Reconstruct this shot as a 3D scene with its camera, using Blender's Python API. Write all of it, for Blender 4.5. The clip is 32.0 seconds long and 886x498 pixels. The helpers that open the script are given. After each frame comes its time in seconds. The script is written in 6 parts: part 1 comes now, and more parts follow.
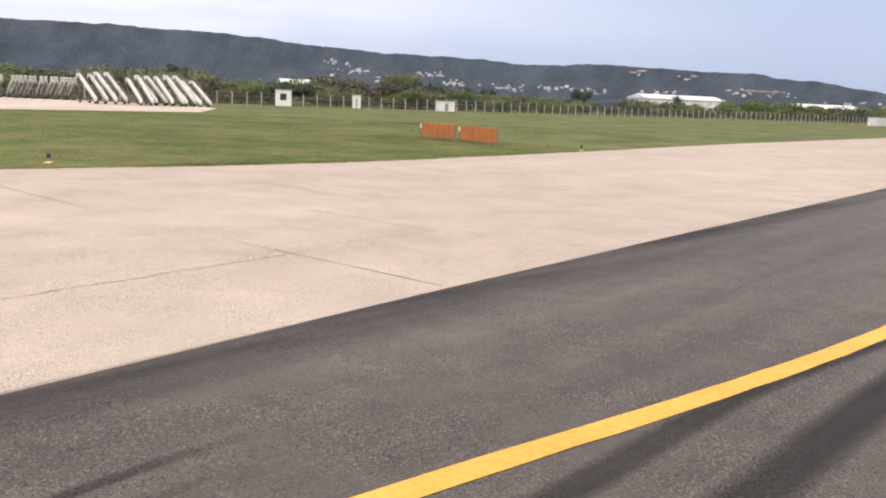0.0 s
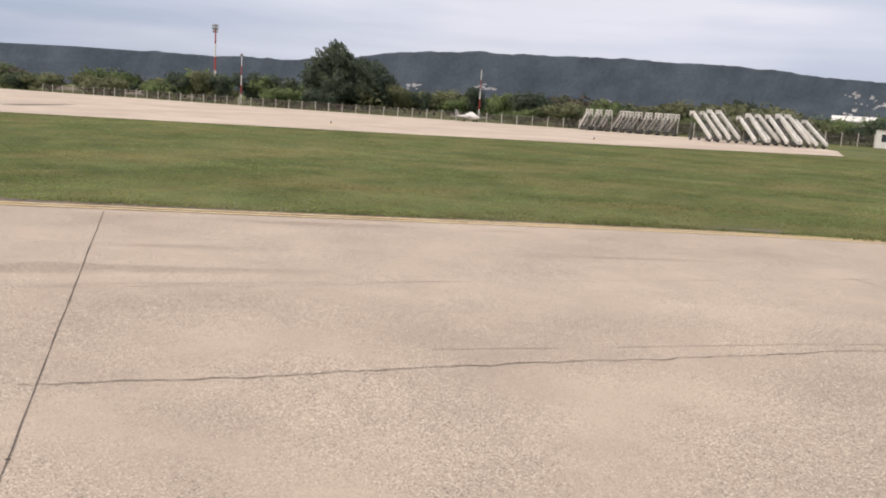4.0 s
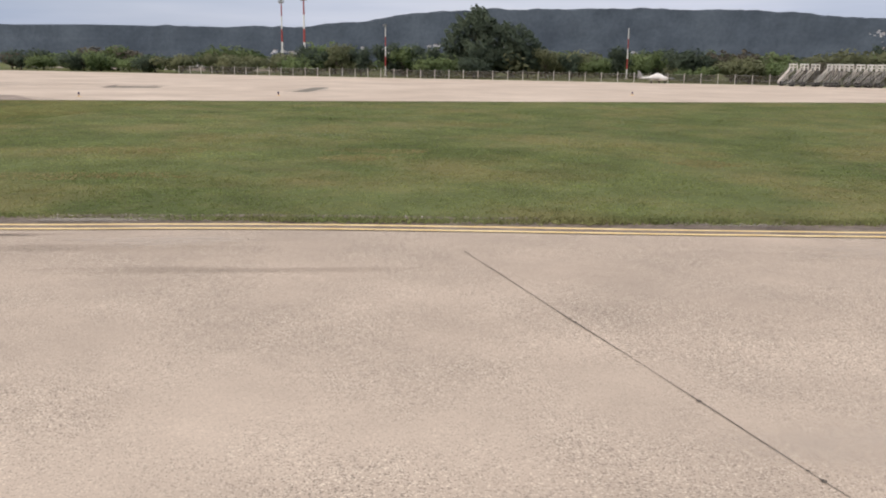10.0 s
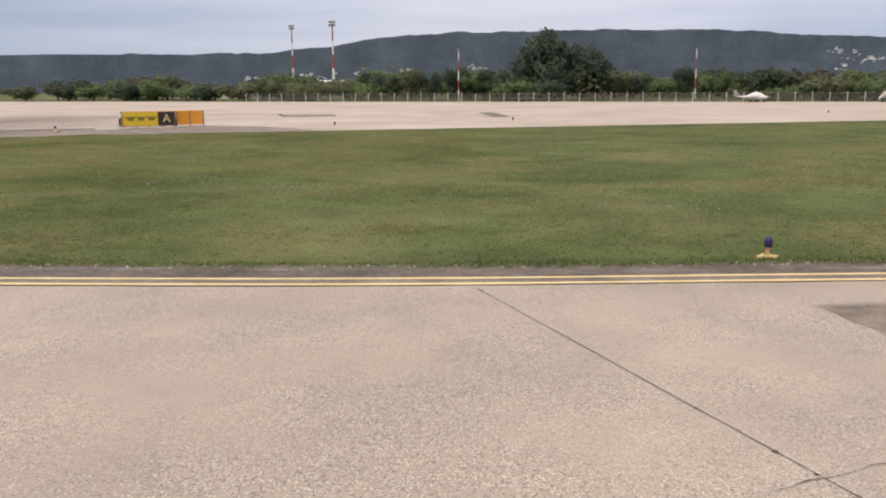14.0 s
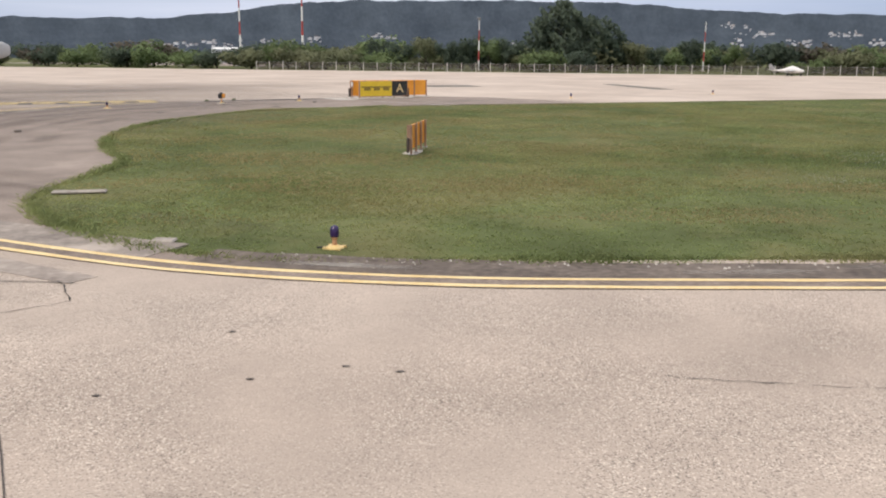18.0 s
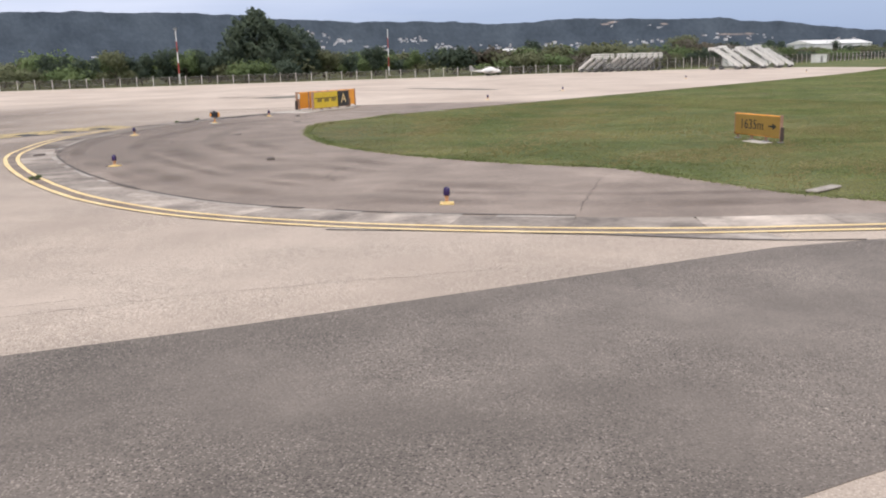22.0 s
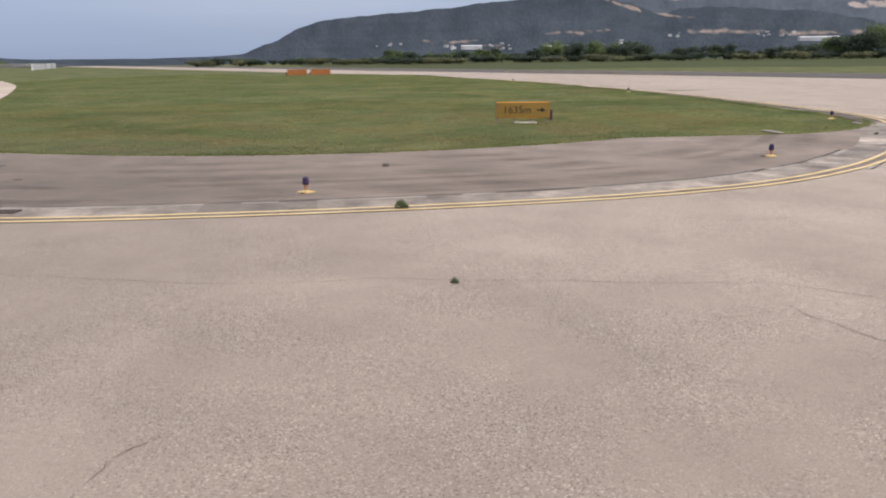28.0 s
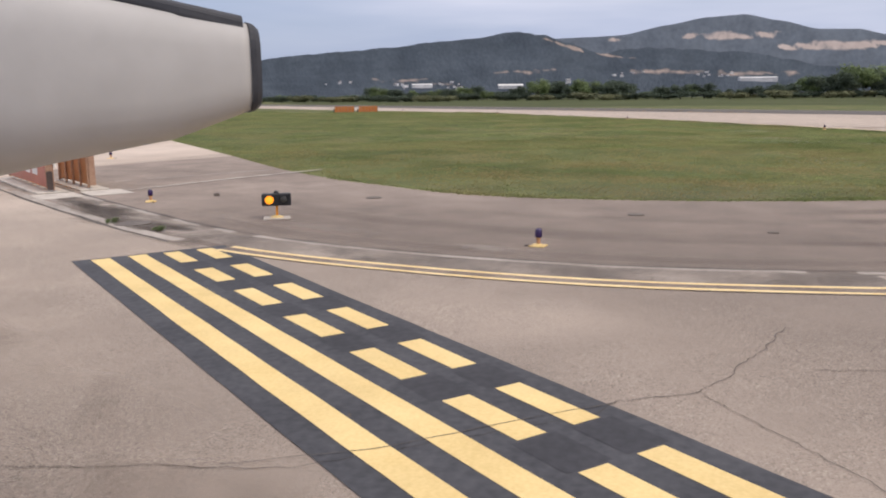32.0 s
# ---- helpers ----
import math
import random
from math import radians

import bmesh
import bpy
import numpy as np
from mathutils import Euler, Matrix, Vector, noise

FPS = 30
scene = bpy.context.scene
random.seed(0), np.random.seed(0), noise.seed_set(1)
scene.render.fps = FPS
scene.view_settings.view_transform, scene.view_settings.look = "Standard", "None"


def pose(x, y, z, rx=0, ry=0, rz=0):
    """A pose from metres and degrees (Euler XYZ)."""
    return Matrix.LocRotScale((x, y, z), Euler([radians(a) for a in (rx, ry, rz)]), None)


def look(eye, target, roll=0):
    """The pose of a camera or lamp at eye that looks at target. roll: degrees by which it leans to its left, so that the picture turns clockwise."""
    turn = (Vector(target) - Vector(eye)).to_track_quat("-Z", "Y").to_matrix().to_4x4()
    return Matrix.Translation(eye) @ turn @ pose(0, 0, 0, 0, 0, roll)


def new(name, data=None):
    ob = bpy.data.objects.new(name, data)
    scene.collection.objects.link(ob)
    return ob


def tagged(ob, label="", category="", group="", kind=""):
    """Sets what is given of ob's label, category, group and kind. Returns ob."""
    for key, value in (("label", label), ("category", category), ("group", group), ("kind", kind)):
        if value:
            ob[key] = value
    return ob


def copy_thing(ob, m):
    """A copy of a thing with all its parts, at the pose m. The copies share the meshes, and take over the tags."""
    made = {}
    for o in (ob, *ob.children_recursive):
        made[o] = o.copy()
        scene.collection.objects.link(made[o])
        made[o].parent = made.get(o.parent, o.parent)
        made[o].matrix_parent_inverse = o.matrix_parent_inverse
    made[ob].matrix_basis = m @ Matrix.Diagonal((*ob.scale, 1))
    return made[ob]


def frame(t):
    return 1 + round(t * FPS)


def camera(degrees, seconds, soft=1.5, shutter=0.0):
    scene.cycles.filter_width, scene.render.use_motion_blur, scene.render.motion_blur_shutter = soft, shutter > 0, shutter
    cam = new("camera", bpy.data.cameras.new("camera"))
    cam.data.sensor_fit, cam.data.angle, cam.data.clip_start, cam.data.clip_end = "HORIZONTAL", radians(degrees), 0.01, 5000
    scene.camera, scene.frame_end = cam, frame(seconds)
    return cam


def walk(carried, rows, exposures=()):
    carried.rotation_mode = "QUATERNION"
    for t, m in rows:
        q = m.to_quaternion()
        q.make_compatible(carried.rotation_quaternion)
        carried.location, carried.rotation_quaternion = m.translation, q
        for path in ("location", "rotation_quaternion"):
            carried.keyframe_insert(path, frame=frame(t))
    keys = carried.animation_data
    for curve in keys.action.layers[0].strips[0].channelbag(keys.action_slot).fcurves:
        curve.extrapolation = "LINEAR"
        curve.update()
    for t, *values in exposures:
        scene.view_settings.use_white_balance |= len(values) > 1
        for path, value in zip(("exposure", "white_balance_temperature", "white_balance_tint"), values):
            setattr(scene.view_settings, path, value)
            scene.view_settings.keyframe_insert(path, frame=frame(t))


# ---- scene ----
cam = camera(54.49, 32.0, 2.0)
PATH = [
    (0, pose(0.000, -0.000, 2.75, 79.96, -2.44, 0.00)),
    (0.5, pose(-1.574, 0.600, 2.75, 80.40, -1.92, 5.64)),
    (1, pose(-3.290, 1.137, 2.75, 80.85, -2.42, 10.35)),
    (1.5, pose(-5.072, 1.443, 2.75, 81.25, -2.68, 15.27)),
    (2, pose(-6.855, 1.468, 2.75, 81.36, -2.06, 19.92)),
    (2.5, pose(-8.727, 1.415, 2.75, 81.20, -1.92, 23.65)),
    (3, pose(-10.612, 1.206, 2.75, 80.74, -2.29, 26.76)),
    (3.5, pose(-12.593, 0.807, 2.75, 80.19, -3.12, 29.53)),
    (4, pose(-14.553, 0.251, 2.75, 80.34, -3.58, 32.03)),
    (4.5, pose(-16.582, -0.414, 2.75, 80.21, -1.83, 33.82)),
    (6.5, pose(-24.854, -4.464, 2.75, 80.02, -0.45, 32.91)),
    (7, pose(-26.915, -5.437, 2.75, 81.29, -0.41, 32.12)),
    (7.5, pose(-29.017, -6.403, 2.75, 81.33, -0.26, 31.64)),
    (8, pose(-31.207, -7.246, 2.75, 81.29, -0.72, 30.21)),
    (8.5, pose(-33.360, -8.007, 2.75, 81.74, -0.86, 30.74)),
    (9, pose(-35.408, -8.875, 2.75, 80.81, -1.04, 31.74)),
    (9.5, pose(-37.572, -10.058, 2.75, 78.93, -1.16, 32.06)),
    (10, pose(-39.798, -11.265, 2.75, 77.76, -0.72, 32.35)),
    (10.5, pose(-42.068, -12.446, 2.75, 78.03, 0.36, 32.99)),
    (11, pose(-44.481, -13.641, 2.75, 78.58, 0.60, 32.60)),
    (11.5, pose(-46.892, -14.807, 2.75, 78.88, 1.22, 32.29)),
    (12, pose(-49.227, -15.944, 2.75, 78.86, -0.05, 32.24)),
    (12.5, pose(-51.620, -17.146, 2.75, 78.73, -2.45, 31.32)),
    (13, pose(-53.937, -18.456, 2.75, 78.61, -1.03, 30.72)),
    (13.5, pose(-56.493, -19.680, 2.75, 78.88, -0.06, 30.37)),
    (15.5, pose(-66.668, -24.208, 2.75, 80.42, 1.22, 27.64)),
    (16, pose(-69.292, -25.272, 2.75, 79.75, 1.30, 27.20)),
    (16.5, pose(-72.018, -26.384, 2.75, 78.72, 0.69, 26.20)),
    (17, pose(-74.880, -27.461, 2.75, 78.10, -0.70, 25.23)),
    (17.5, pose(-77.766, -28.529, 2.75, 77.56, -0.88, 24.03)),
    (18, pose(-80.652, -29.511, 2.75, 77.32, -0.43, 22.89)),
    (18.5, pose(-83.520, -30.377, 2.75, 77.36, 0.27, 21.43)),
    (19, pose(-86.402, -31.235, 2.75, 77.88, 0.31, 19.24)),
    (19.5, pose(-89.278, -31.811, 2.75, 77.98, 0.01, 14.23)),
    (20, pose(-92.125, -32.318, 2.75, 77.87, -0.39, 8.91)),
    (20.5, pose(-94.880, -32.784, 2.75, 77.52, -0.04, 5.73)),
    (21, pose(-97.618, -33.158, 2.75, 77.41, 0.93, 3.63)),
    (21.5, pose(-100.287, -33.254, 2.75, 77.50, 1.01, 0.47)),
    (22, pose(-102.974, -33.220, 2.75, 77.67, 1.56, -4.11)),
    (22.5, pose(-105.543, -32.941, 2.75, 77.43, 1.90, -9.17)),
    (23, pose(-108.070, -32.526, 2.75, 77.17, 1.90, -14.16)),
    (23.5, pose(-110.512, -31.923, 2.75, 77.39, 2.85, -19.20)),
    (24, pose(-112.952, -31.098, 2.75, 77.57, 3.58, -25.35)),
    (24.5, pose(-115.304, -30.078, 2.75, 77.60, 3.34, -31.84)),
    (26.5, pose(-123.329, -22.690, 2.75, 77.17, 3.07, -56.57)),
    (27, pose(-124.635, -20.700, 2.75, 77.15, 2.96, -62.84)),
    (27.5, pose(-125.736, -18.635, 2.75, 76.91, 1.15, -66.21)),
    (28, pose(-126.559, -16.524, 2.75, 77.38, 0.80, -69.15)),
    (28.5, pose(-127.175, -14.278, 2.75, 78.05, 2.09, -71.97)),
    (29, pose(-127.545, -11.987, 2.75, 78.05, 1.55, -74.42)),
    (29.5, pose(-127.779, -9.733, 2.75, 77.94, 1.03, -76.07)),
    (30, pose(-127.950, -7.495, 2.75, 77.97, 0.00, -76.45)),
    (30.5, pose(-128.197, -5.251, 2.75, 78.29, -0.11, -76.03)),
    (31, pose(-128.435, -2.974, 2.75, 79.27, -0.25, -75.21)),
    (31.5, pose(-128.667, -0.635, 2.75, 79.91, 0.88, -74.17)),
    (32, pose(-128.861, 1.723, 2.75, 79.80, 0.58, -73.07)),
]
walk(cam, PATH, [(0, 0.62, 6880, 14.5), (1, 0.44, 6960, 13), (2, 0.22, 6990, 12.5), (4, 0.26, 6980, 12.3), (7, 0.12, 6960, 12.3), (9, 0.08, 6910, 12.3), (10, 0.14, 6760, 11), (13, 0.14, 6810, 12), (16, 0.24, 6760, 12),
                 (19, 0.31, 6480, 10.5), (21, 0.29, 6440, 11.7), (22, 0.38, 6380, 11.7), (23, 0.48, 6330, 11.7), (24, 0.36, 6260, 10.5), (27, 0.20, 6540, 13.0), (28, 0.17, 6500, 12.6), (30, 0.28, 6580, 15), (31, 0.18, 6700, 16), (32, 0.22, 6560, 15)])

# ---- light ----
world = bpy.data.worlds.new("sky")
scene.world = world
world.use_nodes = True
wn, wl = world.node_tree.nodes, world.node_tree.links
wn.clear()
SUN_EL, SUN_AZ = radians(48), radians(250)
sky = wn.new("ShaderNodeTexSky")
sky.sky_type, sky.sun_disc, sky.sun_elevation, sky.sun_rotation = "NISHITA", False, SUN_EL, radians(90) - SUN_AZ
sky.air_density, sky.dust_density, sky.ozone_density = 1.0, 2.0, 2.0
wc = wn.new("ShaderNodeTexCoord")
wmap = wn.new("ShaderNodeMapping")
wmap.inputs["Scale"].default_value = (1.0, 1.0, 7.0)
wnoise = wn.new("ShaderNodeTexNoise")
wnoise.inputs["Scale"].default_value, wnoise.inputs["Detail"].default_value = 1.7, 6.0
wramp = wn.new("ShaderNodeMapRange")
wramp.inputs["From Min"].default_value, wramp.inputs["From Max"].default_value = 0.28, 0.72
wramp.inputs["To Min"].default_value, wramp.inputs["To Max"].default_value = 0.75, 0.98
wmix = wn.new("ShaderNodeMix")
wmix.data_type = "RGBA"
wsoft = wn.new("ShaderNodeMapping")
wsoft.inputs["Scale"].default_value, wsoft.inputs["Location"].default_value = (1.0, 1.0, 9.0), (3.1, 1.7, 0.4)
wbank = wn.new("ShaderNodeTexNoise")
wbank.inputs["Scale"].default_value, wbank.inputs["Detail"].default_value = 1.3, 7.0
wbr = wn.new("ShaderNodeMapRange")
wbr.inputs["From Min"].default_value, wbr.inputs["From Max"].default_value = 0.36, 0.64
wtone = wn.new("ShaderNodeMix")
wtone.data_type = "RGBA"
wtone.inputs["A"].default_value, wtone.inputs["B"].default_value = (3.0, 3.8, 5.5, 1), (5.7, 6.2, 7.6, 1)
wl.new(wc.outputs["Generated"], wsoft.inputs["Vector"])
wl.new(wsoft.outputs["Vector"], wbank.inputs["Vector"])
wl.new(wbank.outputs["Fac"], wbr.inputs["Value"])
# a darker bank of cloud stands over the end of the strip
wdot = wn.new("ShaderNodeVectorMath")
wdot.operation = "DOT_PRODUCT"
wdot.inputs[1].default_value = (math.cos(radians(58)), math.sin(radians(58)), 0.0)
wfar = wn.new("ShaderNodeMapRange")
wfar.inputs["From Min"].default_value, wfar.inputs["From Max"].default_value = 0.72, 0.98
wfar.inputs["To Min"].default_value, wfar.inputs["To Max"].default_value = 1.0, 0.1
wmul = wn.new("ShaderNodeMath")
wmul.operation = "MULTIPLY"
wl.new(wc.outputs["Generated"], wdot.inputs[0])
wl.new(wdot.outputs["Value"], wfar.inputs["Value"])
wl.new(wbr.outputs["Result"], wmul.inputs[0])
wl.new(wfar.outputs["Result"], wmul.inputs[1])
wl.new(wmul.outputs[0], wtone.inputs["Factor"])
# an overcast sky is brightest overhead
wsep = wn.new("ShaderNodeSeparateXYZ")
wl.new(wc.outputs["Generated"], wsep.inputs["Vector"])
wup = wn.new("ShaderNodeMix")
wup.data_type, wup.clamp_factor = "RGBA", True
wup.inputs["A"].default_value, wup.inputs["B"].default_value = (1, 1, 1, 1), (2.4, 2.05, 1.6, 1)
wl.new(wsep.outputs["Z"], wup.inputs["Factor"])
wbright = wn.new("ShaderNodeMix")
wbright.data_type, wbright.blend_type = "RGBA", "MULTIPLY"
wbright.inputs["Factor"].default_value = 1.0
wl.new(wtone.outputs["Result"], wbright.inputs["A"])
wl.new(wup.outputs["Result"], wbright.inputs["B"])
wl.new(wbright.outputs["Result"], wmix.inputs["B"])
wbg = wn.new("ShaderNodeBackground")
wbg.inputs["Strength"].default_value = 0.1
wout = wn.new("ShaderNodeOutputWorld")
wl.new(wc.outputs["Generated"], wmap.inputs["Vector"])
wl.new(wmap.outputs["Vector"], wnoise.inputs["Vector"])
wl.new(wnoise.outputs["Fac"], wramp.inputs["Value"])
wl.new(wramp.outputs["Result"], wmix.inputs["Factor"])
wl.new(sky.outputs["Color"], wmix.inputs["A"])
wl.new(wmix.outputs["Result"], wbg.inputs["Color"])
wl.new(wbg.outputs["Background"], wout.inputs["Surface"])

sun = new("sun", bpy.data.lights.new("sun", "SUN"))
sun.data.energy, sun.data.angle, sun.data.color = 1.4, radians(22), (1.0, 0.90, 0.76)
SUN_DIR = Vector((math.cos(SUN_EL) * math.cos(SUN_AZ), math.cos(SUN_EL) * math.sin(SUN_AZ), math.sin(SUN_EL)))
sun.matrix_world = look(SUN_DIR * 60, (0, 0, 0))


# ---- materials ----
def material(name, low, high, rough=0.9, grain=40.0, patch=0.4, amount=0.55, bump=0.0, metal=0.0, spread=0.0, stretch=None, speck=None, mottle=None, dry=None, glow=0.0, spec=0.5, field=""):
    """Two colours mixed by noise at two scales, both in metres; bump in metres; spread varies object by object."""
    m = bpy.data.materials.new(name)
    m.use_nodes = True
    n, l = m.node_tree.nodes, m.node_tree.links
    b = n["Principled BSDF"]
    b.inputs["Roughness"].default_value, b.inputs["Metallic"].default_value = rough, metal
    b.inputs["Specular IOR Level"].default_value = spec
    co = n.new("ShaderNodeTexCoord")
    vec = co.outputs["Object"]
    if field:
        at = n.new("ShaderNodeAttribute")
        at.attribute_name = field
        vec = at.outputs["Vector"]
    big = n.new("ShaderNodeTexNoise")
    big.inputs["Scale"].default_value, big.inputs["Detail"].default_value = patch, 5.0
    if stretch:
        mp = n.new("ShaderNodeMapping")
        mp.vector_type = "TEXTURE"
        mp.inputs["Scale"].default_value = (1 / stretch[1], 1, 1)
        mp.inputs["Rotation"].default_value = (0, 0, radians(stretch[0]))
        l.new(vec, mp.inputs["Vector"])
        l.new(mp.outputs["Vector"], big.inputs["Vector"])
    else:
        l.new(vec, big.inputs["Vector"])
    fine = n.new("ShaderNodeTexNoise")
    fine.inputs["Scale"].default_value, fine.inputs["Detail"].default_value = grain, 3.0
    l.new(vec, fine.inputs["Vector"])
    mixv = n.new("ShaderNodeMix")
    mixv.inputs["Factor"].default_value = amount
    l.new(big.outputs["Fac"], mixv.inputs["A"])
    l.new(fine.outputs["Fac"], mixv.inputs["B"])
    ramp = n.new("ShaderNodeMapRange")
    ramp.inputs["From Min"].default_value, ramp.inputs["From Max"].default_value = 0.36, 0.64
    l.new(mixv.outputs["Result"], ramp.inputs["Value"])
    col = n.new("ShaderNodeMix")
    col.data_type = "RGBA"
    col.inputs["A"].default_value, col.inputs["B"].default_value = (*low, 1), (*high, 1)
    l.new(ramp.outputs["Result"], col.inputs["Factor"])
    out = col.outputs["Result"]
    if speck:
        vo = n.new("ShaderNodeTexVoronoi")
        vo.inputs["Scale"].default_value = speck[0]
        l.new(vec, vo.inputs["Vector"])
        sep = n.new("ShaderNodeSeparateColor")
        l.new(vo.outputs["Color"], sep.inputs["Color"])
        # the aggregate lies bare in some places and under a skin of fines in others
        skin = n.new("ShaderNodeTexNoise")
        skin.inputs["Scale"].default_value, skin.inputs["Detail"].default_value = 0.55, 5.0
        l.new(vec, skin.inputs["Vector"])
        sk = n.new("ShaderNodeMapRange")
        sk.inputs["From Min"].default_value, sk.inputs["From Max"].default_value, sk.inputs["To Min"].default_value = 0.36, 0.58, 0.3
        l.new(skin.outputs["Fac"], sk.inputs["Value"])
        sr = n.new("ShaderNodeValToRGB")
        el = sr.color_ramp.elements
        el[0].position, el[1].position = 0.12, 0.90
        for e, v in ((el[0], 1 - speck[1]), (el.new(0.20), 0.97), (el.new(0.80), 1.0), (el[-1], 1.0)):
            e.color = (v, v, v, 1)
        l.new(sep.outputs["Red"], sr.inputs["Fac"])
        pale = n.new("ShaderNodeMapRange")
        pale.inputs["From Min"].default_value, pale.inputs["From Max"].default_value, pale.inputs["To Max"].default_value = 0.86, 0.92, min(0.75, speck[1] * 1.25)
        stone = n.new("ShaderNodeTexVoronoi")
        stone.inputs["Scale"].default_value = speck[0] * 0.95
        l.new(vec, stone.inputs["Vector"])
        pick = n.new("ShaderNodeSeparateColor")
        l.new(stone.outputs["Color"], pick.inputs["Color"])
        l.new(pick.outputs["Green"], pale.inputs["Value"])
        mul = n.new("ShaderNodeMix")
        mul.data_type, mul.blend_type = "RGBA", "MULTIPLY"
        l.new(sk.outputs["Result"], mul.inputs["Factor"])
        l.new(out, mul.inputs["A"])
        l.new(sr.outputs["Color"], mul.inputs["B"])
        fleck = n.new("ShaderNodeMix")
        fleck.data_type = "RGBA"
        fleck.inputs["B"].default_value = (*[min(0.8, c * 1.7) for c in high], 1)
        thin = n.new("ShaderNodeMath")
        thin.operation = "MULTIPLY"
        l.new(pale.outputs["Result"], thin.inputs[0])
        l.new(sk.outputs["Result"], thin.inputs[1])
        l.new(thin.outputs[0], fleck.inputs["Factor"])
        l.new(mul.outputs["Result"], fleck.inputs["A"])
        out = fleck.outputs["Result"]
    if mottle:
        mo = n.new("ShaderNodeTexNoise")
        mo.inputs["Scale"].default_value, mo.inputs["Detail"].default_value, mo.inputs["Roughness"].default_value = mottle[0], 7.0, 0.62
        l.new(vec, mo.inputs["Vector"])
        mm = n.new("ShaderNodeMapRange")
        mm.inputs["From Min"].default_value, mm.inputs["From Max"].default_value = 0.3, 0.7
        mm.inputs["To Min"].default_value, mm.inputs["To Max"].default_value = 1 - mottle[1], 1 + mottle[1]
        l.new(mo.outputs["Fac"], mm.inputs["Value"])
        mul = n.new("ShaderNodeMix")
        mul.data_type, mul.blend_type = "RGBA", "MULTIPLY"
        mul.inputs["Factor"].default_value = 1.0
        l.new(out, mul.inputs["A"])
        l.new(mm.outputs["Result"], mul.inputs["B"])
        out = mul.outputs["Result"]
    if dry:
        dn = n.new("ShaderNodeTexNoise")
        dn.inputs["Scale"].default_value, dn.inputs["Detail"].default_value, dn.inputs["Roughness"].default_value = dry[0], 6.0, 0.65
        l.new(vec, dn.inputs["Vector"])
        dr = n.new("ShaderNodeMapRange")
        dr.inputs["From Min"].default_value, dr.inputs["From Max"].default_value, dr.inputs["To Max"].default_value = dry[1], dry[2], dry[3]
        l.new(dn.outputs["Fac"], dr.inputs["Value"])
        dm = n.new("ShaderNodeMix")
        dm.data_type = "RGBA"
        dm.inputs["B"].default_value = (*dry[4], 1)
        l.new(dr.outputs["Result"], dm.inputs["Factor"])
        l.new(out, dm.inputs["A"])
        out = dm.outputs["Result"]
    if spread:
        oi = n.new("ShaderNodeObjectInfo")
        hs = n.new("ShaderNodeHueSaturation")
        mr = n.new("ShaderNodeMapRange")
        mr.inputs["To Min"].default_value, mr.inputs["To Max"].default_value = 1 - spread, 1 + spread
        l.new(oi.outputs["Random"], mr.inputs["Value"])
        l.new(mr.outputs["Result"], hs.inputs["Value"])
        l.new(out, hs.inputs["Color"])
        out = hs.outputs["Color"]
    l.new(out, b.inputs["Base Color"])
    if glow:
        tr = n.new("ShaderNodeBsdfTranslucent")
        ms = n.new("ShaderNodeMixShader")
        ms.inputs["Fac"].default_value = glow
        l.new(out, tr.inputs["Color"])
        l.new(b.outputs["BSDF"], ms.inputs[1])
        l.new(tr.outputs["BSDF"], ms.inputs[2])
        l.new(ms.outputs["Shader"], n["Material Output"].inputs["Surface"])
    if bump:
        bp = n.new("ShaderNodeBump")
        bp.inputs["Distance"].default_value = bump
        l.new(fine.outputs["Fac"], bp.inputs["Height"])
        l.new(bp.outputs["Normal"], b.inputs["Normal"])
    return m


DRY = (0.20, 0.455, 0.64, 0.60, (0.215, 0.186, 0.086))
M_GRASS = material("grass", (0.086, 0.108, 0.040), (0.136, 0.158, 0.064), 0.95, 3.0, 0.10, 0.2, 0.01, mottle=(0.5, 0.26), dry=DRY, spec=0.1)
DRY_BLADE = (*DRY[:4], (0.365, 0.318, 0.158))
M_BLADE = material("grass_blades", (0.212, 0.262, 0.102), (0.340, 0.380, 0.162), 0.85, 3.0, 0.10, 0.2, mottle=(0.5, 0.26), dry=DRY_BLADE, glow=0.62, spec=0.1)
M_TIPBLADE = material("dry_tip_grass_blades", (0.178, 0.226, 0.086), (0.315, 0.352, 0.148), 0.85, 3.0, 0.10, 0.2, mottle=(0.45, 0.42), dry=(0.32, 0.38, 0.60, 0.8, (0.365, 0.305, 0.140)), glow=0.62, spec=0.1)
M_CONCRETE = material("concrete", (0.395, 0.321, 0.261), (0.505, 0.420, 0.347), 0.92, 60.0, 0.16, 0.35, 0.001, stretch=(40, 0.25), speck=(78.0, 0.52), mottle=(0.5, 0.13))
M_ASPHALT = material("asphalt", (0.058, 0.050, 0.042), (0.120, 0.102, 0.086), 0.74, 45.0, 0.9, 0.3, 0.0016, stretch=(48, 0.1), speck=(60.0, 0.8), mottle=(1.6, 0.2))
M_REPAIR = material("pale_worn_asphalt", (0.112, 0.094, 0.079), (0.215, 0.184, 0.157), 0.9, 45.0, 0.22, 0.35, 0.0015, stretch=(25, 0.3), speck=(76.0, 0.6), mottle=(0.6, 0.24))
M_SHOULDER = material("old_asphalt", (0.215, 0.171, 0.140), (0.335, 0.272, 0.226), 0.93, 40.0, 0.25, 0.35, 0.0015, stretch=(60, 0.4), speck=(72.0, 0.28), mottle=(0.7, 0.22))
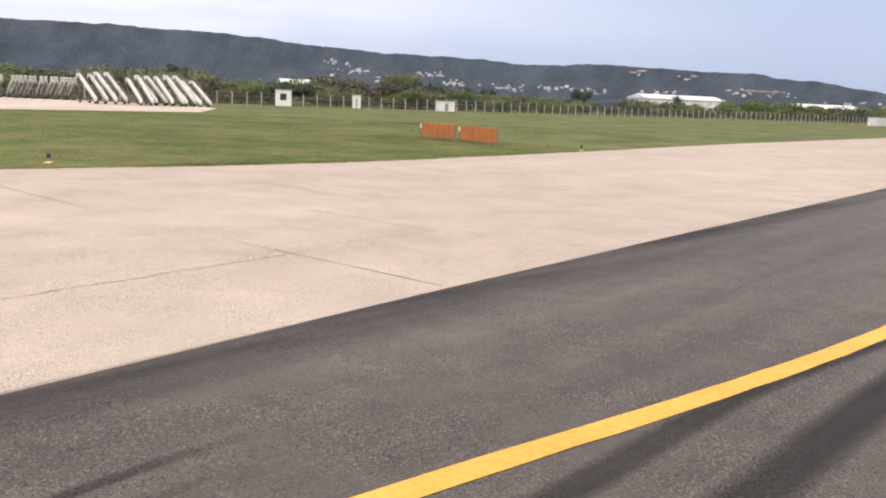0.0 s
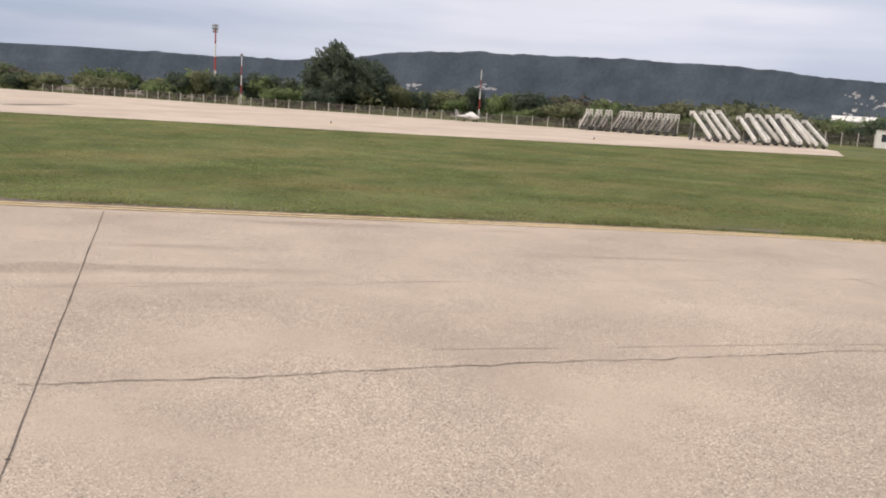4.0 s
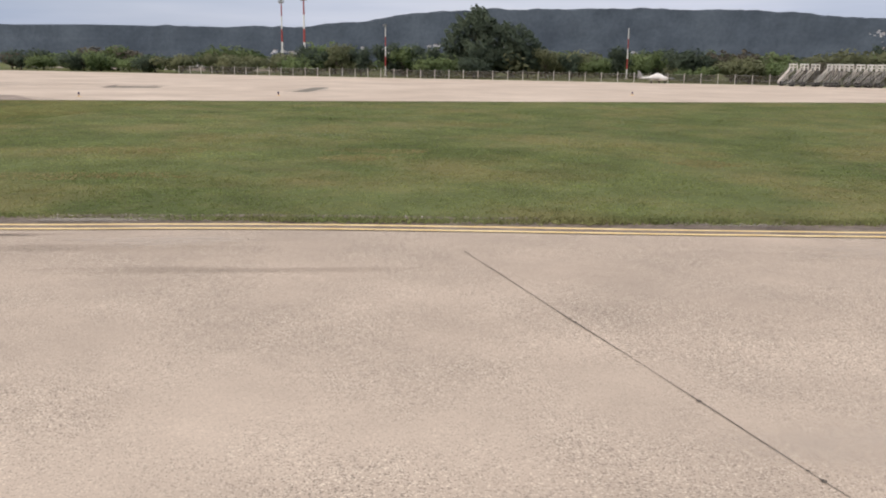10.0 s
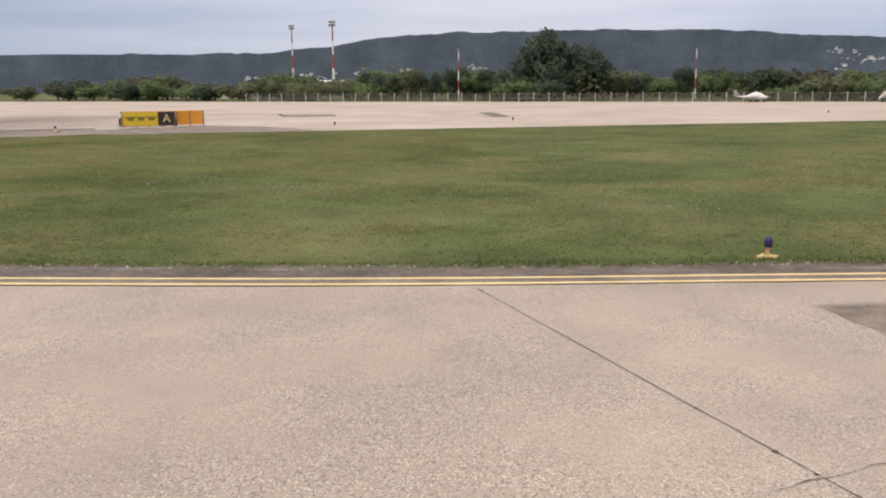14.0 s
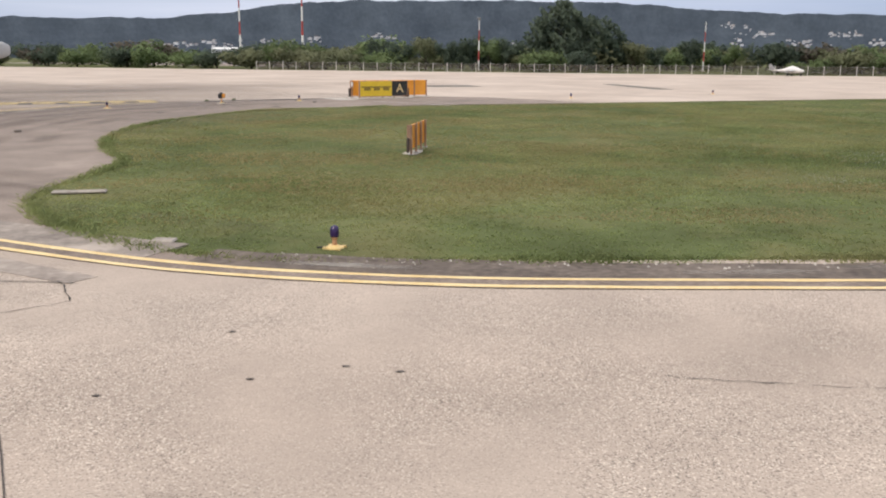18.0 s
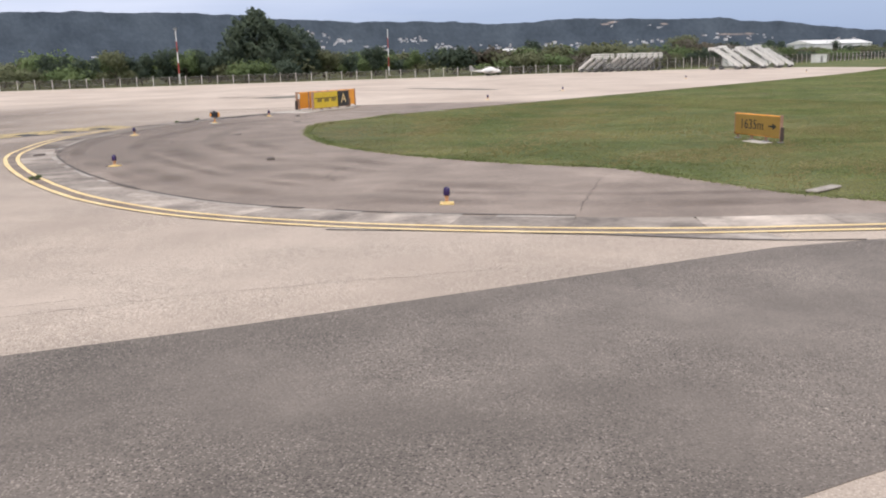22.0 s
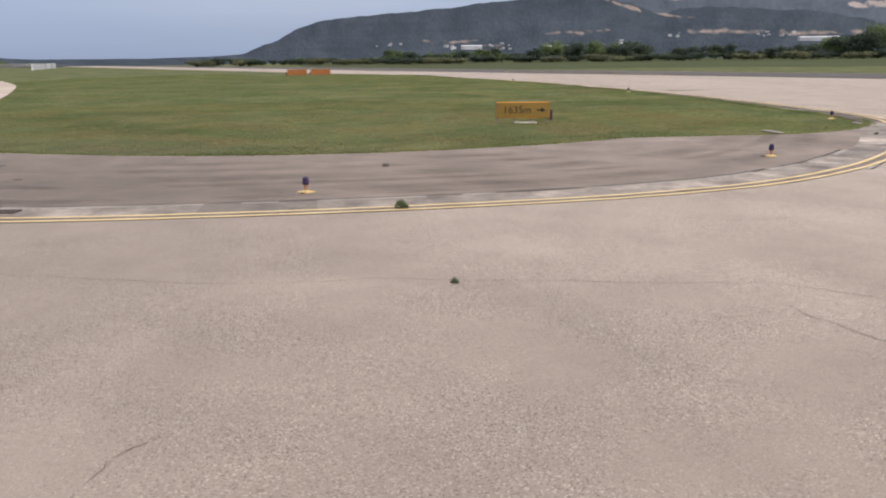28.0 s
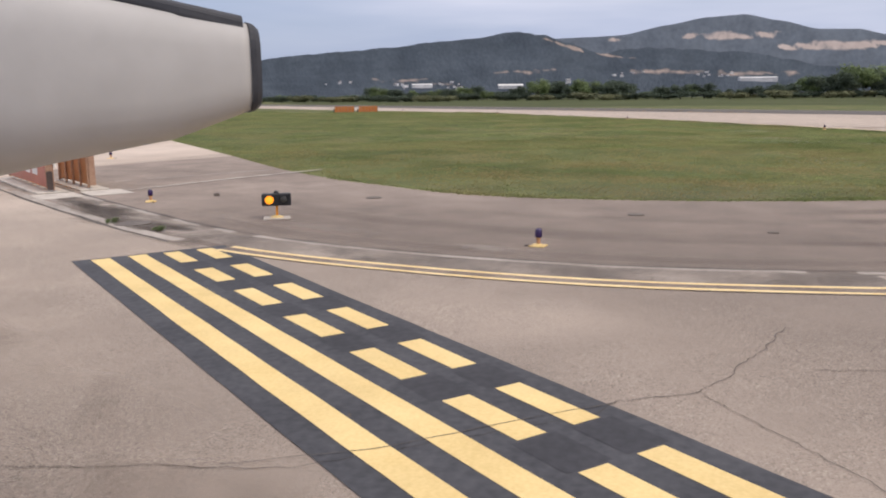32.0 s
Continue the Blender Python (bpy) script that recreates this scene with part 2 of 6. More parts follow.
M_DIRT = material("dark_dirty_asphalt", (0.085, 0.066, 0.052), (0.20, 0.162, 0.132), 0.95, 8.0, 0.9, 0.45, 0.004, mottle=(2.0, 0.25))
M_GUTTER = material("pale_gutter_concrete", (0.26, 0.225, 0.19), (0.46, 0.41, 0.36), 0.9, 8.0, 0.7, 0.4, 0.004)
M_JOINT = material("dark_joint_sealant", (0.045, 0.038, 0.033), (0.14, 0.118, 0.10), 0.85, 20.0, 1.5, 0.5)
M_STAIN = material("damp_stain", (0.18, 0.155, 0.13), (0.28, 0.245, 0.21), 0.8, 10.0, 0.8, 0.4)
M_YELLOW = material("yellow_paint", (0.68, 0.33, 0.045), (0.82, 0.45, 0.08), 0.7, 12.0, 1.2, 0.5)
M_PALEYELLOW = material("faded_yellow_paint", (0.72, 0.51, 0.22), (0.86, 0.69, 0.38), 0.7, 15.0, 1.5, 0.5)
M_BLACKPAINT = material("black_marking_paint", (0.035, 0.036, 0.042), (0.075, 0.076, 0.084), 0.8, 10.0, 1.0, 0.5)
# blue-grey haze of distance is mixed into both hill colours
M_HAZESCRUB = material("hazed_wooded_hillside", (0.041, 0.054, 0.070), (0.068, 0.085, 0.103), 1.0, 0.13, 0.011, 0.4, 3.0, mottle=(0.022, 0.13), spec=0.05, field="slope")
M_HAZERANGE = material("hazed_wooded_range", (0.080, 0.097, 0.120), (0.112, 0.132, 0.157), 1.0, 0.10, 0.012, 0.4, 3.0, mottle=(0.03, 0.15), spec=0.05, field="slope")
def bare_mix(m, low, high):
    """Lets bare rock show through where the ground's own mask says so, with a ragged edge."""
    n, l = m.node_tree.nodes, m.node_tree.links
    b = n["Principled BSDF"]
    old = b.inputs["Base Color"].links[0].from_socket
    at = n.new("ShaderNodeAttribute")
    at.attribute_name = "bare"
    no = n.new("ShaderNodeTexNoise")
    no.inputs["Scale"].default_value, no.inputs["Detail"].default_value = 0.05, 6.0
    sl = n.new("ShaderNodeAttribute")
    sl.attribute_name = "slope"
    l.new(sl.outputs["Vector"], no.inputs["Vector"])
    wide = n.new("ShaderNodeMapRange")
    wide.inputs["To Min"].default_value, wide.inputs["To Max"].default_value = 0.1, 0.9
    l.new(no.outputs["Fac"], wide.inputs["Value"])
    add = n.new("ShaderNodeMath")
    l.new(at.outputs["Fac"], add.inputs[0])
    l.new(wide.outputs["Result"], add.inputs[1])
    rg = n.new("ShaderNodeMapRange")
    rg.inputs["From Min"].default_value, rg.inputs["From Max"].default_value = 0.88, 1.22
    l.new(add.outputs[0], rg.inputs["Value"])
    rock = n.new("ShaderNodeMix")
    rock.data_type = "RGBA"
    rock.inputs["A"].default_value, rock.inputs["B"].default_value = (*low, 1), (*high, 1)
    l.new(no.outputs["Fac"], rock.inputs["Factor"])
    mix = n.new("ShaderNodeMix")
    mix.data_type = "RGBA"
    l.new(rg.outputs["Result"], mix.inputs["Factor"])
    l.new(old, mix.inputs["A"])
    l.new(rock.outputs["Result"], mix.inputs["B"])
    l.new(mix.outputs["Result"], b.inputs["Base Color"])


bare_mix(M_HAZESCRUB, (0.17, 0.135, 0.115), (0.38, 0.315, 0.275))
bare_mix(M_HAZERANGE, (0.26, 0.22, 0.20), (0.46, 0.40, 0.37))
# grass beyond the strip, coloured darker for the shade of its tree line
M_SHADEFIELD = material("tree_shaded_far_grass", (0.058, 0.072, 0.030), (0.10, 0.112, 0.05), 1.0, 0.3, 0.03, 0.5, 0.1, spec=0.1)


# ---- mesh helpers ----
def link(name, bm, mats, parent=None, label="", smooth=False):
    me = bpy.data.meshes.new(name)
    bm.to_mesh(me)
    bm.free()
    for m in mats if isinstance(mats, (list, tuple)) else (mats,):
        me.materials.append(m)
    if smooth:
        me.shade_smooth()
    ob = new(name, me)
    if parent:
        ob.parent = parent
    if label:
        ob["label"] = label
    return ob


def part(name, bm, mat, parent, label="", smooth=False):
    return link(name, bm, mat, parent, label, smooth)


def thing(name, m, label, category, group="", kind=""):
    ob = new(name)
    ob.empty_display_size = 0.3
    ob.matrix_world = m
    return tagged(ob, label, category, group, kind)


def box(bm, x0, y0, z0, x1, y1, z1, bev=0.0):
    g = bmesh.ops.create_cube(bm, size=1.0)
    vs = g["verts"]
    for v in vs:
        v.co = Vector((x0 + (v.co.x + 0.5) * (x1 - x0), y0 + (v.co.y + 0.5) * (y1 - y0), z0 + (v.co.z + 0.5) * (z1 - z0)))
    if bev:
        es = list({e for v in vs for e in v.link_edges})
        bev = min(bev, 0.45 * min(abs(x1 - x0), abs(y1 - y0), abs(z1 - z0)))
        bmesh.ops.bevel(bm, geom=es, offset=bev, segments=1, affect="EDGES")
        vs = bm.verts[:]
    return vs


def tube(bm, p0, p1, r0, r1=None, n=8):
    p0, p1 = Vector(p0), Vector(p1)
    r1 = r0 if r1 is None else r1
    d = p1 - p0
    q = d.to_track_quat("Z", "Y").to_matrix().to_4x4()
    g = bmesh.ops.create_cone(bm, cap_ends=True, segments=n, radius1=r0, radius2=r1, depth=d.length)
    bmesh.ops.transform(bm, matrix=Matrix.Translation((p0 + p1) / 2) @ q, verts=g["verts"])
    return g["verts"]


def lathe(bm, profile, n=16, centre=(0, 0, 0)):
    rings = []
    for r, z in profile:
        rings.append([bm.verts.new((centre[0] + r * math.cos(2 * math.pi * k / n), centre[1] + r * math.sin(2 * math.pi * k / n), centre[2] + z)) for k in range(n)])
    for a, b in zip(rings, rings[1:]):
        for k in range(n):
            bm.faces.new((a[k], a[(k + 1) % n], b[(k + 1) % n], b[k]))
    bm.faces.new(rings[-1])
    bm.faces.new(rings[0][::-1])


def curve(points, step=1.0):
    """A smooth line through the points (Catmull-Rom), about one vertex every step metres."""
    p = [Vector(q) for q in points]
    p = [2 * p[0] - p[1]] + p + [2 * p[-1] - p[-2]]
    out = []
    for i in range(1, len(p) - 2):
        n = max(1, int((p[i + 1] - p[i]).length / step))
        for k in range(n):
            t = k / n
            out.append(0.5 * (2 * p[i] + (p[i + 1] - p[i - 1]) * t + (2 * p[i - 1] - 5 * p[i] + 4 * p[i + 1] - p[i + 2]) * t * t + (3 * p[i] - p[i - 1] - 3 * p[i + 1] + p[i + 2]) * t ** 3))
    out.append(p[-2])
    return out


def offset(line, d):
    """The line moved sideways by d metres, to its left."""
    out = []
    for i, p in enumerate(line):
        t = line[min(i + 1, len(line) - 1)] - line[max(i - 1, 0)]
        t.normalize()
        out.append(p + Vector((-t.y, t.x)) * d)
    return out


def ribbon(bm, line, width, z, thick=0.0, rag=0.0, seed=0, broken=0.0):
    rnd = random.Random(seed)
    a, b = [], []
    for i, p in enumerate(line):
        t = line[min(i + 1, len(line) - 1)] - line[max(i - 1, 0)]
        if t.length < 1e-6:
            t = Vector((1, 0))
        t.normalize()
        nrm = Vector((-t.y, t.x))
        w = width / 2
        a.append(bm.verts.new((*(p + nrm * (w + rnd.uniform(-rag, rag))), z)))
        b.append(bm.verts.new((*(p - nrm * (w + rnd.uniform(-rag, rag))), z)))
    for i in range(len(line) - 1):
        if broken and rnd.random() < broken:
            continue
        bm.faces.new((b[i], b[i + 1], a[i + 1], a[i]))
    if thick:
        r = bmesh.ops.extrude_face_region(bm, geom=bm.faces[:])
        for v in r["geom"]:
            if isinstance(v, bmesh.types.BMVert):
                v.co.z -= thick
    return bm


def sheet(line, z, thick):
    """A flat slab of that outline, its top at z."""
    bm = bmesh.new()
    f = bm.faces.new([bm.verts.new((p[0], p[1], z)) for p in line])
    f.normal_update()
    if f.normal.z < 0:
        f.normal_flip()
    r = bmesh.ops.extrude_face_region(bm, geom=[f])
    for v in r["geom"]:
        if isinstance(v, bmesh.types.BMVert):
            v.co.z -= thick
    bmesh.ops.recalc_face_normals(bm, faces=bm.faces[:])
    bmesh.ops.triangulate(bm, faces=bm.faces[:])
    return bm


def ragged(points, amount, seed, step=0.5):
    """A broken line between the points that wanders sideways by the amount."""
    rnd = random.Random(seed)
    out, drift = [], 0.0
    pts = [Vector(p) for p in points]
    for a, b in zip(pts, pts[1:]):
        n = max(1, int((b - a).length / step))
        t = (b - a).normalized()
        nrm = Vector((-t.y, t.x))
        for k in range(n):
            drift = 0.7 * drift + rnd.uniform(-amount, amount)
            out.append(a + (b - a) * (k / n) + nrm * drift)
    out.append(pts[-1])
    return out


# ---- plan ----
# the strip's axis runs at 50 degrees; EDGE is its grassy side, BEND the double yellow line round the verge's tip
AX, AY = math.cos(radians(50.5)), math.sin(radians(50.5))
EDGE = curve([(23.7 + 900 * AX, 69.9 + 900 * AY), (278, 378.6), (119.1, 185.6), (62, 116.4), (23.7, 69.9), (7.9, 49.0), (-3.9, 34.6), (-13.4, 26.4), (-20.8, 21.8), (-27.3, 16.3), (-33.3, 11.5), (-43.5, 4.3), (-50, -0.1),
              (-60.9, -6.65), (-67.1, -10.3), (-77.5, -15.3), (-84.2, -18.5)], 1.5)
TIP = curve([(-84.2, -18.5), (-87.8, -20.0), (-91.0, -19.6), (-93.2, -18.5), (-94.8, -17.0), (-95.8, -14.9), (-97.1, -12.1), (-99.5, -10.2), (-102.95, -6.3), (-105.05, -2.0), (-106.15, 3.0),
             (-105.95, 7.6), (-104.1, 11.0), (-100.4, 16.0), (-93.0, 23.0)], 0.7)
APRON_EDGE = curve([(-93.0, 23.0), (-79.5, 35.9), (-60.8, 54.2), (-43.5, 72.3), (-26, 93.5)], 2.0)
LINE = curve([(-16.3, 24.2), (-20.6, 21.1), (-26.9, 15.7), (-32.5, 10.95), (-36.5, 7.75), (-43.0, 3.5), (-49.5, -0.5), (-54.6, -4.2), (-60.3, -7.6), (-66.0, -11.0), (-71.7, -14.0), (-76.9, -16.55),
              (-82.3, -19.0), (-85.2, -20.1), (-88.2, -20.7), (-92.0, -20.65), (-95.6, -20.35), (-98.6, -20.0), (-102.0, -19.05), (-104.6, -17.95), (-107.2, -16.3), (-109.7, -13.7), (-112.1, -10.1),
              (-114.2, -6.2), (-115.5, -3.0), (-116.1, 0.0), (-116.4, 3.2), (-116.1, 6.4), (-115.4, 9.4), (-114.2, 12.2), (-112.2, 15.4), (-109.2, 19.9), (-105.6, 25.0)], 0.7)
BEND = [p for p in LINE if p.x < -84.2]
FENCE = [(-300, 82), (-175, 106), (-125, 116), (-84, 125), (-62, 131), (-27, 154), (-5, 170), (60, 224), (160, 306), (330, 450)]
ASPH = (0.12, 12.35)
FAR = 18.0


def along(s, v):
    """A place s metres along the strip's axis and v metres to its far side, from the asphalt's rim."""
    return (ASPH[0] + AX * s + AY * v, ASPH[1] + AY * s - AX * v)


CENTRE = Vector((-70.0, 0.0))
SKYLINE = [(-180, 1.2), (-100, 1.0), (-60, 0.4), (-30, 0.6), (-12, 1.0), (-6.4, 1.5), (-4.7, 1.9), (-2.4, 2.38), (0.3, 2.6), (3.1, 2.82), (5.3, 2.78), (7.1, 2.5), (9.0, 3.18), (10.8, 3.76), (12.6, 4.05), (14.5, 3.68),
           (18.2, 3.36), (20.5, 3.14), (23, 2.88), (26.5, 2.66), (28.8, 2.45), (30.4, 1.9), (32.3, 1.0), (34.2, 0.3), (36, 0.2), (40, 0.12), (46, 0.15), (49.5, 0.3), (54.5, 0.65), (60, 1.1), (63, 1.45), (66, 1.85), (70, 2.2), (75, 2.35), (79, 2.4), (83, 2.35),
           (90, 2.55), (95, 2.8), (99, 3.1), (104, 3.42), (110, 3.48), (115, 3.45), (119.5, 3.35), (122.5, 3.25), (124.5, 2.95), (127.5, 2.5), (131, 2.12), (138, 2.05), (150, 1.9), (180, 1.2)]
# the higher range behind, and its bare quarries
RANGE = [(-60, 0.3), (-40, 1.6), (-22, 2.6), (-14, 3.0), (-9.8, 3.3), (-8.4, 3.66), (-6.2, 3.74), (-3.9, 4.33), (-1.9, 4.77), (0.4, 4.66), (2.8, 4.25), (5.6, 3.7), (7.4, 3.63), (10.7, 3.55), (16, 2.9), (26, 1.6), (34, 0.1)]
QUARRIES = [(2.3, 3.42, -4.8, 3.45, 0.28), (-3.4, 2.62, -10.5, 2.72, 0.34), (6.5, 3.3, 5.0, 3.28, 0.1)]


def skyline(az, ridge=SKYLINE):
    for (a, h), (b, k) in zip(ridge, ridge[1:]):
        if a <= az <= b:
            u = (az - a) / (b - a)
            return h + (k - h) * u * u * (3 - 2 * u) * 0.5 + (k - h) * u * 0.5
    return 1.2


def terrain(x, y):
    """Height of the land: flat round the field, then hills."""
    dx, dy = x - CENTRE.x, y - CENTRE.y
    r = math.hypot(dx, dy)
    if r < 520:
        return -0.03
    az = math.degrees(math.atan2(dy, dx))
    top = math.tan(radians(skyline(az))) * 2400 + 2.5
    t = (r - 520) / (2400 - 520)
    if t < 1:
        h = top * (0.10 * t + 0.90 * t ** 3.0)
        h += (noise.noise(Vector((x * 0.0028, y * 0.0028, 3.1))) * 24 + noise.noise(Vector((x * 0.011, y * 0.011, 7.7))) * 12) * t * (1 - t) * 2.4 * min(1, top / 60)
    else:
        h = top * max(0.0, 1 - (t - 1) * 1.2)
    # trees make the crest uneven
    wild = min(t, 1.0) ** 9 * max(0.0, min(1.0, 4 - 3 * t)) * min(1, top / 60)
    h += (noise.noise(Vector((x * 0.031, y * 0.031, 1.3))) * 3.2 + noise.noise(Vector((x * 0.011, y * 0.011, 5.9))) * 5 + noise.noise(Vector((x * 0.083, y * 0.083, 2.2))) * 1.8) * wild
    return max(-0.03, h)


# bare scars on the slopes: bearing and height at both ends, half height
SCARS = [(11.2, 3.62, 7.2, 2.5, 0.14), (7.6, 2.56, 4.4, 2.12, 0.12), (14.6, 1.32, 9.6, 1.52, 0.22), (5.8, 1.38, -0.5, 1.2, 0.28), (0.5, 1.15, -6.0, 1.05, 0.28), (23, 1.0, 18, 0.95, 0.16), (20, 0.7, 15, 0.6, 0.12), (76.5, 2.1, 74.5, 2.1, 0.06), (73.5, 1.95, 71.5, 1.95, 0.05), (71, 1.2, 66.5, 1.1, 0.12)]

# ---- ground and hills ----
bm = bmesh.new()
bare = bm.verts.layers.float.new("bare")
slope = bm.verts.layers.float_vector.new("slope")
radii = [0.0, 120, 260, 400, 470, 520] + [520 + 47 * k for k in range(1, 41)] + [2400 + 120 * k for k in range(1, 6)] + [3600, 4600]
azs = [-180 + 4 * k for k in range(40)] + [-20 + 0.25 * k for k in range(0, 640)] + [140 + 4 * k for k in range(10)]
grid = []
for r in radii[1:]:
    row = []
    for a in azs:
        x, y = CENTRE.x + r * math.cos(radians(a)), CENTRE.y + r * math.sin(radians(a))
        row.append(bm.verts.new((x, y, terrain(x, y))))
    grid.append(row)
mid = bm.verts.new((*CENTRE, -0.03))
for k in range(len(azs)):
    k2 = (k + 1) % len(azs)
    bm.faces.new((mid, grid[0][k], grid[0][k2]))
    for i in range(len(grid) - 1):
        f = bm.faces.new((grid[i][k], grid[i + 1][k], grid[i + 1][k2], grid[i][k2]))
        # 2: sector whose grass has the tree line's shade in its colour
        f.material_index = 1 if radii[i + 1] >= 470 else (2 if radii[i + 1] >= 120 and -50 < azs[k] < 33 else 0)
        f.smooth = True
for row in grid:
    for v in row:
        dx, dy = v.co.x - CENTRE.x, v.co.y - CENTRE.y
        r = math.hypot(dx, dy)
        a, el = math.degrees(math.atan2(dy, dx)), math.degrees(math.atan2(v.co.z - 2.75, r))
        # bearing and height, both as metres along the hillside
        v[slope] = (a * 35, el * 35, 0)
        best = 0.0
        for a0, e0, a1, e1, he in SCARS:
            u = (a - a0) / (a1 - a0)
            wide = he * (0.95 + 0.8 * noise.noise(Vector((a * 0.9, e0 * 7, 0.5))))
            d = abs(el - (e0 + (e1 - e0) * u) - 0.1 * noise.noise(Vector((a * 1.7, e0 * 3, 4.5)))) / max(0.04, wide) + max(0.0, abs(u - 0.5) * 2 - 0.7) * 3
            best = max(best, (1.2 - d) * (0.62 if e0 < 1.9 else 1.0))
        v[bare] = max(0.0, best) if r > 650 else 0.0

# the range behind the hills, a ridge of its own
rb = bmesh.new()
bare2 = rb.verts.layers.float.new("bare")
slope2 = rb.verts.layers.float_vector.new("slope")
back = []
for r in [2650 + 64 * k for k in range(19)] + [3900, 4200, 4600]:
    row = []
    for k in range(330):
        a = -56 + 90 * k / 329
        t = min(1.0, (r - 2600) / 1200)
        top = math.tan(radians(skyline(a, RANGE))) * 3800
        x, y = CENTRE.x + r * math.cos(radians(a)), CENTRE.y + r * math.sin(radians(a))
        h = top * (0.25 * t + 0.75 * t ** 2) * (1 - max(0.0, r - 3800) / 900)
        h += (noise.noise(Vector((x * 0.003, y * 0.003, 9.1))) * 40 + noise.noise(Vector((x * 0.012, y * 0.012, 2.7))) * 16) * t * (1 - t) * 2
        v = rb.verts.new((x, y, h - 2))
        el = math.degrees(math.atan2(h - 4.75, r))
        v[slope2] = (a * 35, el * 35, 40)
        best = 0.0
        for a0, e0, a1, e1, he in QUARRIES:
            u = (a - a0) / (a1 - a0)
            wide = he * (1.0 + 0.6 * noise.noise(Vector((a * 0.6, e0 * 5, 1.5)))) * max(0.15, 1 - (abs(u - 0.5) * 2) ** 2)
            best = max(best, 1.25 - abs(el - (e0 + (e1 - e0) * u) - 0.12 * noise.noise(Vector((a * 0.8, e0, 6.5)))) / max(0.03, wide) - max(0.0, abs(u - 0.5) * 2 - 0.8) * 4)
        v[bare2] = max(0.0, best)
        row.append(v)
    back.append(row)
for p, q in zip(back, back[1:]):
    for k in range(329):
        f = rb.faces.new((p[k], q[k], q[k + 1], p[k + 1]))
        f.smooth = True
bmesh.ops.recalc_face_normals(rb, faces=rb.faces[:])
tagged(link("mountain_range", rb, M_HAZERANGE), "mountain range tinted haze-blue with pale quarries behind the hills", "mountains", kind="structure")
tagged(link("ground", bm, [M_GRASS, M_HAZESCRUB, M_SHADEFIELD]), "green airfield grassland reaching haze-tinted wooded hills with quarry scars", "ground", kind="structure")

# ---- pavements ----
outline = EDGE + BEND[1:] + [Vector((-100.8, 26.2))] + APRON_EDGE[0:] + [Vector((-29, 112)), Vector((-33, 121))]
outline += [Vector(p) + Vector((0.5, -2.5)) for p in ((-62, 131), (-84, 125), (-125, 116), (-175, 106), (-300, 82))]
outline += [Vector((-300, -240)), Vector(along(-330, FAR + 0.6)), Vector(along(1000, FAR + 0.6))]
pavement = tagged(link("pavement", sheet(outline, 0.0, 0.12), M_CONCRETE), "pale weathered concrete airfield pavement with dark joints", "pavement", kind="structure")
runway = tagged(link("runway", sheet([along(-330, 1.6), along(-6.4, 0.25), along(0, 0.1), along(8, 0.03), along(30, 0), along(1000, 0), along(1000, FAR), along(-330, FAR)], 0.006, 0.05), M_ASPHALT), "grey asphalt strip with tyre marks beside the concrete", "runway", kind="structure")
shoulder = tagged(link("shoulder", sheet(offset(BEND, 0.06) + [Vector((-100.8, 26.2))] + TIP[::-1], -0.004, 0.1), M_SHOULDER), "brown-grey old asphalt shoulder round the grass tip", "pavement", kind="structure")
patch = curve([(-91.8, -25.15), (-92.35, -23.3), (-93.0, -21.75), (-95.7, -21.25), (-97.4, -21.5), (-100.0, -22.45), (-104.7, -24.15), (-110.0, -25.75), (-117, -28.3), (-126, -33), (-128, -41), (-112, -33.2), (-100.0, -28.25), (-94.4, -26.15), (-91.8, -25.15)], 50)
tagged(link("asphalt_patch", sheet(patch[:-1], 0.006, 0.05), M_REPAIR), "dark grey asphalt repair strip across the concrete taxiway", "pavement", kind="structure")

M_APRON = material("pale_apron_concrete", (0.45, 0.365, 0.295), (0.60, 0.505, 0.42), 0.92, 45.0, 0.12, 0.3, 0.002, mottle=(0.4, 0.1))
apron = [Vector((-105.2, 25.6)), Vector((-100.8, 26.2))] + APRON_EDGE[1:] + [Vector((-29, 111.5)), Vector((-33, 120.5))] + [Vector(p) + Vector((0.5, -3.0)) for p in ((-62, 131), (-84, 125), (-125, 116), (-175, 106), (-290, 83))] + [Vector((-290, 60)), Vector((-140, 28))]
tagged(link("apron", sheet(apron, 0.004, 0.05), M_APRON), "wide pale concrete apron before the fence", "apron", kind="structure")

# ---- pavement details ----
M_CRACK = material("dark_crack", (0.02, 0.017, 0.014), (0.075, 0.062, 0.052), 0.9, 10.0, 1.5, 0.5)


def strokes(name, lines, width, mat, z=0.008, rag=0.012, wander=0.05, step=0.5, parent=None, broken=0.0):
    for i, pts in enumerate(lines):
        bm = bmesh.new()
        fine = 0.6 if name == "crack" and pts[0][0] < -100 else 1.0
        ribbon(bm, ragged(pts, wander, i + len(lines) * 7, step), width * fine, z, 0, rag * fine, i, broken)
        part(name, bm, mat, parent or pavement)


strokes("joint", [((-30.3, 12.0), (-17.6, 1.5)), ((-16.45, 17.84), (-3.93, 7.08)), ((-46.2, -0.5), (-37.4, -7.9)), ((-64.4, -10.6), (-57.6, -16.2)), ((-59.0, -6.6), (-51.6, -12.7)),
                  ((-76.2, -16.7), (-70.2, -21.6)), ((-89.8, -22.3), (-84.0, -26.9)), ((-36.0, 7.5), (-26.8, -0.6))], 0.011, M_JOINT, rag=0.003, wander=0.006)
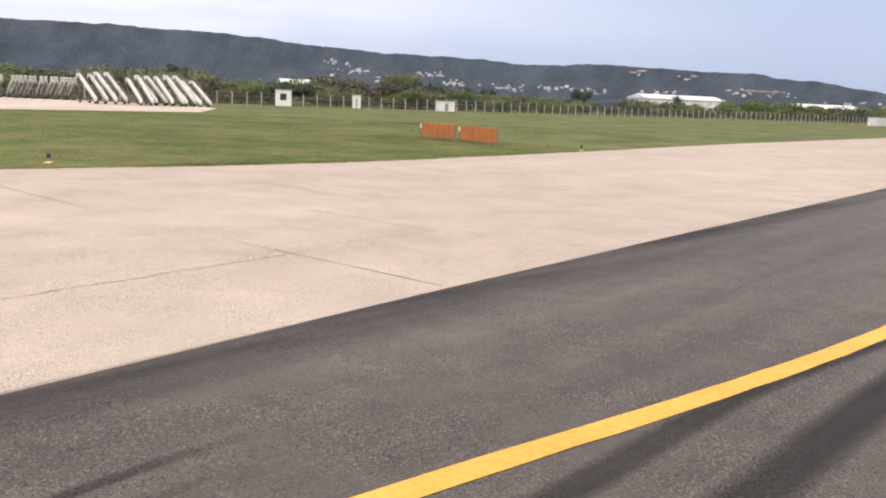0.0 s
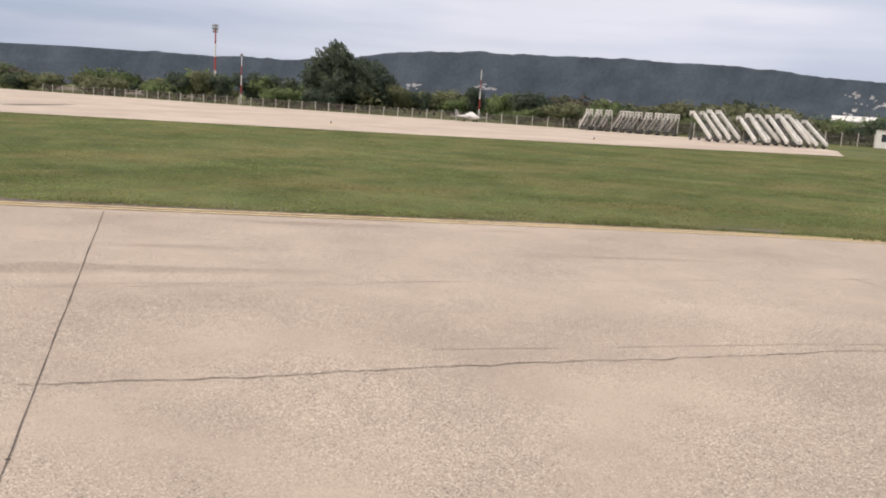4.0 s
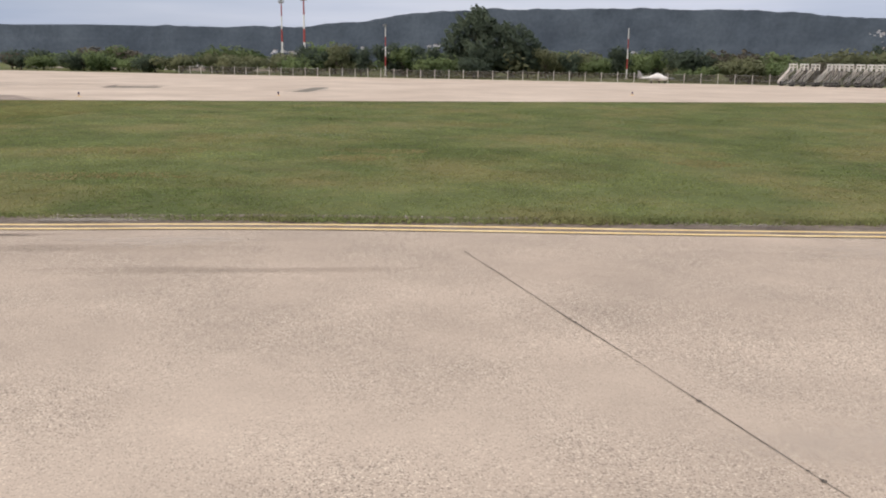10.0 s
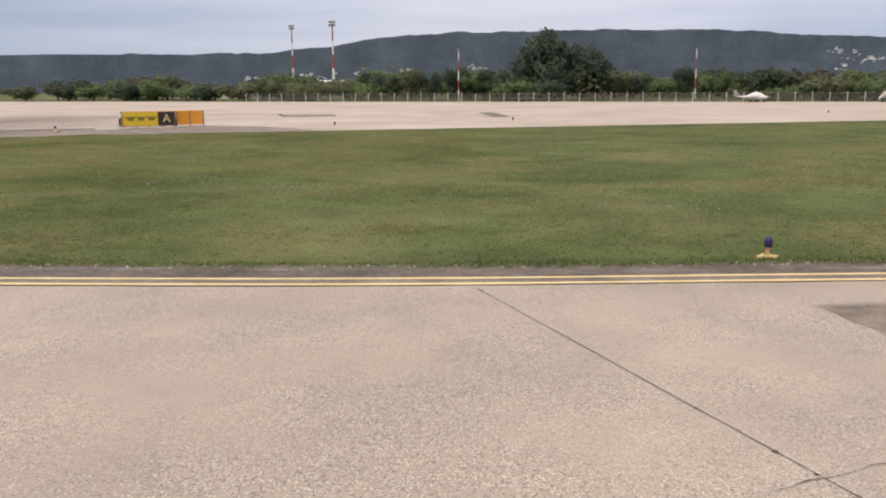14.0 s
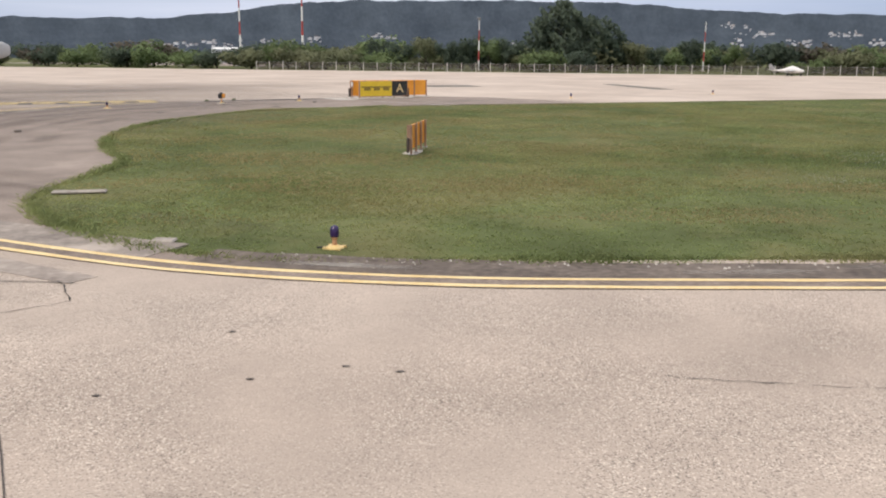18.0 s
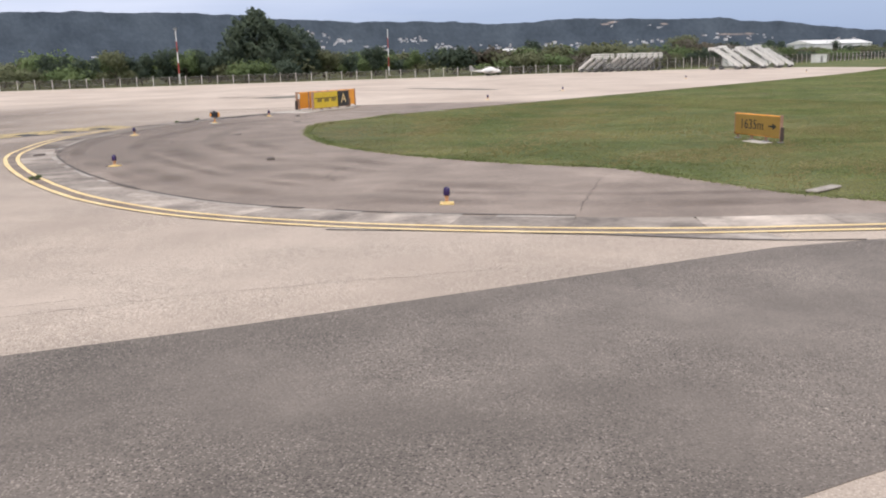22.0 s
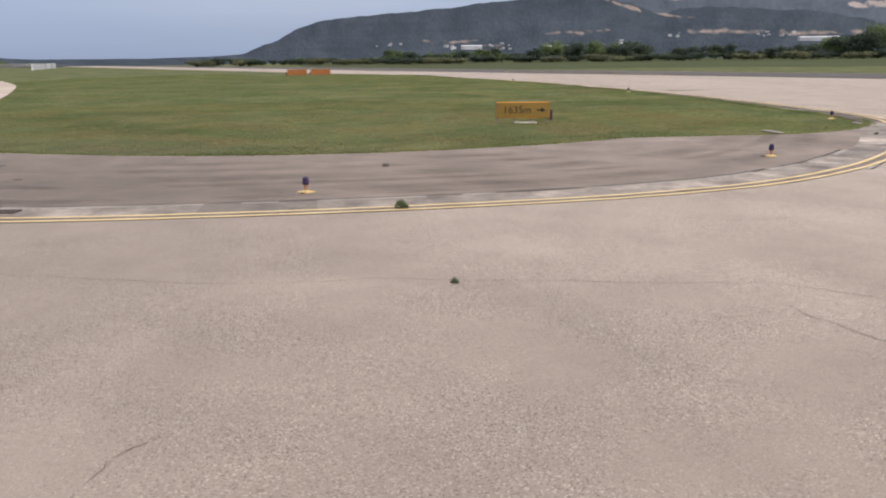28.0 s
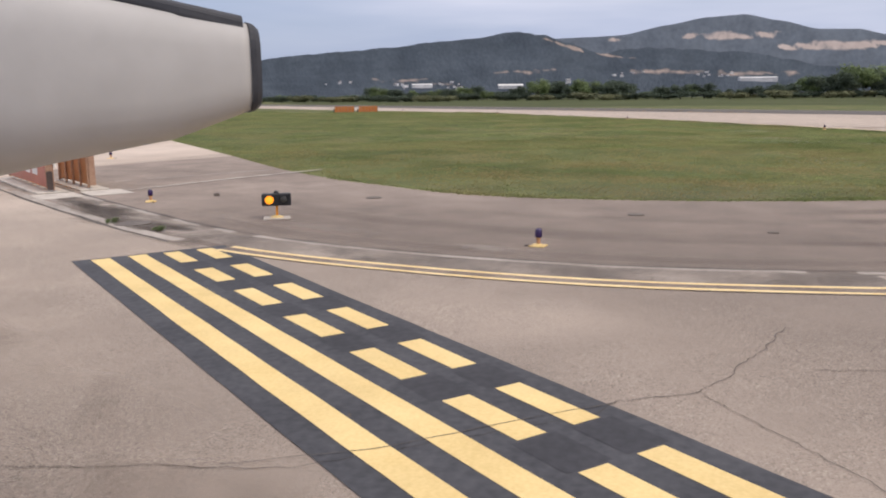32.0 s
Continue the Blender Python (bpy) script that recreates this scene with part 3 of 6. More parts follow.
strokes("joint", [((-5.55, 25.75), (-1.86, 22.35)), ((2.4, 19.51), (4.09, 17.22)), ((-11.9, 22.6), (-7.6, 18.7)), ((-5.4, 25.9), (-3.6, 24.1)), ((-3.9, 15.6), (0.1, 12.4)), ((-3.1, 20.15), (0.0, 17.55)), ((-95.0, -26.4), (-90.6, -30.0))], 0.016, M_JOINT, rag=0.005, wander=0.008)
strokes("faint_joint", [((-26.5, 5.3), (-23.47, 8.94), (-21.28, 11.59), (-17.9, 15.57), (-14.0, 20.2)), ((-19.5, 8.2), (-17.0, 10.84), (-15.35, 12.54), (-13.53, 14.0))], 0.010, M_STAIN, rag=0.004, wander=0.015, broken=0.12)
strokes("crack", [((-94.86, -26.24), (-94.62, -26.9), (-94.5, -27.54), (-94.55, -28.6))], 0.009, M_JOINT, 0.0105, 0.003, 0.03, 0.15)
# chipped knots along the joints
rnd = random.Random(44)
for (ax, ay), (bx, by), n in (((-30.3, 12.0), (-17.6, 1.5), 9), ((-46.2, -0.5), (-37.4, -7.9), 9), ((-64.4, -10.6), (-57.6, -16.2), 7), ((-59.0, -6.6), (-51.6, -12.7), 6), ((-76.2, -16.7), (-70.2, -21.6), 9), ((-89.8, -22.3), (-84.0, -26.9), 8), ((-16.45, 17.84), (-3.93, 7.08), 10), ((-36.0, 7.5), (-26.8, -0.6), 6)):
    for k in range(n):
        u = rnd.random()
        bm = bmesh.new()
        c = Vector((ax + (bx - ax) * u, ay + (by - ay) * u))
        w = rnd.uniform(0.012, 0.028)
        ring = [bm.verts.new((c.x + w * (0.7 + 0.6 * rnd.random()) * math.cos(a), c.y + w * (0.7 + 0.6 * rnd.random()) * math.sin(a), 0.0093)) for a in (0, 0.9, 1.8, 2.7, 3.6, 4.5, 5.4)]
        bm.faces.new(ring)
        part("chip", bm, M_JOINT, pavement)
strokes("joint", [((-32.9, 4.7), (-31.2, 3.15), (-29.8, 2.04))], 0.04, M_JOINT, 0.010, 0.022, 0.012, 0.07)
strokes("crack", [((-21.6, 4.6), (-19.4, 7.25), (-17.75, 9.3), (-15.2, 12.3), (-13.9, 13.9)), ((-12.1, 8.5), (-10.2, 7.9), (-8.06, 7.45), (-6.6, 9.25), (-5.4, 10.6), (-2.5, 14.4)),
                  ((-88.95, -21.9), (-88.2, -22.5), (-88.5, -23.2)),
                  ((-117.0, -11.7), (-116.3, -14.6), (-115.7, -16.6), (-116.0, -17.9), (-116.9, -18.8)), ((-116.7, -16.8), (-117.65, -17.6), (-117.66, -19.3), (-117.4, -20.6), (-117.1, -21.9)),
                  ((-119.9, 0.6), (-119.5, -1.8), (-118.8, -4.7), (-118.4, -6.6), (-117.9, -10.1), (-117.2, -11.6)), ((-124.3, 7.6), (-123.97, 6.7), (-123.4, 4.6), (-121.8, 2.56), (-121.3, 2.4), (-120.9, 1.7), (-119.7, 1.2), (-118.3, 0.75)),
                  ((-120.9, 1.7), (-121.9, 0.96), (-122.7, 0.4), (-123.6, -0.4)), ((-112.92, -24.82), (-111.95, -24.55), (-110.72, -24.22), (-109.33, -23.7), (-107.26, -23.33), (-105.15, -22.66), (-101.45, -22.08)), ((-109.25, -23.4), (-108.02, -23.09), (-106.81, -22.72))],
        0.013, M_CRACK, 0.0105, 0.004, 0.035, 0.11)
strokes("crack", [((-16.13, 5.15), (-15.19, 6.25), (-14.05, 7.58), (-12.83, 9.29)), ((-8.23, 7.48), (-7.19, 7.51), (-6.0, 7.37), (-4.99, 7.14), (-3.94, 7.1)), ((-81.6, -22.12), (-80.58, -21.94), (-79.35, -21.57), (-78.32, -21.26)), ((-74.95, -20.42), (-74.81, -20.88), (-74.69, -21.49)), ((-121.86, -10.26), (-122.13, -10.71), (-122.51, -10.89)), ((-121.86, -12.35), (-122.19, -12.29), (-122.9, -12.5)),
                  ((-0.05, 17.59), (-1.3, 16.4), (-2.5, 14.4))], 0.008, M_CRACK, 0.0105, 0.004, 0.035, 0.11, broken=0.02)
strokes("crack", [((-32.15, -1.74), (-31.69, -0.83), (-30.46, 0.39), (-29.1, 2.16), (-27.57, 3.74), (-22.0, 10.4)), ((-13.77, 8.32), (-12.08, 10.17), (-9.86, 12.72), (-7.45, 15.08)), ((-8.0, 20.0), (-2.0, 27.0)), ((-97.6, -13.0), (-98.6, -15.4), (-99.5, -18.0)), ((-59.9, -15.1), (-58.85, -13.7), (-57.6, -12.2)), ((-57.6, -12.2), (-60.3, -9.4))], 0.0075, M_CRACK, 0.0105, 0.004, 0.04, 0.15, broken=0.06)


def blot(name, cx, cy, lx, ly, turn, mat, seed, z=0.006, parent=None):
    """A stain with an uneven outline that thins out towards its rim."""
    bm = bmesh.new()
    soft = bm.verts.layers.float.new("soft")
    c, s = math.cos(radians(turn)), math.sin(radians(turn))
    rings = []
    for q, amount in ((1.25, 0.0), (0.95, 0.45), (0.6, 0.9), (0.3, 1.0)):
        ring = []
        for k in range(32):
            a = 2 * math.pi * k / 32
            r = q * (1 + 0.5 * noise.noise(Vector((math.cos(a) * 1.5 + seed, math.sin(a) * 1.5, q))))
            x, y = lx * r * math.cos(a), ly * r * math.sin(a)
            v = bm.verts.new((cx + c * x - s * y, cy + s * x + c * y, z))
            v[soft] = amount
            ring.append(v)
        rings.append(ring)
    for p, q in zip(rings, rings[1:]):
        for k in range(32):
            bm.faces.new((p[k], p[(k + 1) % 32], q[(k + 1) % 32], q[k]))
    bm.faces.new(rings[-1])
    return part(name, bm, mat, parent or pavement)


def film_material(name, colour, scale, most, stretch, turn, rough=0.9, faded=True, least=0.0):
    """A thin uneven film (rubber, damp) that lets the surface under it show."""
    m = bpy.data.materials.new(name)
    m.use_nodes = True
    n, l = m.node_tree.nodes, m.node_tree.links
    b = n["Principled BSDF"]
    b.inputs["Base Color"].default_value, b.inputs["Roughness"].default_value = (*colour, 1), rough
    co = n.new("ShaderNodeTexCoord")
    mp = n.new("ShaderNodeMapping")
    mp.vector_type = "TEXTURE"
    mp.inputs["Rotation"].default_value, mp.inputs["Scale"].default_value = (0, 0, radians(turn)), (stretch, 1, 1)
    no = n.new("ShaderNodeTexNoise")
    no.inputs["Scale"].default_value, no.inputs["Detail"].default_value = scale, 6.0
    rg = n.new("ShaderNodeMapRange")
    rg.inputs["From Min"].default_value, rg.inputs["From Max"].default_value, rg.inputs["To Max"].default_value = 0.38, 0.66, most
    l.new(co.outputs["Object"], mp.inputs["Vector"])
    l.new(mp.outputs["Vector"], no.inputs["Vector"])
    l.new(no.outputs["Fac"], rg.inputs["Value"])
    rg.inputs["To Min"].default_value = least
    out = rg.outputs["Result"]
    if faded:
        at = n.new("ShaderNodeAttribute")
        at.attribute_name = "soft"
        mul = n.new("ShaderNodeMath")
        mul.operation = "MULTIPLY"
        l.new(out, mul.inputs[0])
        l.new(at.outputs["Fac"], mul.inputs[1])
        out = mul.outputs[0]
    l.new(out, b.inputs["Alpha"])
    return m


F_RUBBER = film_material("tyre_rubber_film", (0.03, 0.028, 0.027), 1.1, 0.75, 8.0, 45, least=0.12)
F_TYRE = film_material("black_tyre_film", (0.022, 0.020, 0.019), 1.1, 0.8, 8.0, 45, least=0.5)
F_WORN = film_material("worn_surface_film", (0.20, 0.168, 0.146), 0.12, 0.5, 1.6, 80, least=0.22)
F_DAMP = film_material("damp_film", (0.13, 0.105, 0.085), 0.9, 0.7, 1.4, 40)
F_FAINT = film_material("faint_damp_film", (0.16, 0.125, 0.098), 2.2, 0.55, 2.0, 42)
F_PALE = film_material("pale_lime_film", (0.62, 0.55, 0.48), 0.9, 0.5, 3.0, 40)
F_STREAK = film_material("brown_grime_film", (0.17, 0.13, 0.10), 0.9, 0.22, 4.0, 38)
for pts, w in ((((-3.1, 4.6), (-2.41, 5.41), (-1.92, 6.03), (-1.37, 6.62)), 0.16), (((-2.4, 4.7), (-1.78, 5.45), (-1.33, 6.04)), 0.13), (((0.2, 4.9), (1.03, 5.78), (1.82, 6.67), (2.94, 7.94), (4.13, 9.07), (5.68, 10.42), (8.5, 13.0)), 0.34), (((1.4, 4.7), (2.41, 5.86), (3.28, 6.82), (4.55, 8.22), (7.2, 11.0)), 0.5), (((4.5, 4.5), (12, 14), (24, 28)), 0.8)):
    bm = bmesh.new()
    soft = bm.verts.layers.float.new("soft")
    mid = curve(pts, 0.4)
    strips = [[bm.verts.new((*q, 0.0095)) for q in offset(mid, w * d)] for d in (-0.6, -0.25, 0.25, 0.6)]
    for j, strip in enumerate(strips):
        for i, v in enumerate(strip):
            v[soft] = (0.0, 1.0, 1.0, 0.0)[j] * min(1.0, (len(strip) - 1 - i) / 4)
    for p, q in zip(strips, strips[1:]):
        for i in range(len(p) - 1):
            bm.faces.new((p[i], p[i + 1], q[i + 1], q[i]))
    part("tyre_mark", bm, F_TYRE, runway)
# grime drawn out in arcs along the bend of the old shoulder
F_ARC = film_material("drawn_grime_film", (0.13, 0.098, 0.076), 0.5, 0.26, 5.0, 60)
for k, (d, w, a, b) in enumerate(((-2.7, 0.9, 0.05, 0.55), (-3.9, 0.5, 0.1, 0.7), (-5.0, 1.1, 0.15, 0.6), (-6.6, 0.7, 0.3, 0.75), (-2.0, 0.5, 0.4, 0.85), (-4.4, 0.8, 0.6, 0.9), (-8.0, 0.8, 0.35, 0.6))):
    bm = bmesh.new()
    soft = bm.verts.layers.float.new("soft")
    mid = BEND[int(len(BEND) * a):int(len(BEND) * b)]
    strips = [[bm.verts.new((*q, 0.0046 + 0.0003 * k)) for q in offset(mid, d + w * e)] for e in (-0.6, -0.2, 0.2, 0.6)]
    for j, strip in enumerate(strips):
        for i, v in enumerate(strip):
            v[soft] = (0.0, 1.0, 1.0, 0.0)[j] * min(1.0, i / 5, (len(strip) - 1 - i) / 5)
    for p, q in zip(strips, strips[1:]):
        for i in range(len(p) - 1):
            bm.faces.new((p[i], p[i + 1], q[i + 1], q[i]))
    part("grime_arc", bm, F_ARC, shoulder)
for cx, cy, lx, ly, turn in ((-112.6, 14.6, 1.6, 0.45, 60), (-114.4, 11.5, 1.5, 0.4, 66), (-110.6, 16.6, 1.6, 0.45, 52)):
    blot("stain", cx, cy, lx, ly, turn, F_DAMP, int(abs(cx * 7)), 0.0052)
for cx, cy, lx, ly, turn in ((-26.0, 10.5, 2.6, 0.16, 42), (-20.4, 15.8, 2.2, 0.14, 42), (-31.0, 4.8, 3.4, 0.3, 42), (-25.5, 8.2, 3.0, 0.35, 44), (-29.5, 6.2, 2.0, 0.22, 40), (-22.5, 18.0, 3.5, 0.3, 40), (-27.5, 13.6, 3.2, 0.3, 40), (-51.5, -4.0, 3.6, 0.3, 34), (-48.5, -3.6, 2.5, 0.2, 36), (-121.9, -3.4, 1.5, 0.5, 85), (-122.6, 7.6, 1.6, 0.7, 75), (-124.2, 5.0, 1.5, 0.6, 80), (-121.2, 9.4, 1.3, 0.4, 60)):
    blot("grime_streak", cx, cy, lx, ly, turn, F_STREAK, int(abs(cx * 11)), 0.0060)
for cx, cy, lx, ly, turn in ((-50.0, -2.4, 1.6, 0.35, 34), (-41.0, 3.0, 2.4, 0.4, 34), (-33.5, 9.0, 2.2, 0.3, 40), (-56.0, -7.5, 2.6, 0.7, 36), (-39.0, -3.5, 2.0, 0.8, 40)):
    blot("pale_patch", cx, cy, lx, ly, turn, F_PALE, int(abs(cx * 13)), 0.0066)
for cx, cy in ((-57.8, -12.85), (-56.8, -12.25), (-88.4, -25.2), (-88.0, -27.5), (-8.5, 6.0), (-52.0, -13.0), (-69.8, -20.8), (-122.3, 4.6), (-85.83, -22.67), (-84.9, -23.69), (-84.3, -23.08), (-83.79, -23.0), (-85.83, -24.51)):
    blot("dark_spot", cx, cy, 0.032, 0.014, 30, M_JOINT, int(abs(cx * 3)), 0.0105)

# tarry rim of the asphalt, darkest at its edge
bm = bmesh.new()
soft = bm.verts.layers.float.new("soft")
rimline = [(s0, 0.25 - 0.004 * (s0 + 6.4) if s0 < -6.4 else max(0.0, 0.11 - 0.012 * (s0 + 6.4) + 0.05)) for s0 in range(-120, 140, 2)]
strips = [[bm.verts.new((*along(s0, v0 + d), 0.0088)) for s0, v0 in rimline] for d in (0.02, 0.12, 0.6, 1.3)]
for strip, amount in zip(strips, (0.9, 1.0, 0.55, 0.0)):
    for v in strip:
        v[soft] = amount
for p, q in zip(strips, strips[1:]):
    for i in range(len(p) - 1):
        bm.faces.new((q[i], q[i + 1], p[i + 1], p[i]))
part("tarry_rim", bm, F_RUBBER, runway)

# damp patch held back by the joint, fading away from it
bm = bmesh.new()
soft = bm.verts.layers.float.new("soft")
rows = []
for k in range(15):
    u = k / 14
    x, y = -60.28 + 2.64 * u, -9.38 - 2.84 * u
    row = []
    for j in range(9):
        d = j / 8 * (2.6 - 1.6 * u + 0.7 * noise.noise(Vector((u * 5, 2.2, 0))))
        v = bm.verts.new((x + 0.77 * d, y + 0.64 * d + 0.05 * math.sin(k * 1.7), 0.0056))
        v[soft] = min(1.0, (1.0 if 0 < k < 14 else 0.0) * (1 - (j / 8) ** 2.5) * 1.2) * (0.9 + 0.5 * noise.noise(Vector((u * 4, j * 0.4, 3))))
        row.append(v)
    rows.append(row)
for p, q in zip(rows, rows[1:]):
    for j in range(8):
        bm.faces.new((p[j], q[j], q[j + 1], p[j + 1]))
part("stain", bm, film_material("damp_patch_film", (0.15, 0.118, 0.09), 0.9, 0.6, 1.2, 40, least=0.15), pavement)

F_WET = film_material("wet_grime_film", (0.075, 0.058, 0.047), 0.9, 0.85, 1.4, 60, least=0.35)
for cx, cy, lx, ly, turn in ((-109.6, 18.0, 1.7, 0.42, 55), (-111.2, 15.7, 1.5, 0.5, 58), (-112.9, 13.2, 1.3, 0.4, 64)):
    blot("wet_stain", cx, cy, lx, ly, turn, F_WET, int(abs(cx * 9)), 0.0066)
for cx, cy, lx, ly, turn in ((-48.15, -9.25, 0.8, 0.16, 43), (-48.8, -9.8, 0.3, 0.12, 43), (-50.9, -6.4, 0.9, 0.2, 43), (-53.0, -3.9, 1.6, 0.16, 36), (-55.75, -12.4, 0.7, 0.2, 40), (-54.6, -11.7, 0.9, 0.16, 42), (-84.0, -25.6, 0.5, 0.12, 20), (-79.4, -23.2, 0.25, 0.07, 60)):
    blot("stain", cx, cy, lx * 0.8, ly * 0.75, turn, F_FAINT, int(abs(cx * 17)), 0.0072)
blot("worn_surface", -136.0, 1.0, 33, 24, 78, F_WORN, 4, 0.0042)

# far patches on the apron
M_PATCH = material("grey_repair_mortar", (0.14, 0.125, 0.10), (0.24, 0.215, 0.175), 0.9, 6.0, 0.5, 0.4)
M_PATCHRIM = material("dark_saw_cut", (0.075, 0.055, 0.045), (0.14, 0.11, 0.09), 0.9, 6.0, 0.5, 0.4)
for pts in (((-114.7, 45.0), (-111.7, 41.9), (-108.2, 45.2), (-111.0, 48.4)), ((-100.6, 59.4), (-93.0, 47.4), (-91.7, 48.3), (-99.3, 60.3))):
    part("repair_patch", sheet([Vector(p) for p in pts], 0.009, 0.03), M_PATCH, pavement)
strokes("patch_rim", [((-117.7, 48.1), (-111.7, 41.8)), ((-111.7, 41.8), (-108.1, 45.2)), ((-117.7, 48.1), (-112.7, 50.4))], 0.42, M_PATCHRIM, 0.013, 0.05, 0.05, 2.0)
strokes("patch_rim", [((-98.7, 55.5), (-93.2, 46.8)), ((-96.6, 56.8), (-91.1, 48.1))], 0.22, M_GUTTER, 0.0165, 0.05, 0.05, 2.0)

# ---- painted lines ----
marks = tagged(new("edge_marking"), "double yellow taxiway edge line, thin and faded", "marking", kind="structure")
M_LINEGROUND = material("worn_black_line_ground", (0.14, 0.105, 0.08), (0.30, 0.24, 0.195), 0.85, 14.0, 0.9, 0.5, mottle=(1.5, 0.25))
DOUBLE = [p for p in LINE if p.x > -100 or p.y < 10.7]
bm = bmesh.new()
ribbon(bm, offset([p for p in DOUBLE if p.x < -24], 0.015), 0.52, 0.0102, 0, 0.02, 9)
part("line_ground", bm, M_LINEGROUND, marks, "worn blackened ground under the double line")
for d in (0.195, -0.165):
    bm = bmesh.new()
    ribbon(bm, offset(DOUBLE, d), 0.125, 0.0142, 0, 0.012, int(d * 100 + 50))
    part("line", bm, M_PALEYELLOW, marks)
lead = tagged(new("lead_line"), "broad orange-yellow taxi line painted on the asphalt", "marking", kind="structure")
bm = bmesh.new()
ribbon(bm, curve([(-9.5, -3.4), (-4.0, 2.3), (-0.27, 5.56), (2.8, 8.05), (5.83, 10.72), (9.0, 13.9), (14.0, 19.4), (22, 29)], 0.5), 0.27, 0.0125, 0, 0.008, 3)
part("line", bm, M_YELLOW, lead)

M_HOLD = material("pale_yellow_paint", (0.71, 0.52, 0.21), (0.84, 0.64, 0.295), 0.72, 28.0, 0.8, 0.4, mottle=(1.1, 0.07))
# holding position: two solid and two broken lines on a black ground
hold = tagged(new("holding_position"), "runway holding position, yellow solid and broken lines on black", "marking", kind="structure")
HO, HD, HN = Vector((-116.93, 12.02)), Vector((-0.6423, -0.7665)), Vector((0.7665, -0.6423))
DASH0, DASHP, DASHL = 0.16, 1.828, 1.11


def band(s0, s1, w0, w1, z, mat, name, seed=0):
    bm = bmesh.new()
    n = max(1, int((s1 - s0) / 0.6))
    rnd = random.Random(seed)
    a = [bm.verts.new((*(HO + HD * (s0 + (s1 - s0) * k / n) + HN * (w0 + rnd.uniform(-0.006, 0.006))), z)) for k in range(n + 1)]
    b = [bm.verts.new((*(HO + HD * (s0 + (s1 - s0) * k / n) + HN * (w1 + rnd.uniform(-0.006, 0.006))), z)) for k in range(n + 1)]
    for k in range(n):
        bm.faces.new((a[k], a[k + 1], b[k + 1], b[k]))
    bmesh.ops.recalc_face_normals(bm, faces=bm.faces[:])
    part(name, bm, mat, hold)


band(0, 26, 0, 2.68, 0.0085, M_BLACKPAINT, "black_ground")
band(0.1, 26, 0.30, 0.61, 0.0125, M_HOLD, "solid_line", 1)
band(0.1, 26, 0.91, 1.22, 0.0125, M_HOLD, "solid_line", 2)
M_FRESHBLACK = material("fresh_black_paint", (0.024, 0.024, 0.028), (0.048, 0.048, 0.055), 0.75, 10.0, 1.0, 0.5)
for k in range(13):
    for w0 in (1.42, 2.04):
        band(DASH0 + DASHP * k + DASHL + 0.03, DASH0 + DASHP * (k + 1) - 0.03, w0, w0 + 0.46, 0.0105, M_FRESHBLACK, "black_patch", k + 90)
for k in range(14):
    band(DASH0 + DASHP * k, DASH0 + DASHP * k + DASHL, 1.50, 1.80, 0.0125, M_HOLD, "dash", k)
    band(DASH0 + DASHP * k, DASH0 + DASHP * k + DASHL, 2.10, 2.40, 0.0125, M_HOLD, "dash", k + 40)

# a crack runs on through the markings
strokes("crack", [((-123.5, 5.14), (-123.22, 4.67), (-122.92, 4.14), (-122.44, 3.63), (-121.94, 3.12), (-121.67, 2.77), (-121.37, 2.4))], 0.014, M_JOINT, 0.0165, 0.004, 0.02, 0.2, hold)

# dark strip between the line and the grass, and the pale gutter slabs round the bend
bm = bmesh.new()
ribbon(bm, offset([p for p in LINE if -88.6 < p.x < -18], -0.70), 0.9, 0.0035, 0, 0.07, 5)
part("edge_strip", bm, M_DIRT, pavement, "dark dirty strip beside the grass")
M_SLAB = material("gutter_slab", (0.17, 0.142, 0.12), (0.46, 0.395, 0.335), 0.9, 8.0, 0.75, 0.25, 0.002, spread=0.26, mottle=(1.6, 0.3))
for d, w, mat, z, name, seed in ((-1.26, 0.16, M_GUTTER, 0.0052, "gutter_lip", 15), (-1.38, 0.085, M_JOINT, 0.0056, "gutter_joint", 16)):
    bm = bmesh.new()
    ribbon(bm, [p for p in offset(BEND, d) if p.x < -99.0], w, z, 0, 0.03, seed, 0.3 if name == "gutter_lip" else 0.04)
    part(name, bm, mat, shoulder)
# the kerb runs on unpainted from the holding position to the signs
tail = [p for p in LINE if p.x < -100 and p.y > 11.0]
for d, w, mat, z, name, seed in ((0.0, 0.3, M_GUTTER, 0.0066, "gutter_lip", 21), (0.19, 0.07, M_JOINT, 0.0072, "gutter_joint", 22)):
    bm = bmesh.new()
    ribbon(bm, offset(tail, d), w, z, 0, 0.03, seed, 0.06)
    part(name, bm, mat, shoulder)
gut = offset(BEND, -0.74)
k = 6
while k < len(gut) - 5:
    seg = gut[k:k + 4]
    bm = bmesh.new()
    ribbon(bm, seg, 0.95, 0.004, 0, 0.02, k, 0.0)
    r = bmesh.ops.extrude_face_region(bm, geom=bm.faces[:])
    for v in r["geom"]:
        if isinstance(v, bmesh.types.BMVert):
            v.co.z -= 0.06
    bmesh.ops.recalc_face_normals(bm, faces=bm.faces[:])
    part("gutter_slab", bm, M_SLAB, shoulder)
    k += 3
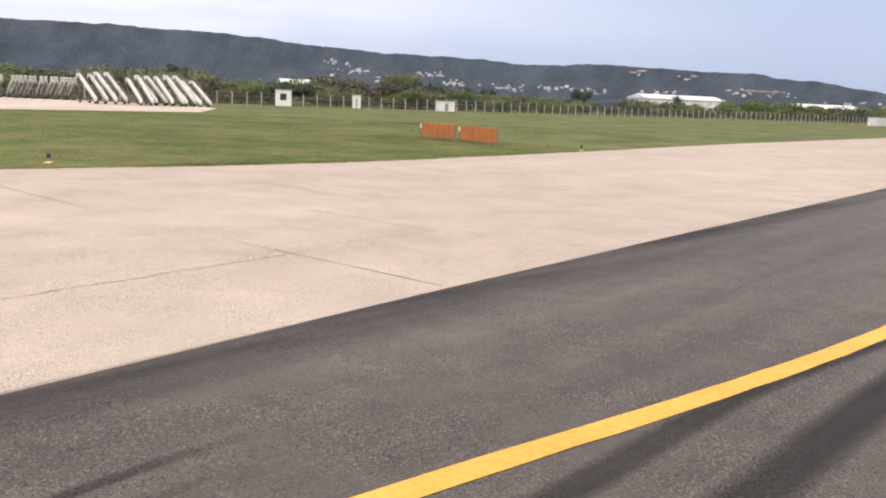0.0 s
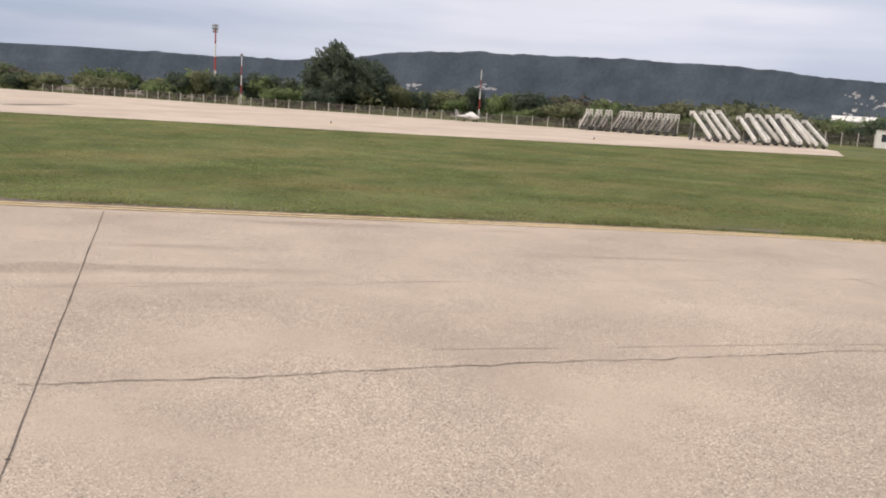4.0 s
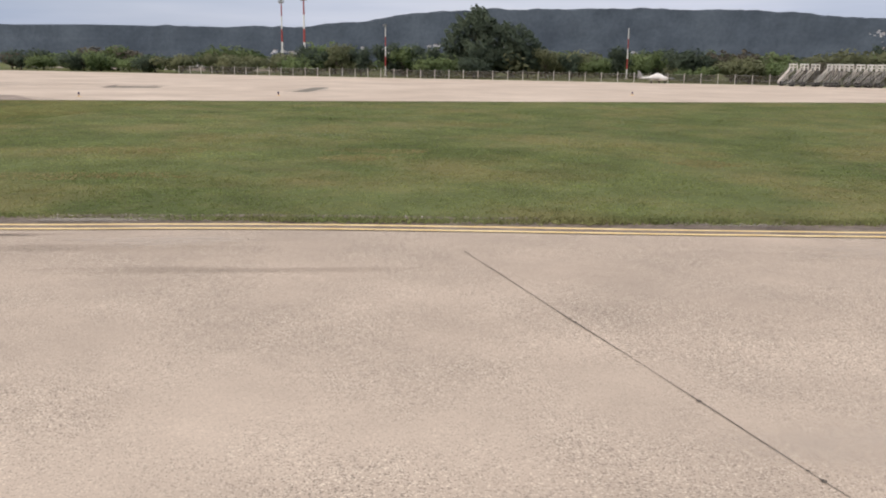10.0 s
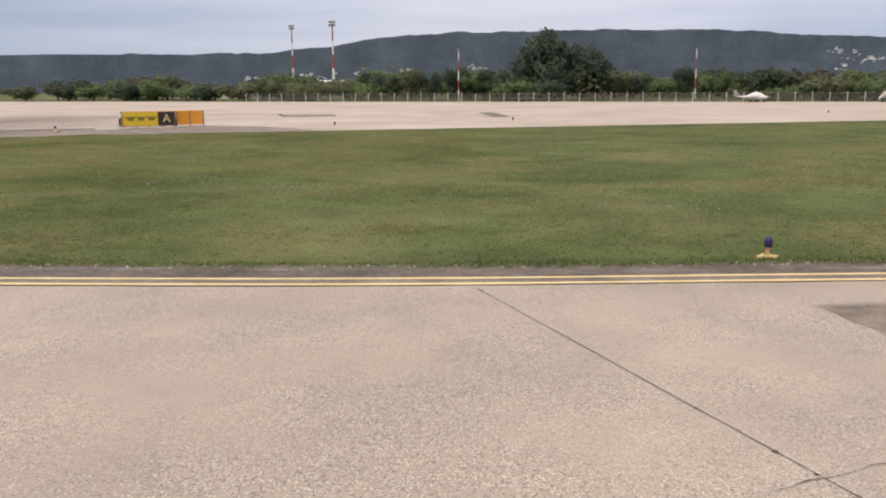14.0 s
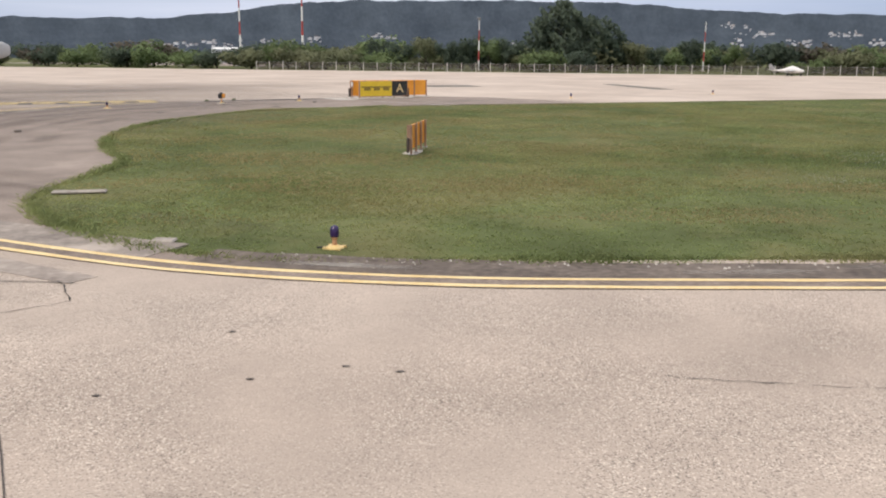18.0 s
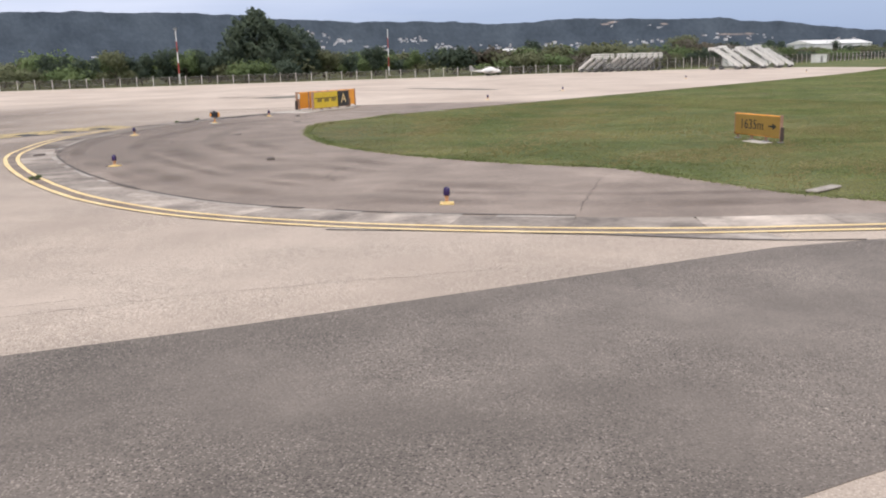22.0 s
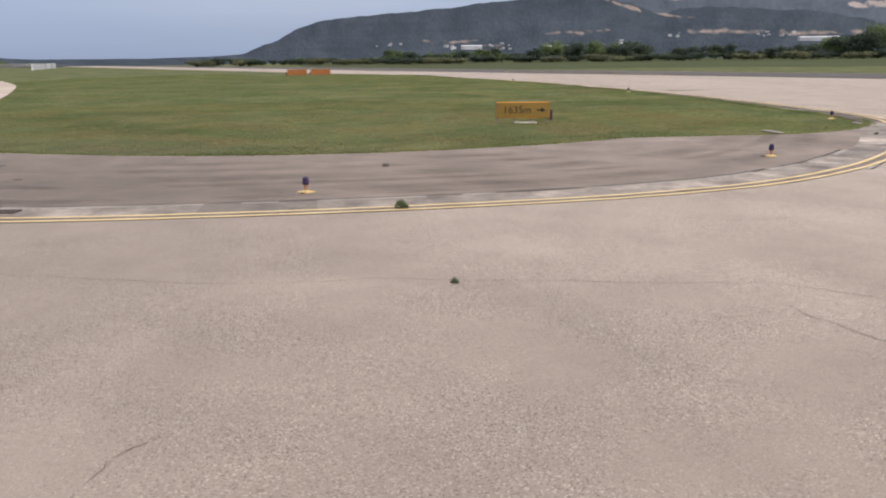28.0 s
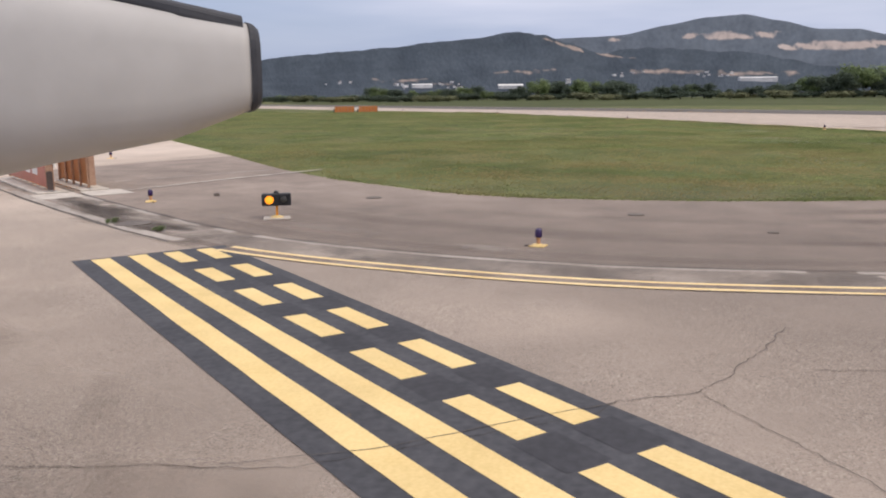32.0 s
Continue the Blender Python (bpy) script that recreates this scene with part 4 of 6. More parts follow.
for pts, z in ((((-93.05, -21.7), (-91.6, -22.05), (-91.35, -22.85), (-92.4, -23.3)), 0.0075), (((-91.5, -21.2), (-88.7, -21.55), (-88.8, -21.95), (-91.5, -21.75)), 0.0075), (((-93.9, -20.95), (-92.0, -21.2), (-92.0, -21.45), (-93.9, -21.3)), 0.0078), (((-116.0, -1.1), (-114.9, -0.8), (-113.7, -4.6), (-114.8, -5.0)), 0.0045), (((-101.6, -18.75), (-98.3, -19.55), (-98.4, -19.85), (-101.7, -19.05)), 0.0078)):
    part("gutter_slab", sheet([Vector(p) for p in pts], z, 0.05), M_SLAB, shoulder)
strokes("joint", [((-88.9, -21.95), (-91.9, -22.9)), ((-91.35, -22.85), (-88.7, -21.9)), ((-92.2, -23.4), (-91.9, -24.9))], 0.016, M_JOINT, 0.0105, 0.006, 0.02)

strokes("faint_line", [((-104.6, 20.6), (-102.36, 19.24), (-99.47, 17.45))], 0.16, M_GUTTER, 0.0015, 0.02, 0.02, parent=shoulder, broken=0.25)
for cx, cy, lx, ly, turn in ((-112.4, 9.3, 1.4, 0.25, 70), (-114.0, 5.6, 0.9, 0.3, 80), (-111.5, 12.4, 0.8, 0.25, 60), (-113.5, -6.8, 2.2, 0.2, 118)):
    blot("pale_patch", cx, cy, lx, ly, turn, F_PALE, int(abs(cx * 5)), 0.0018, shoulder)
strokes("crack", [((-113.2, 13.3), (-114.3, 10.0), (-114.9, 6.5), (-115.1, 3.0), (-114.8, -0.5)), ((-108.2, 5.2), (-107.4, 3.6), (-107.0, 2.4)), ((-103.5, -9.2), (-104.5, -11.0), (-104.2, -12.6)), ((-110.4, 10.2), (-109.6, 8.8), (-108.7, 8.0))], 0.035, M_JOINT, 0.0012, 0.015, 0.06, 0.2, parent=shoulder, broken=0.15)

M_IRON = material("rusty_iron", (0.07, 0.05, 0.042), (0.16, 0.12, 0.10), 0.6, 30.0, 3.0, 0.5, metal=0.6)
M_WORNBAR = material("worn_grate_bar", (0.34, 0.29, 0.23), (0.58, 0.51, 0.42), 0.6, 30.0, 3.0, 0.5)
M_PITSHADE = material("painted_pit_shade", (0.008, 0.007, 0.006), (0.016, 0.014, 0.012), 0.9)


def drain(x, y, turn, w, d, worn=None):
    root = thing("drain_grate", pose(x, y, 0.012, 0, 0, turn), "rusty iron drain grate with bars set in concrete", "drain", "drain grates")
    # a flat near-black plate stands in for the shade below the bars
    bm = bmesh.new()
    box(bm, -w / 2, -d / 2, -0.005, w / 2, d / 2, 0.0)
    part("pit_shade", bm, M_PITSHADE, root)
    bm = bmesh.new()
    for x0, y0, x1, y1 in ((-w / 2, -d / 2, w / 2, -d / 2 + 0.03), (-w / 2, d / 2 - 0.03, w / 2, d / 2), (-w / 2, -d / 2, -w / 2 + 0.03, d / 2), (w / 2 - 0.03, -d / 2, w / 2, d / 2)):
        box(bm, x0, y0, 0, x1, y1, 0.014)
    part("frame", bm, M_IRON, root)
    bm = bmesh.new()
    box(bm, -0.016, -d / 2 + 0.03, 0, 0.016, d / 2 - 0.03, 0.012)
    bar = part("bar", bm, worn or M_IRON, root, "bar worn bright" if worn else "")
    n = int(w / (0.085 if worn else 0.06))
    for k in range(n):
        o = bar if k == 0 else new("bar", bar.data)
        o.parent = root
        o.location = (-w / 2 + 0.05 + k * (w - 0.1) / (n - 1), 0, 0)
    return root


# the gutter on the outer side of the double line, where the bend begins
M_OUTER = material("stained_gutter", (0.20, 0.17, 0.15), (0.44, 0.385, 0.33), 0.9, 8.0, 0.6, 0.3, 0.002, mottle=(1.2, 0.25))
outer = curve([(-104.0, -18.75), (-101.68, -19.42), (-100.36, -19.86), (-99.16, -20.27), (-97.98, -20.76), (-96.98, -21.07), (-95.9, -21.25)], 0.5)
for i in range(0, len(outer) - 3, 3):
    seg = outer[i:i + 4]
    inner = [min(LINE, key=lambda q: (q - p).length) for p in seg]
    bm = bmesh.new()
    a = [bm.verts.new((*p, 0.0058)) for p in seg]
    b = [bm.verts.new((*(q + (p - q) * 0.2), 0.0058)) for p, q in zip(seg, inner)]
    for k in range(len(seg) - 1):
        bm.faces.new((a[k], a[k + 1], b[k + 1], b[k]))
    bmesh.ops.recalc_face_normals(bm, faces=bm.faces[:])
    if bm.faces[0].normal.z < 0:
        bmesh.ops.reverse_faces(bm, faces=bm.faces[:])
    part("gutter_slab", bm, M_OUTER, shoulder)
strokes("joint", [tuple((p.x, p.y) for p in outer)], 0.05, M_JOINT, 0.0105, 0.015, 0.01)

# loose chippings along the foot of the verge
M_CHIP = material("pale_stone_chippings", (0.34, 0.31, 0.27), (0.58, 0.54, 0.48), 0.9, 15.0, 2.0, 0.4)
rnd = random.Random(31)
bm = bmesh.new()
verge_line = [p for p in LINE if -88 < p.x < -34]
for k in range(520):
    i = rnd.randrange(len(verge_line) - 1)
    p = verge_line[i].lerp(verge_line[i + 1], rnd.random())
    t = (verge_line[i + 1] - verge_line[i]).normalized()
    d = 0.75 + 0.45 * rnd.random() ** 0.6
    c = Vector((p.x + t.y * d, p.y - t.x * d, 0.004))
    r = rnd.uniform(0.008, 0.028)
    v = [bm.verts.new(c + Vector((r * math.cos(a + rnd.uniform(-0.4, 0.4)), r * math.sin(a), 0))) for a in (0, 1.6, 3.1, 4.7)] + [bm.verts.new(c + Vector((0, 0, r * 0.9)))]
    for j in range(4):
        bm.faces.new((v[j], v[(j + 1) % 4], v[4]))
tagged(link("chippings", bm, M_CHIP), "pale stone chippings scattered at the foot of the grass", "gravel", kind="stuff")

F_WASH = film_material("washed_out_grit", (0.42, 0.385, 0.335), 1.6, 0.6, 3.0, 30)
for k in range(15):
    i = min(len(verge_line) - 2, int((k + 0.2 + 0.6 * rnd.random()) / 15 * (len(verge_line) - 1)))
    p, t = verge_line[i], (verge_line[i + 1] - verge_line[i]).normalized()
    d = rnd.uniform(0.5, 0.9)
    blot("washed_patch", p.x + t.y * d, p.y - t.x * d, rnd.uniform(0.7, 2.0), rnd.uniform(0.10, 0.2), math.degrees(math.atan2(t.y, t.x)), F_WASH, 300 + k, 0.0125)

M_PALESEAM = material("pale_seam_mortar", (0.44, 0.40, 0.35), (0.66, 0.61, 0.54), 0.9, 15.0, 2.0, 0.4)
strokes("pale_seam", [((-107.4, 18.5), (-105.7, 17.9), (-103.2, 17.2), (-101.2, 16.4), (-99.2, 15.6))], 0.12, M_PALESEAM, 0.0125, 0.05, 0.03)
drain(-92.1, -22.46, 18, 0.52, 0.42)
drain(-114.61, -3.1, -74, 0.5, 0.36)
drain(-71.65, -13.42, 26, 0.35, 0.3, M_WORNBAR)
M_COVER = material("cast_iron_cover", (0.12, 0.10, 0.085), (0.21, 0.18, 0.155), 0.7, 25.0, 2.0, 0.5, metal=0.4)
for i, (x, y, r) in enumerate(((-111.0, 0.4, 0.11), (-112.85, 13.8, 0.4), (-107.2, 10.3, 0.22), (-109.0, 3.2, 0.2))):
    root = thing("manhole_cover", pose(x, y, 0.004), "round dark iron manhole cover flush in old asphalt", "manhole", "manhole covers")
    bm = bmesh.new()
    lathe(bm, ((r, 0), (r, 0.012), (r - 0.04, 0.016), (r - 0.045, 0.012)), 20)
    part("rim", bm, M_COVER, root)
    bm = bmesh.new()
    lathe(bm, ((r - 0.05, 0), (r - 0.05, 0.014), (r * 0.4, 0.014), (r * 0.38, 0.018)), 20)
    part("lid", bm, M_COVER, root)
for i, (x, y) in enumerate(((-106.35, -7.2), (-107.6, 14.9))):
    root = thing("inspection_box", pose(x, y, -0.004, 0, 0, 30), "small dark low inspection box on old asphalt", "box", "inspection boxes")
    bm = bmesh.new()
    box(bm, -0.10, -0.08, 0, 0.10, 0.08, 0.06, 0.015)
    part("body", bm, M_COVER, root)
    bm = bmesh.new()
    box(bm, -0.085, -0.065, 0.06, 0.085, 0.065, 0.072, 0.006)
    part("lid", bm, M_IRON, root)

# ---- lights and signs ----
M_LAMPYELLOW = material("yellow_lamp_paint", (0.66, 0.47, 0.17), (0.82, 0.62, 0.28), 0.5, 20.0, 3.0, 0.4)
M_STEM = material("orange_brown_stem", (0.42, 0.22, 0.11), (0.58, 0.33, 0.18), 0.5, 20.0, 3.0, 0.4)
M_BLUEGLASS = material("violet_blue_lens", (0.02, 0.011, 0.05), (0.045, 0.024, 0.11), 0.15, 20.0, 3.0, 0.4)
M_DARK = material("black_plastic", (0.012, 0.012, 0.014), (0.03, 0.03, 0.033), 0.5, 20.0, 3.0, 0.4)
M_PAD = material("cast_concrete_pad", (0.42, 0.38, 0.33), (0.62, 0.57, 0.50), 0.9, 15.0, 2.0, 0.4, 0.003)
M_POSTBROWN = material("brown_sign_post", (0.28, 0.16, 0.10), (0.40, 0.25, 0.17), 0.6, 15.0, 2.0, 0.4)
M_ORANGE = material("orange_sign_back", (0.76, 0.29, 0.025), (0.88, 0.38, 0.045), 0.45, 8.0, 1.0, 0.3)
M_RUST = material("dull_orange_sheet", (0.42, 0.13, 0.025), (0.52, 0.18, 0.035), 0.5, 8.0, 1.0, 0.3)
M_SIGNYELLOW = material("yellow_sign_face", (0.30, 0.175, 0.035), (0.39, 0.235, 0.05), 0.4, 6.0, 1.0, 0.3)
M_OLIVE = material("olive_sign_lettering", (0.20, 0.14, 0.02), (0.30, 0.21, 0.035), 0.5, 6.0, 1.0, 0.3)
M_TAXIYELLOW = material("bright_yellow_sign_face", (0.68, 0.47, 0.025), (0.80, 0.58, 0.045), 0.4, 6.0, 1.0, 0.3)
# orange back turned brown in its colour, as it looks in shade
M_SHADEBACK = material("shaded_orange_sign_back", (0.36, 0.17, 0.08), (0.46, 0.24, 0.12), 0.5, 8.0, 1.0, 0.3)
M_SIGNBLACK = material("black_sign_face", (0.015, 0.015, 0.013), (0.035, 0.033, 0.03), 0.4, 6.0, 1.0, 0.3)
M_SIGNRED = material("red_sign_face", (0.36, 0.085, 0.055), (0.46, 0.13, 0.085), 0.4, 6.0, 1.0, 0.3)
M_STEEL = material("galvanised_steel", (0.30, 0.29, 0.28), (0.45, 0.44, 0.42), 0.45, 30.0, 4.0, 0.4, metal=0.7)
M_WHITE = material("white_paint", (0.70, 0.69, 0.66), (0.82, 0.81, 0.78), 0.5, 12.0, 1.0, 0.4)
M_RED = material("red_paint", (0.30, 0.045, 0.04), (0.42, 0.075, 0.06), 0.5, 12.0, 1.0, 0.4)


def edge_light(x, y, z=0.0, lean=0.0):
    root = thing("taxiway_light", pose(x, y, z, lean, 0, x * 31 % 360) @ Matrix.Scale(0.96, 4), "violet-blue taxiway edge light on a yellow foot", "light", "taxiway edge lights")
    bm = bmesh.new()
    lathe(bm, ((0.15, 0), (0.145, 0.02), (0.08, 0.045), (0.05, 0.055)), 16)
    for k in range(4):
        a = math.pi * (k + 0.5) / 2
        box(bm, 0.15 * math.cos(a) - 0.035, 0.15 * math.sin(a) - 0.035, 0, 0.15 * math.cos(a) + 0.035, 0.15 * math.sin(a) + 0.035, 0.03)
    part("foot", bm, M_LAMPYELLOW, root, "pale yellow foot with four lugs")
    bm = bmesh.new()
    lathe(bm, ((0.042, 0.045), (0.036, 0.13), (0.05, 0.16), (0.06, 0.175)), 14)
    part("stem", bm, M_STEM, root, "orange-brown stem")
    bm = bmesh.new()
    lathe(bm, ((0.062, 0.175), (0.07, 0.21), (0.068, 0.29), (0.055, 0.335), (0.02, 0.355)), 16)
    part("lens", bm, M_BLUEGLASS, root, "dark violet glass lens", True)
    bm = bmesh.new()
    tube(bm, (0.0, 0.0, 0.02), (0.26, 0.08, 0.01), 0.012, n=6)
    part("cable", bm, M_DARK, root)
    return root


for x, y in ((-13.25, 29.2), (-36.7, 9.75), (-61.3, -6.3), (-86.9, -18.75), (8.2, 50.5)):
    edge_light(x, y, -0.025)
for x, y in ((-101.77, -16.5), (-110.85, -7.42), (-113.55, 4.59), (-109.27, 15.88)):
    edge_light(x, y, -0.004)
for x, y in ((-87.6, 40.0), (-67.9, 65.5), (-46.6, 79.5), (-95.5, 27.8)):
    edge_light(x, y, 0.0)


M_LENS = material("dark_lens", (0.03, 0.03, 0.028), (0.06, 0.058, 0.052), 0.2)
M_AMBER = material("lit_amber_lens", (0.55, 0.22, 0.02), (0.70, 0.32, 0.04), 0.3, 30.0, 4.0, 0.5)
M_AMBER.node_tree.nodes["Principled BSDF"].inputs["Emission Color"].default_value = (1.0, 0.30, 0.012, 1)
M_AMBER.node_tree.nodes["Principled BSDF"].inputs["Emission Strength"].default_value = 1.15


def guard_light(x, y, turn):
    root = thing("guard_light", pose(x, y, -0.004, 0, 0, turn), "black twin-lamp guard light, one amber lamp lit, on an orange stem", "light")
    bm = bmesh.new()
    box(bm, -0.30, -0.2, 0, 0.30, 0.2, 0.03, 0.008)
    part("pad", bm, M_PAD, root)
    bm = bmesh.new()
    lathe(bm, ((0.15, 0.03), (0.15, 0.05), (0.06, 0.075)), 14)
    part("foot", bm, M_LAMPYELLOW, root, "yellow foot")
    bm = bmesh.new()
    tube(bm, (0, 0, 0.06), (0, 0, 0.32), 0.028, n=10)
    part("stem", bm, M_ORANGE, root, "orange stem")
    bm = bmesh.new()
    box(bm, -0.33, -0.10, 0.30, 0.33, 0.08, 0.58, 0.02)
    part("housing", bm, M_DARK, root)
    bm = bmesh.new()
    box(bm, -0.29, 0.082, 0.33, 0.29, 0.19, 0.55, 0.03)
    part("back_cover", bm, M_ORANGE, root, "faded orange back cover")
    for sx in (-0.16, 0.16):
        bm = bmesh.new()
        lathe(bm, ((0.11, 0), (0.11, 0.05), (0.10, 0.05), (0.10, 0.01)), 18)
        bmesh.ops.transform(bm, matrix=pose(sx, -0.10, 0.44, 90, 0, 0), verts=bm.verts[:])
        hood = part("visor", bm, M_DARK, root)
        bm = bmesh.new()
        lathe(bm, ((0.10, 0.01), (0.09, 0.03), (0.06, 0.042), (0.002, 0.048)), 18)
        bmesh.ops.transform(bm, matrix=pose(sx, -0.10, 0.44, 90, 0, 0), verts=bm.verts[:])
        part("lens", bm, M_AMBER if sx < 0 else M_LENS, hood, "glowing amber lens" if sx < 0 else "unlit dark lens", True)
    bm = bmesh.new()
    lathe(bm, ((0.06, 0.58), (0.055, 0.62), (0.02, 0.64)), 12)
    part("cap", bm, M_DARK, root)


guard_light(-111.35, 11.04, -62)


M_JUNCTION = material("dark_brown_box", (0.045, 0.03, 0.025), (0.09, 0.06, 0.05), 0.6, 15.0, 2.0, 0.4)


def lettering(text, size, mat, parent, m, name="lettering", label=""):
    cu = bpy.data.curves.new("text", "FONT")
    cu.body, cu.size, cu.align_x, cu.align_y, cu.extrude = text, size, "CENTER", "CENTER", 0.004
    tmp = bpy.data.objects.new("text", cu)
    scene.collection.objects.link(tmp)
    me = bpy.data.meshes.new_from_object(tmp.evaluated_get(bpy.context.evaluated_depsgraph_get()))
    bpy.data.objects.remove(tmp)
    me.materials.clear()
    me.materials.append(mat)
    ob = new(name, me)
    ob.parent = parent
    ob.matrix_local = m
    if label:
        ob["label"] = label
    return ob


def sign_board(root, width, height, low, faces, posts, depth=0.16, cabinet=None, fitting=True):
    """faces: (start, end, material, name, label) along the front, which looks to -y; the back is ribbed orange."""
    bm = bmesh.new()
    box(bm, -width / 2, -depth / 2 + 0.02, low, width / 2, depth / 2, low + height, 0.02)
    body = part("cabinet", bm, cabinet or M_ORANGE, root, "orange sheet-metal cabinet")
    for a, b, mat, name, label in faces:
        bm = bmesh.new()
        box(bm, a + 0.015, -depth / 2 - 0.004, low + 0.03, b - 0.015, -depth / 2 + 0.03, low + height - 0.03, 0.006)
        part(name, bm, mat, root, label)
    for k in range(posts):
        x = -width / 2 + 0.06 + (width - 0.12) * k / (posts - 1)
        bm = bmesh.new()
        box(bm, x - 0.035, depth / 2 + 0.002, 0.02, x + 0.035, depth / 2 + 0.06, low + height + 0.015, 0.008)
        rib = part("post", bm, M_POSTBROWN, root, "brown steel post behind the sign")
        bm = bmesh.new()
        box(bm, x - 0.08, depth / 2 - 0.06, 0.0, x + 0.08, depth / 2 + 0.10, 0.02, 0.004)
        part("foot_plate", bm, M_STEEL, rib)
    for sx in (-1, 1):
        bm = bmesh.new()
        box(bm, sx * width / 2 - 0.012, -depth / 2 - 0.01, low - 0.02, sx * width / 2 + 0.012, depth / 2 + 0.01, low + height + 0.01, 0.004)
        part("end_cap", bm, M_POSTBROWN, root)
    # junction box and white fitting at one end
    bm = bmesh.new()
    box(bm, width / 2 + 0.014, -depth / 2, low * 0.5, width / 2 + 0.12, depth / 2, low + height * 0.5, 0.015)
    part("junction_box", bm, M_JUNCTION, root, "dark brown junction box")
    if fitting:
        bm = bmesh.new()
        box(bm, width / 2 - 0.09, depth / 2 + 0.065, low + height * 0.6, width / 2 + 0.05, depth / 2 + 0.12, low + height * 0.9, 0.015)
        part("fitting", bm, M_WHITE, root, "white end fitting")
    return body


def pad(x, y, turn, w, d, z=-0.03, h=0.05):
    bm = bmesh.new()
    box(bm, -w / 2, -d / 2, 0, w / 2, d / 2, h, 0.02)
    root = tagged(link("sign_pad", bm, M_PAD), "pale cast concrete pad under an airfield sign", "pad")
    root.matrix_world = pose(x, y, z, 0, 0, turn)


# distance sign on the verge
TURN = -76.8
pad(-91.2, -6.75, TURN, 0.95, 0.45, -0.045)
root = thing("distance_sign", pose(-91.15, -6.6, 0.02, 0, 0, TURN), "yellow take-off distance sign with black figures and arrow", "sign")
sign_board(root, 2.24, 0.68, 0.14, [(-1.11, 1.11, M_SIGNYELLOW, "face", "dull yellow face")], 4, 0.07, fitting=False)
lettering("1635m", 0.43, M_SIGNBLACK, root, pose(-0.24, -0.042, 0.48, 90, 0, 0), "lettering", "black figures 1635m")
bm = bmesh.new()
box(bm, 0.58, -0.047, 0.455, 0.80, -0.041, 0.505)
v = [bm.verts.new(p) for p in ((0.77, -0.047, 0.38), (0.96, -0.047, 0.48), (0.77, -0.047, 0.58), (0.77, -0.041, 0.38), (0.96, -0.041, 0.48), (0.77, -0.041, 0.58))]
for f in ((0, 1, 2), (3, 5, 4), (0, 3, 4, 1), (1, 4, 5, 2), (2, 5, 3, 0)):
    bm.faces.new([v[i] for i in f])
part("arrow", bm, M_SIGNBLACK, root, "black arrow")

# taxiway sign by the apron, and the red mandatory sign behind it
pad(-106.07, 20.88, 54, 4.0, 0.8, 0.0)
root = thing("taxiway_sign", pose(-106.07, 20.88, 0.05, 0, 0, 54.5), "yellow direction sign with a black panel lettered A", "sign")
sign_board(root, 3.45, 0.98, 0.10, [(-1.71, 0.58, M_TAXIYELLOW, "direction_panel", "yellow panel"), (0.58, 1.71, M_SIGNBLACK, "location_panel", "black panel")], 5, cabinet=M_SHADEBACK)
lettering("A", 0.78, M_PALEYELLOW, root, pose(1.145, -0.088, 0.59, 90, 0, 0), "lettering", "yellow letter A")
for k in range(3):
    bm = bmesh.new()
    box(bm, -1.42 + k * 0.68, -0.092, 0.48, -0.98 + k * 0.68, -0.084, 0.70)
    part("bar", bm, M_OLIVE, root)
bm = bmesh.new()
box(bm, -1.62, -0.089, 0.66, 0.5, -0.083, 0.74)
part("bar", bm, M_OLIVE, root)
pad(-106.42, 22.42, 54, 6.0, 0.9, 0.0)
root = thing("mandatory_sign", pose(-106.42, 22.42, 0.05, 0, 0, 233.5), "red mandatory instruction sign with a ribbed orange back", "sign")
sign_board(root, 5.6, 0.98, 0.10, [(-2.78, 2.78, M_SIGNRED, "face", "red face")], 7)
for k in range(4):
    bm = bmesh.new()
    box(bm, -2.0 + k * 1.0, -0.092, 0.42, -1.3 + k * 1.0, -0.084, 0.77)
    part("bar", bm, M_WHITE, root)
for x, y in ((-107.6, 18.6), (-108.7, 19.4)):
    bm = bmesh.new()
    box(bm, -0.7, -0.6, 0, 0.7, 0.6, 0.012)
    o = tagged(link("sign_pad", bm, M_PAD), "pale concrete slab before the airfield signs", "pad")
    o.matrix_world = pose(x, y, 0.0, 0, 0, 54)

# two orange signs beside the strip
for x, y in ((-0.2, 57.4), (2.35, 54.4)):
    root = thing("runway_sign", pose(x, y, -0.02, 0, 0, 131), "long orange airfield sign with ribbed back in grass", "sign", "orange signs")
    sign_board(root, 3.3, 0.9, 0.10, [(-1.63, 1.63, M_RUST, "face", "plain dull orange face")], 7, cabinet=M_RUST)
# cut concrete kerb pieces in the grass tip
for x, y, w, t in ((-94.1, -16.5, 1.05, 35), (-89.4, -19.5, 0.35, 20)):
    bm = bmesh.new()
    box(bm, -w / 2, -0.12, 0, w / 2, 0.12, 0.05, 0.02)
    o = tagged(link("concrete_scrap", bm, M_GUTTER), "dull broken concrete scrap lying in the grass", "debris", "concrete scraps")
    o.matrix_world = pose(x, y, -0.015, 0, 0, t)

# ---- fence ----
M_POST = material("concrete_fence_post", (0.50, 0.47, 0.43), (0.68, 0.64, 0.58), 0.9, 15.0, 2.0, 0.4)
M_WIRE = bpy.data.materials.new("chain_link")
M_WIRE.use_nodes = True
M_WIRE.node_tree.nodes["Principled BSDF"].inputs["Base Color"].default_value = (0.11, 0.095, 0.08, 1)
M_WIRE.node_tree.nodes["Principled BSDF"].inputs["Alpha"].default_value = 0.45
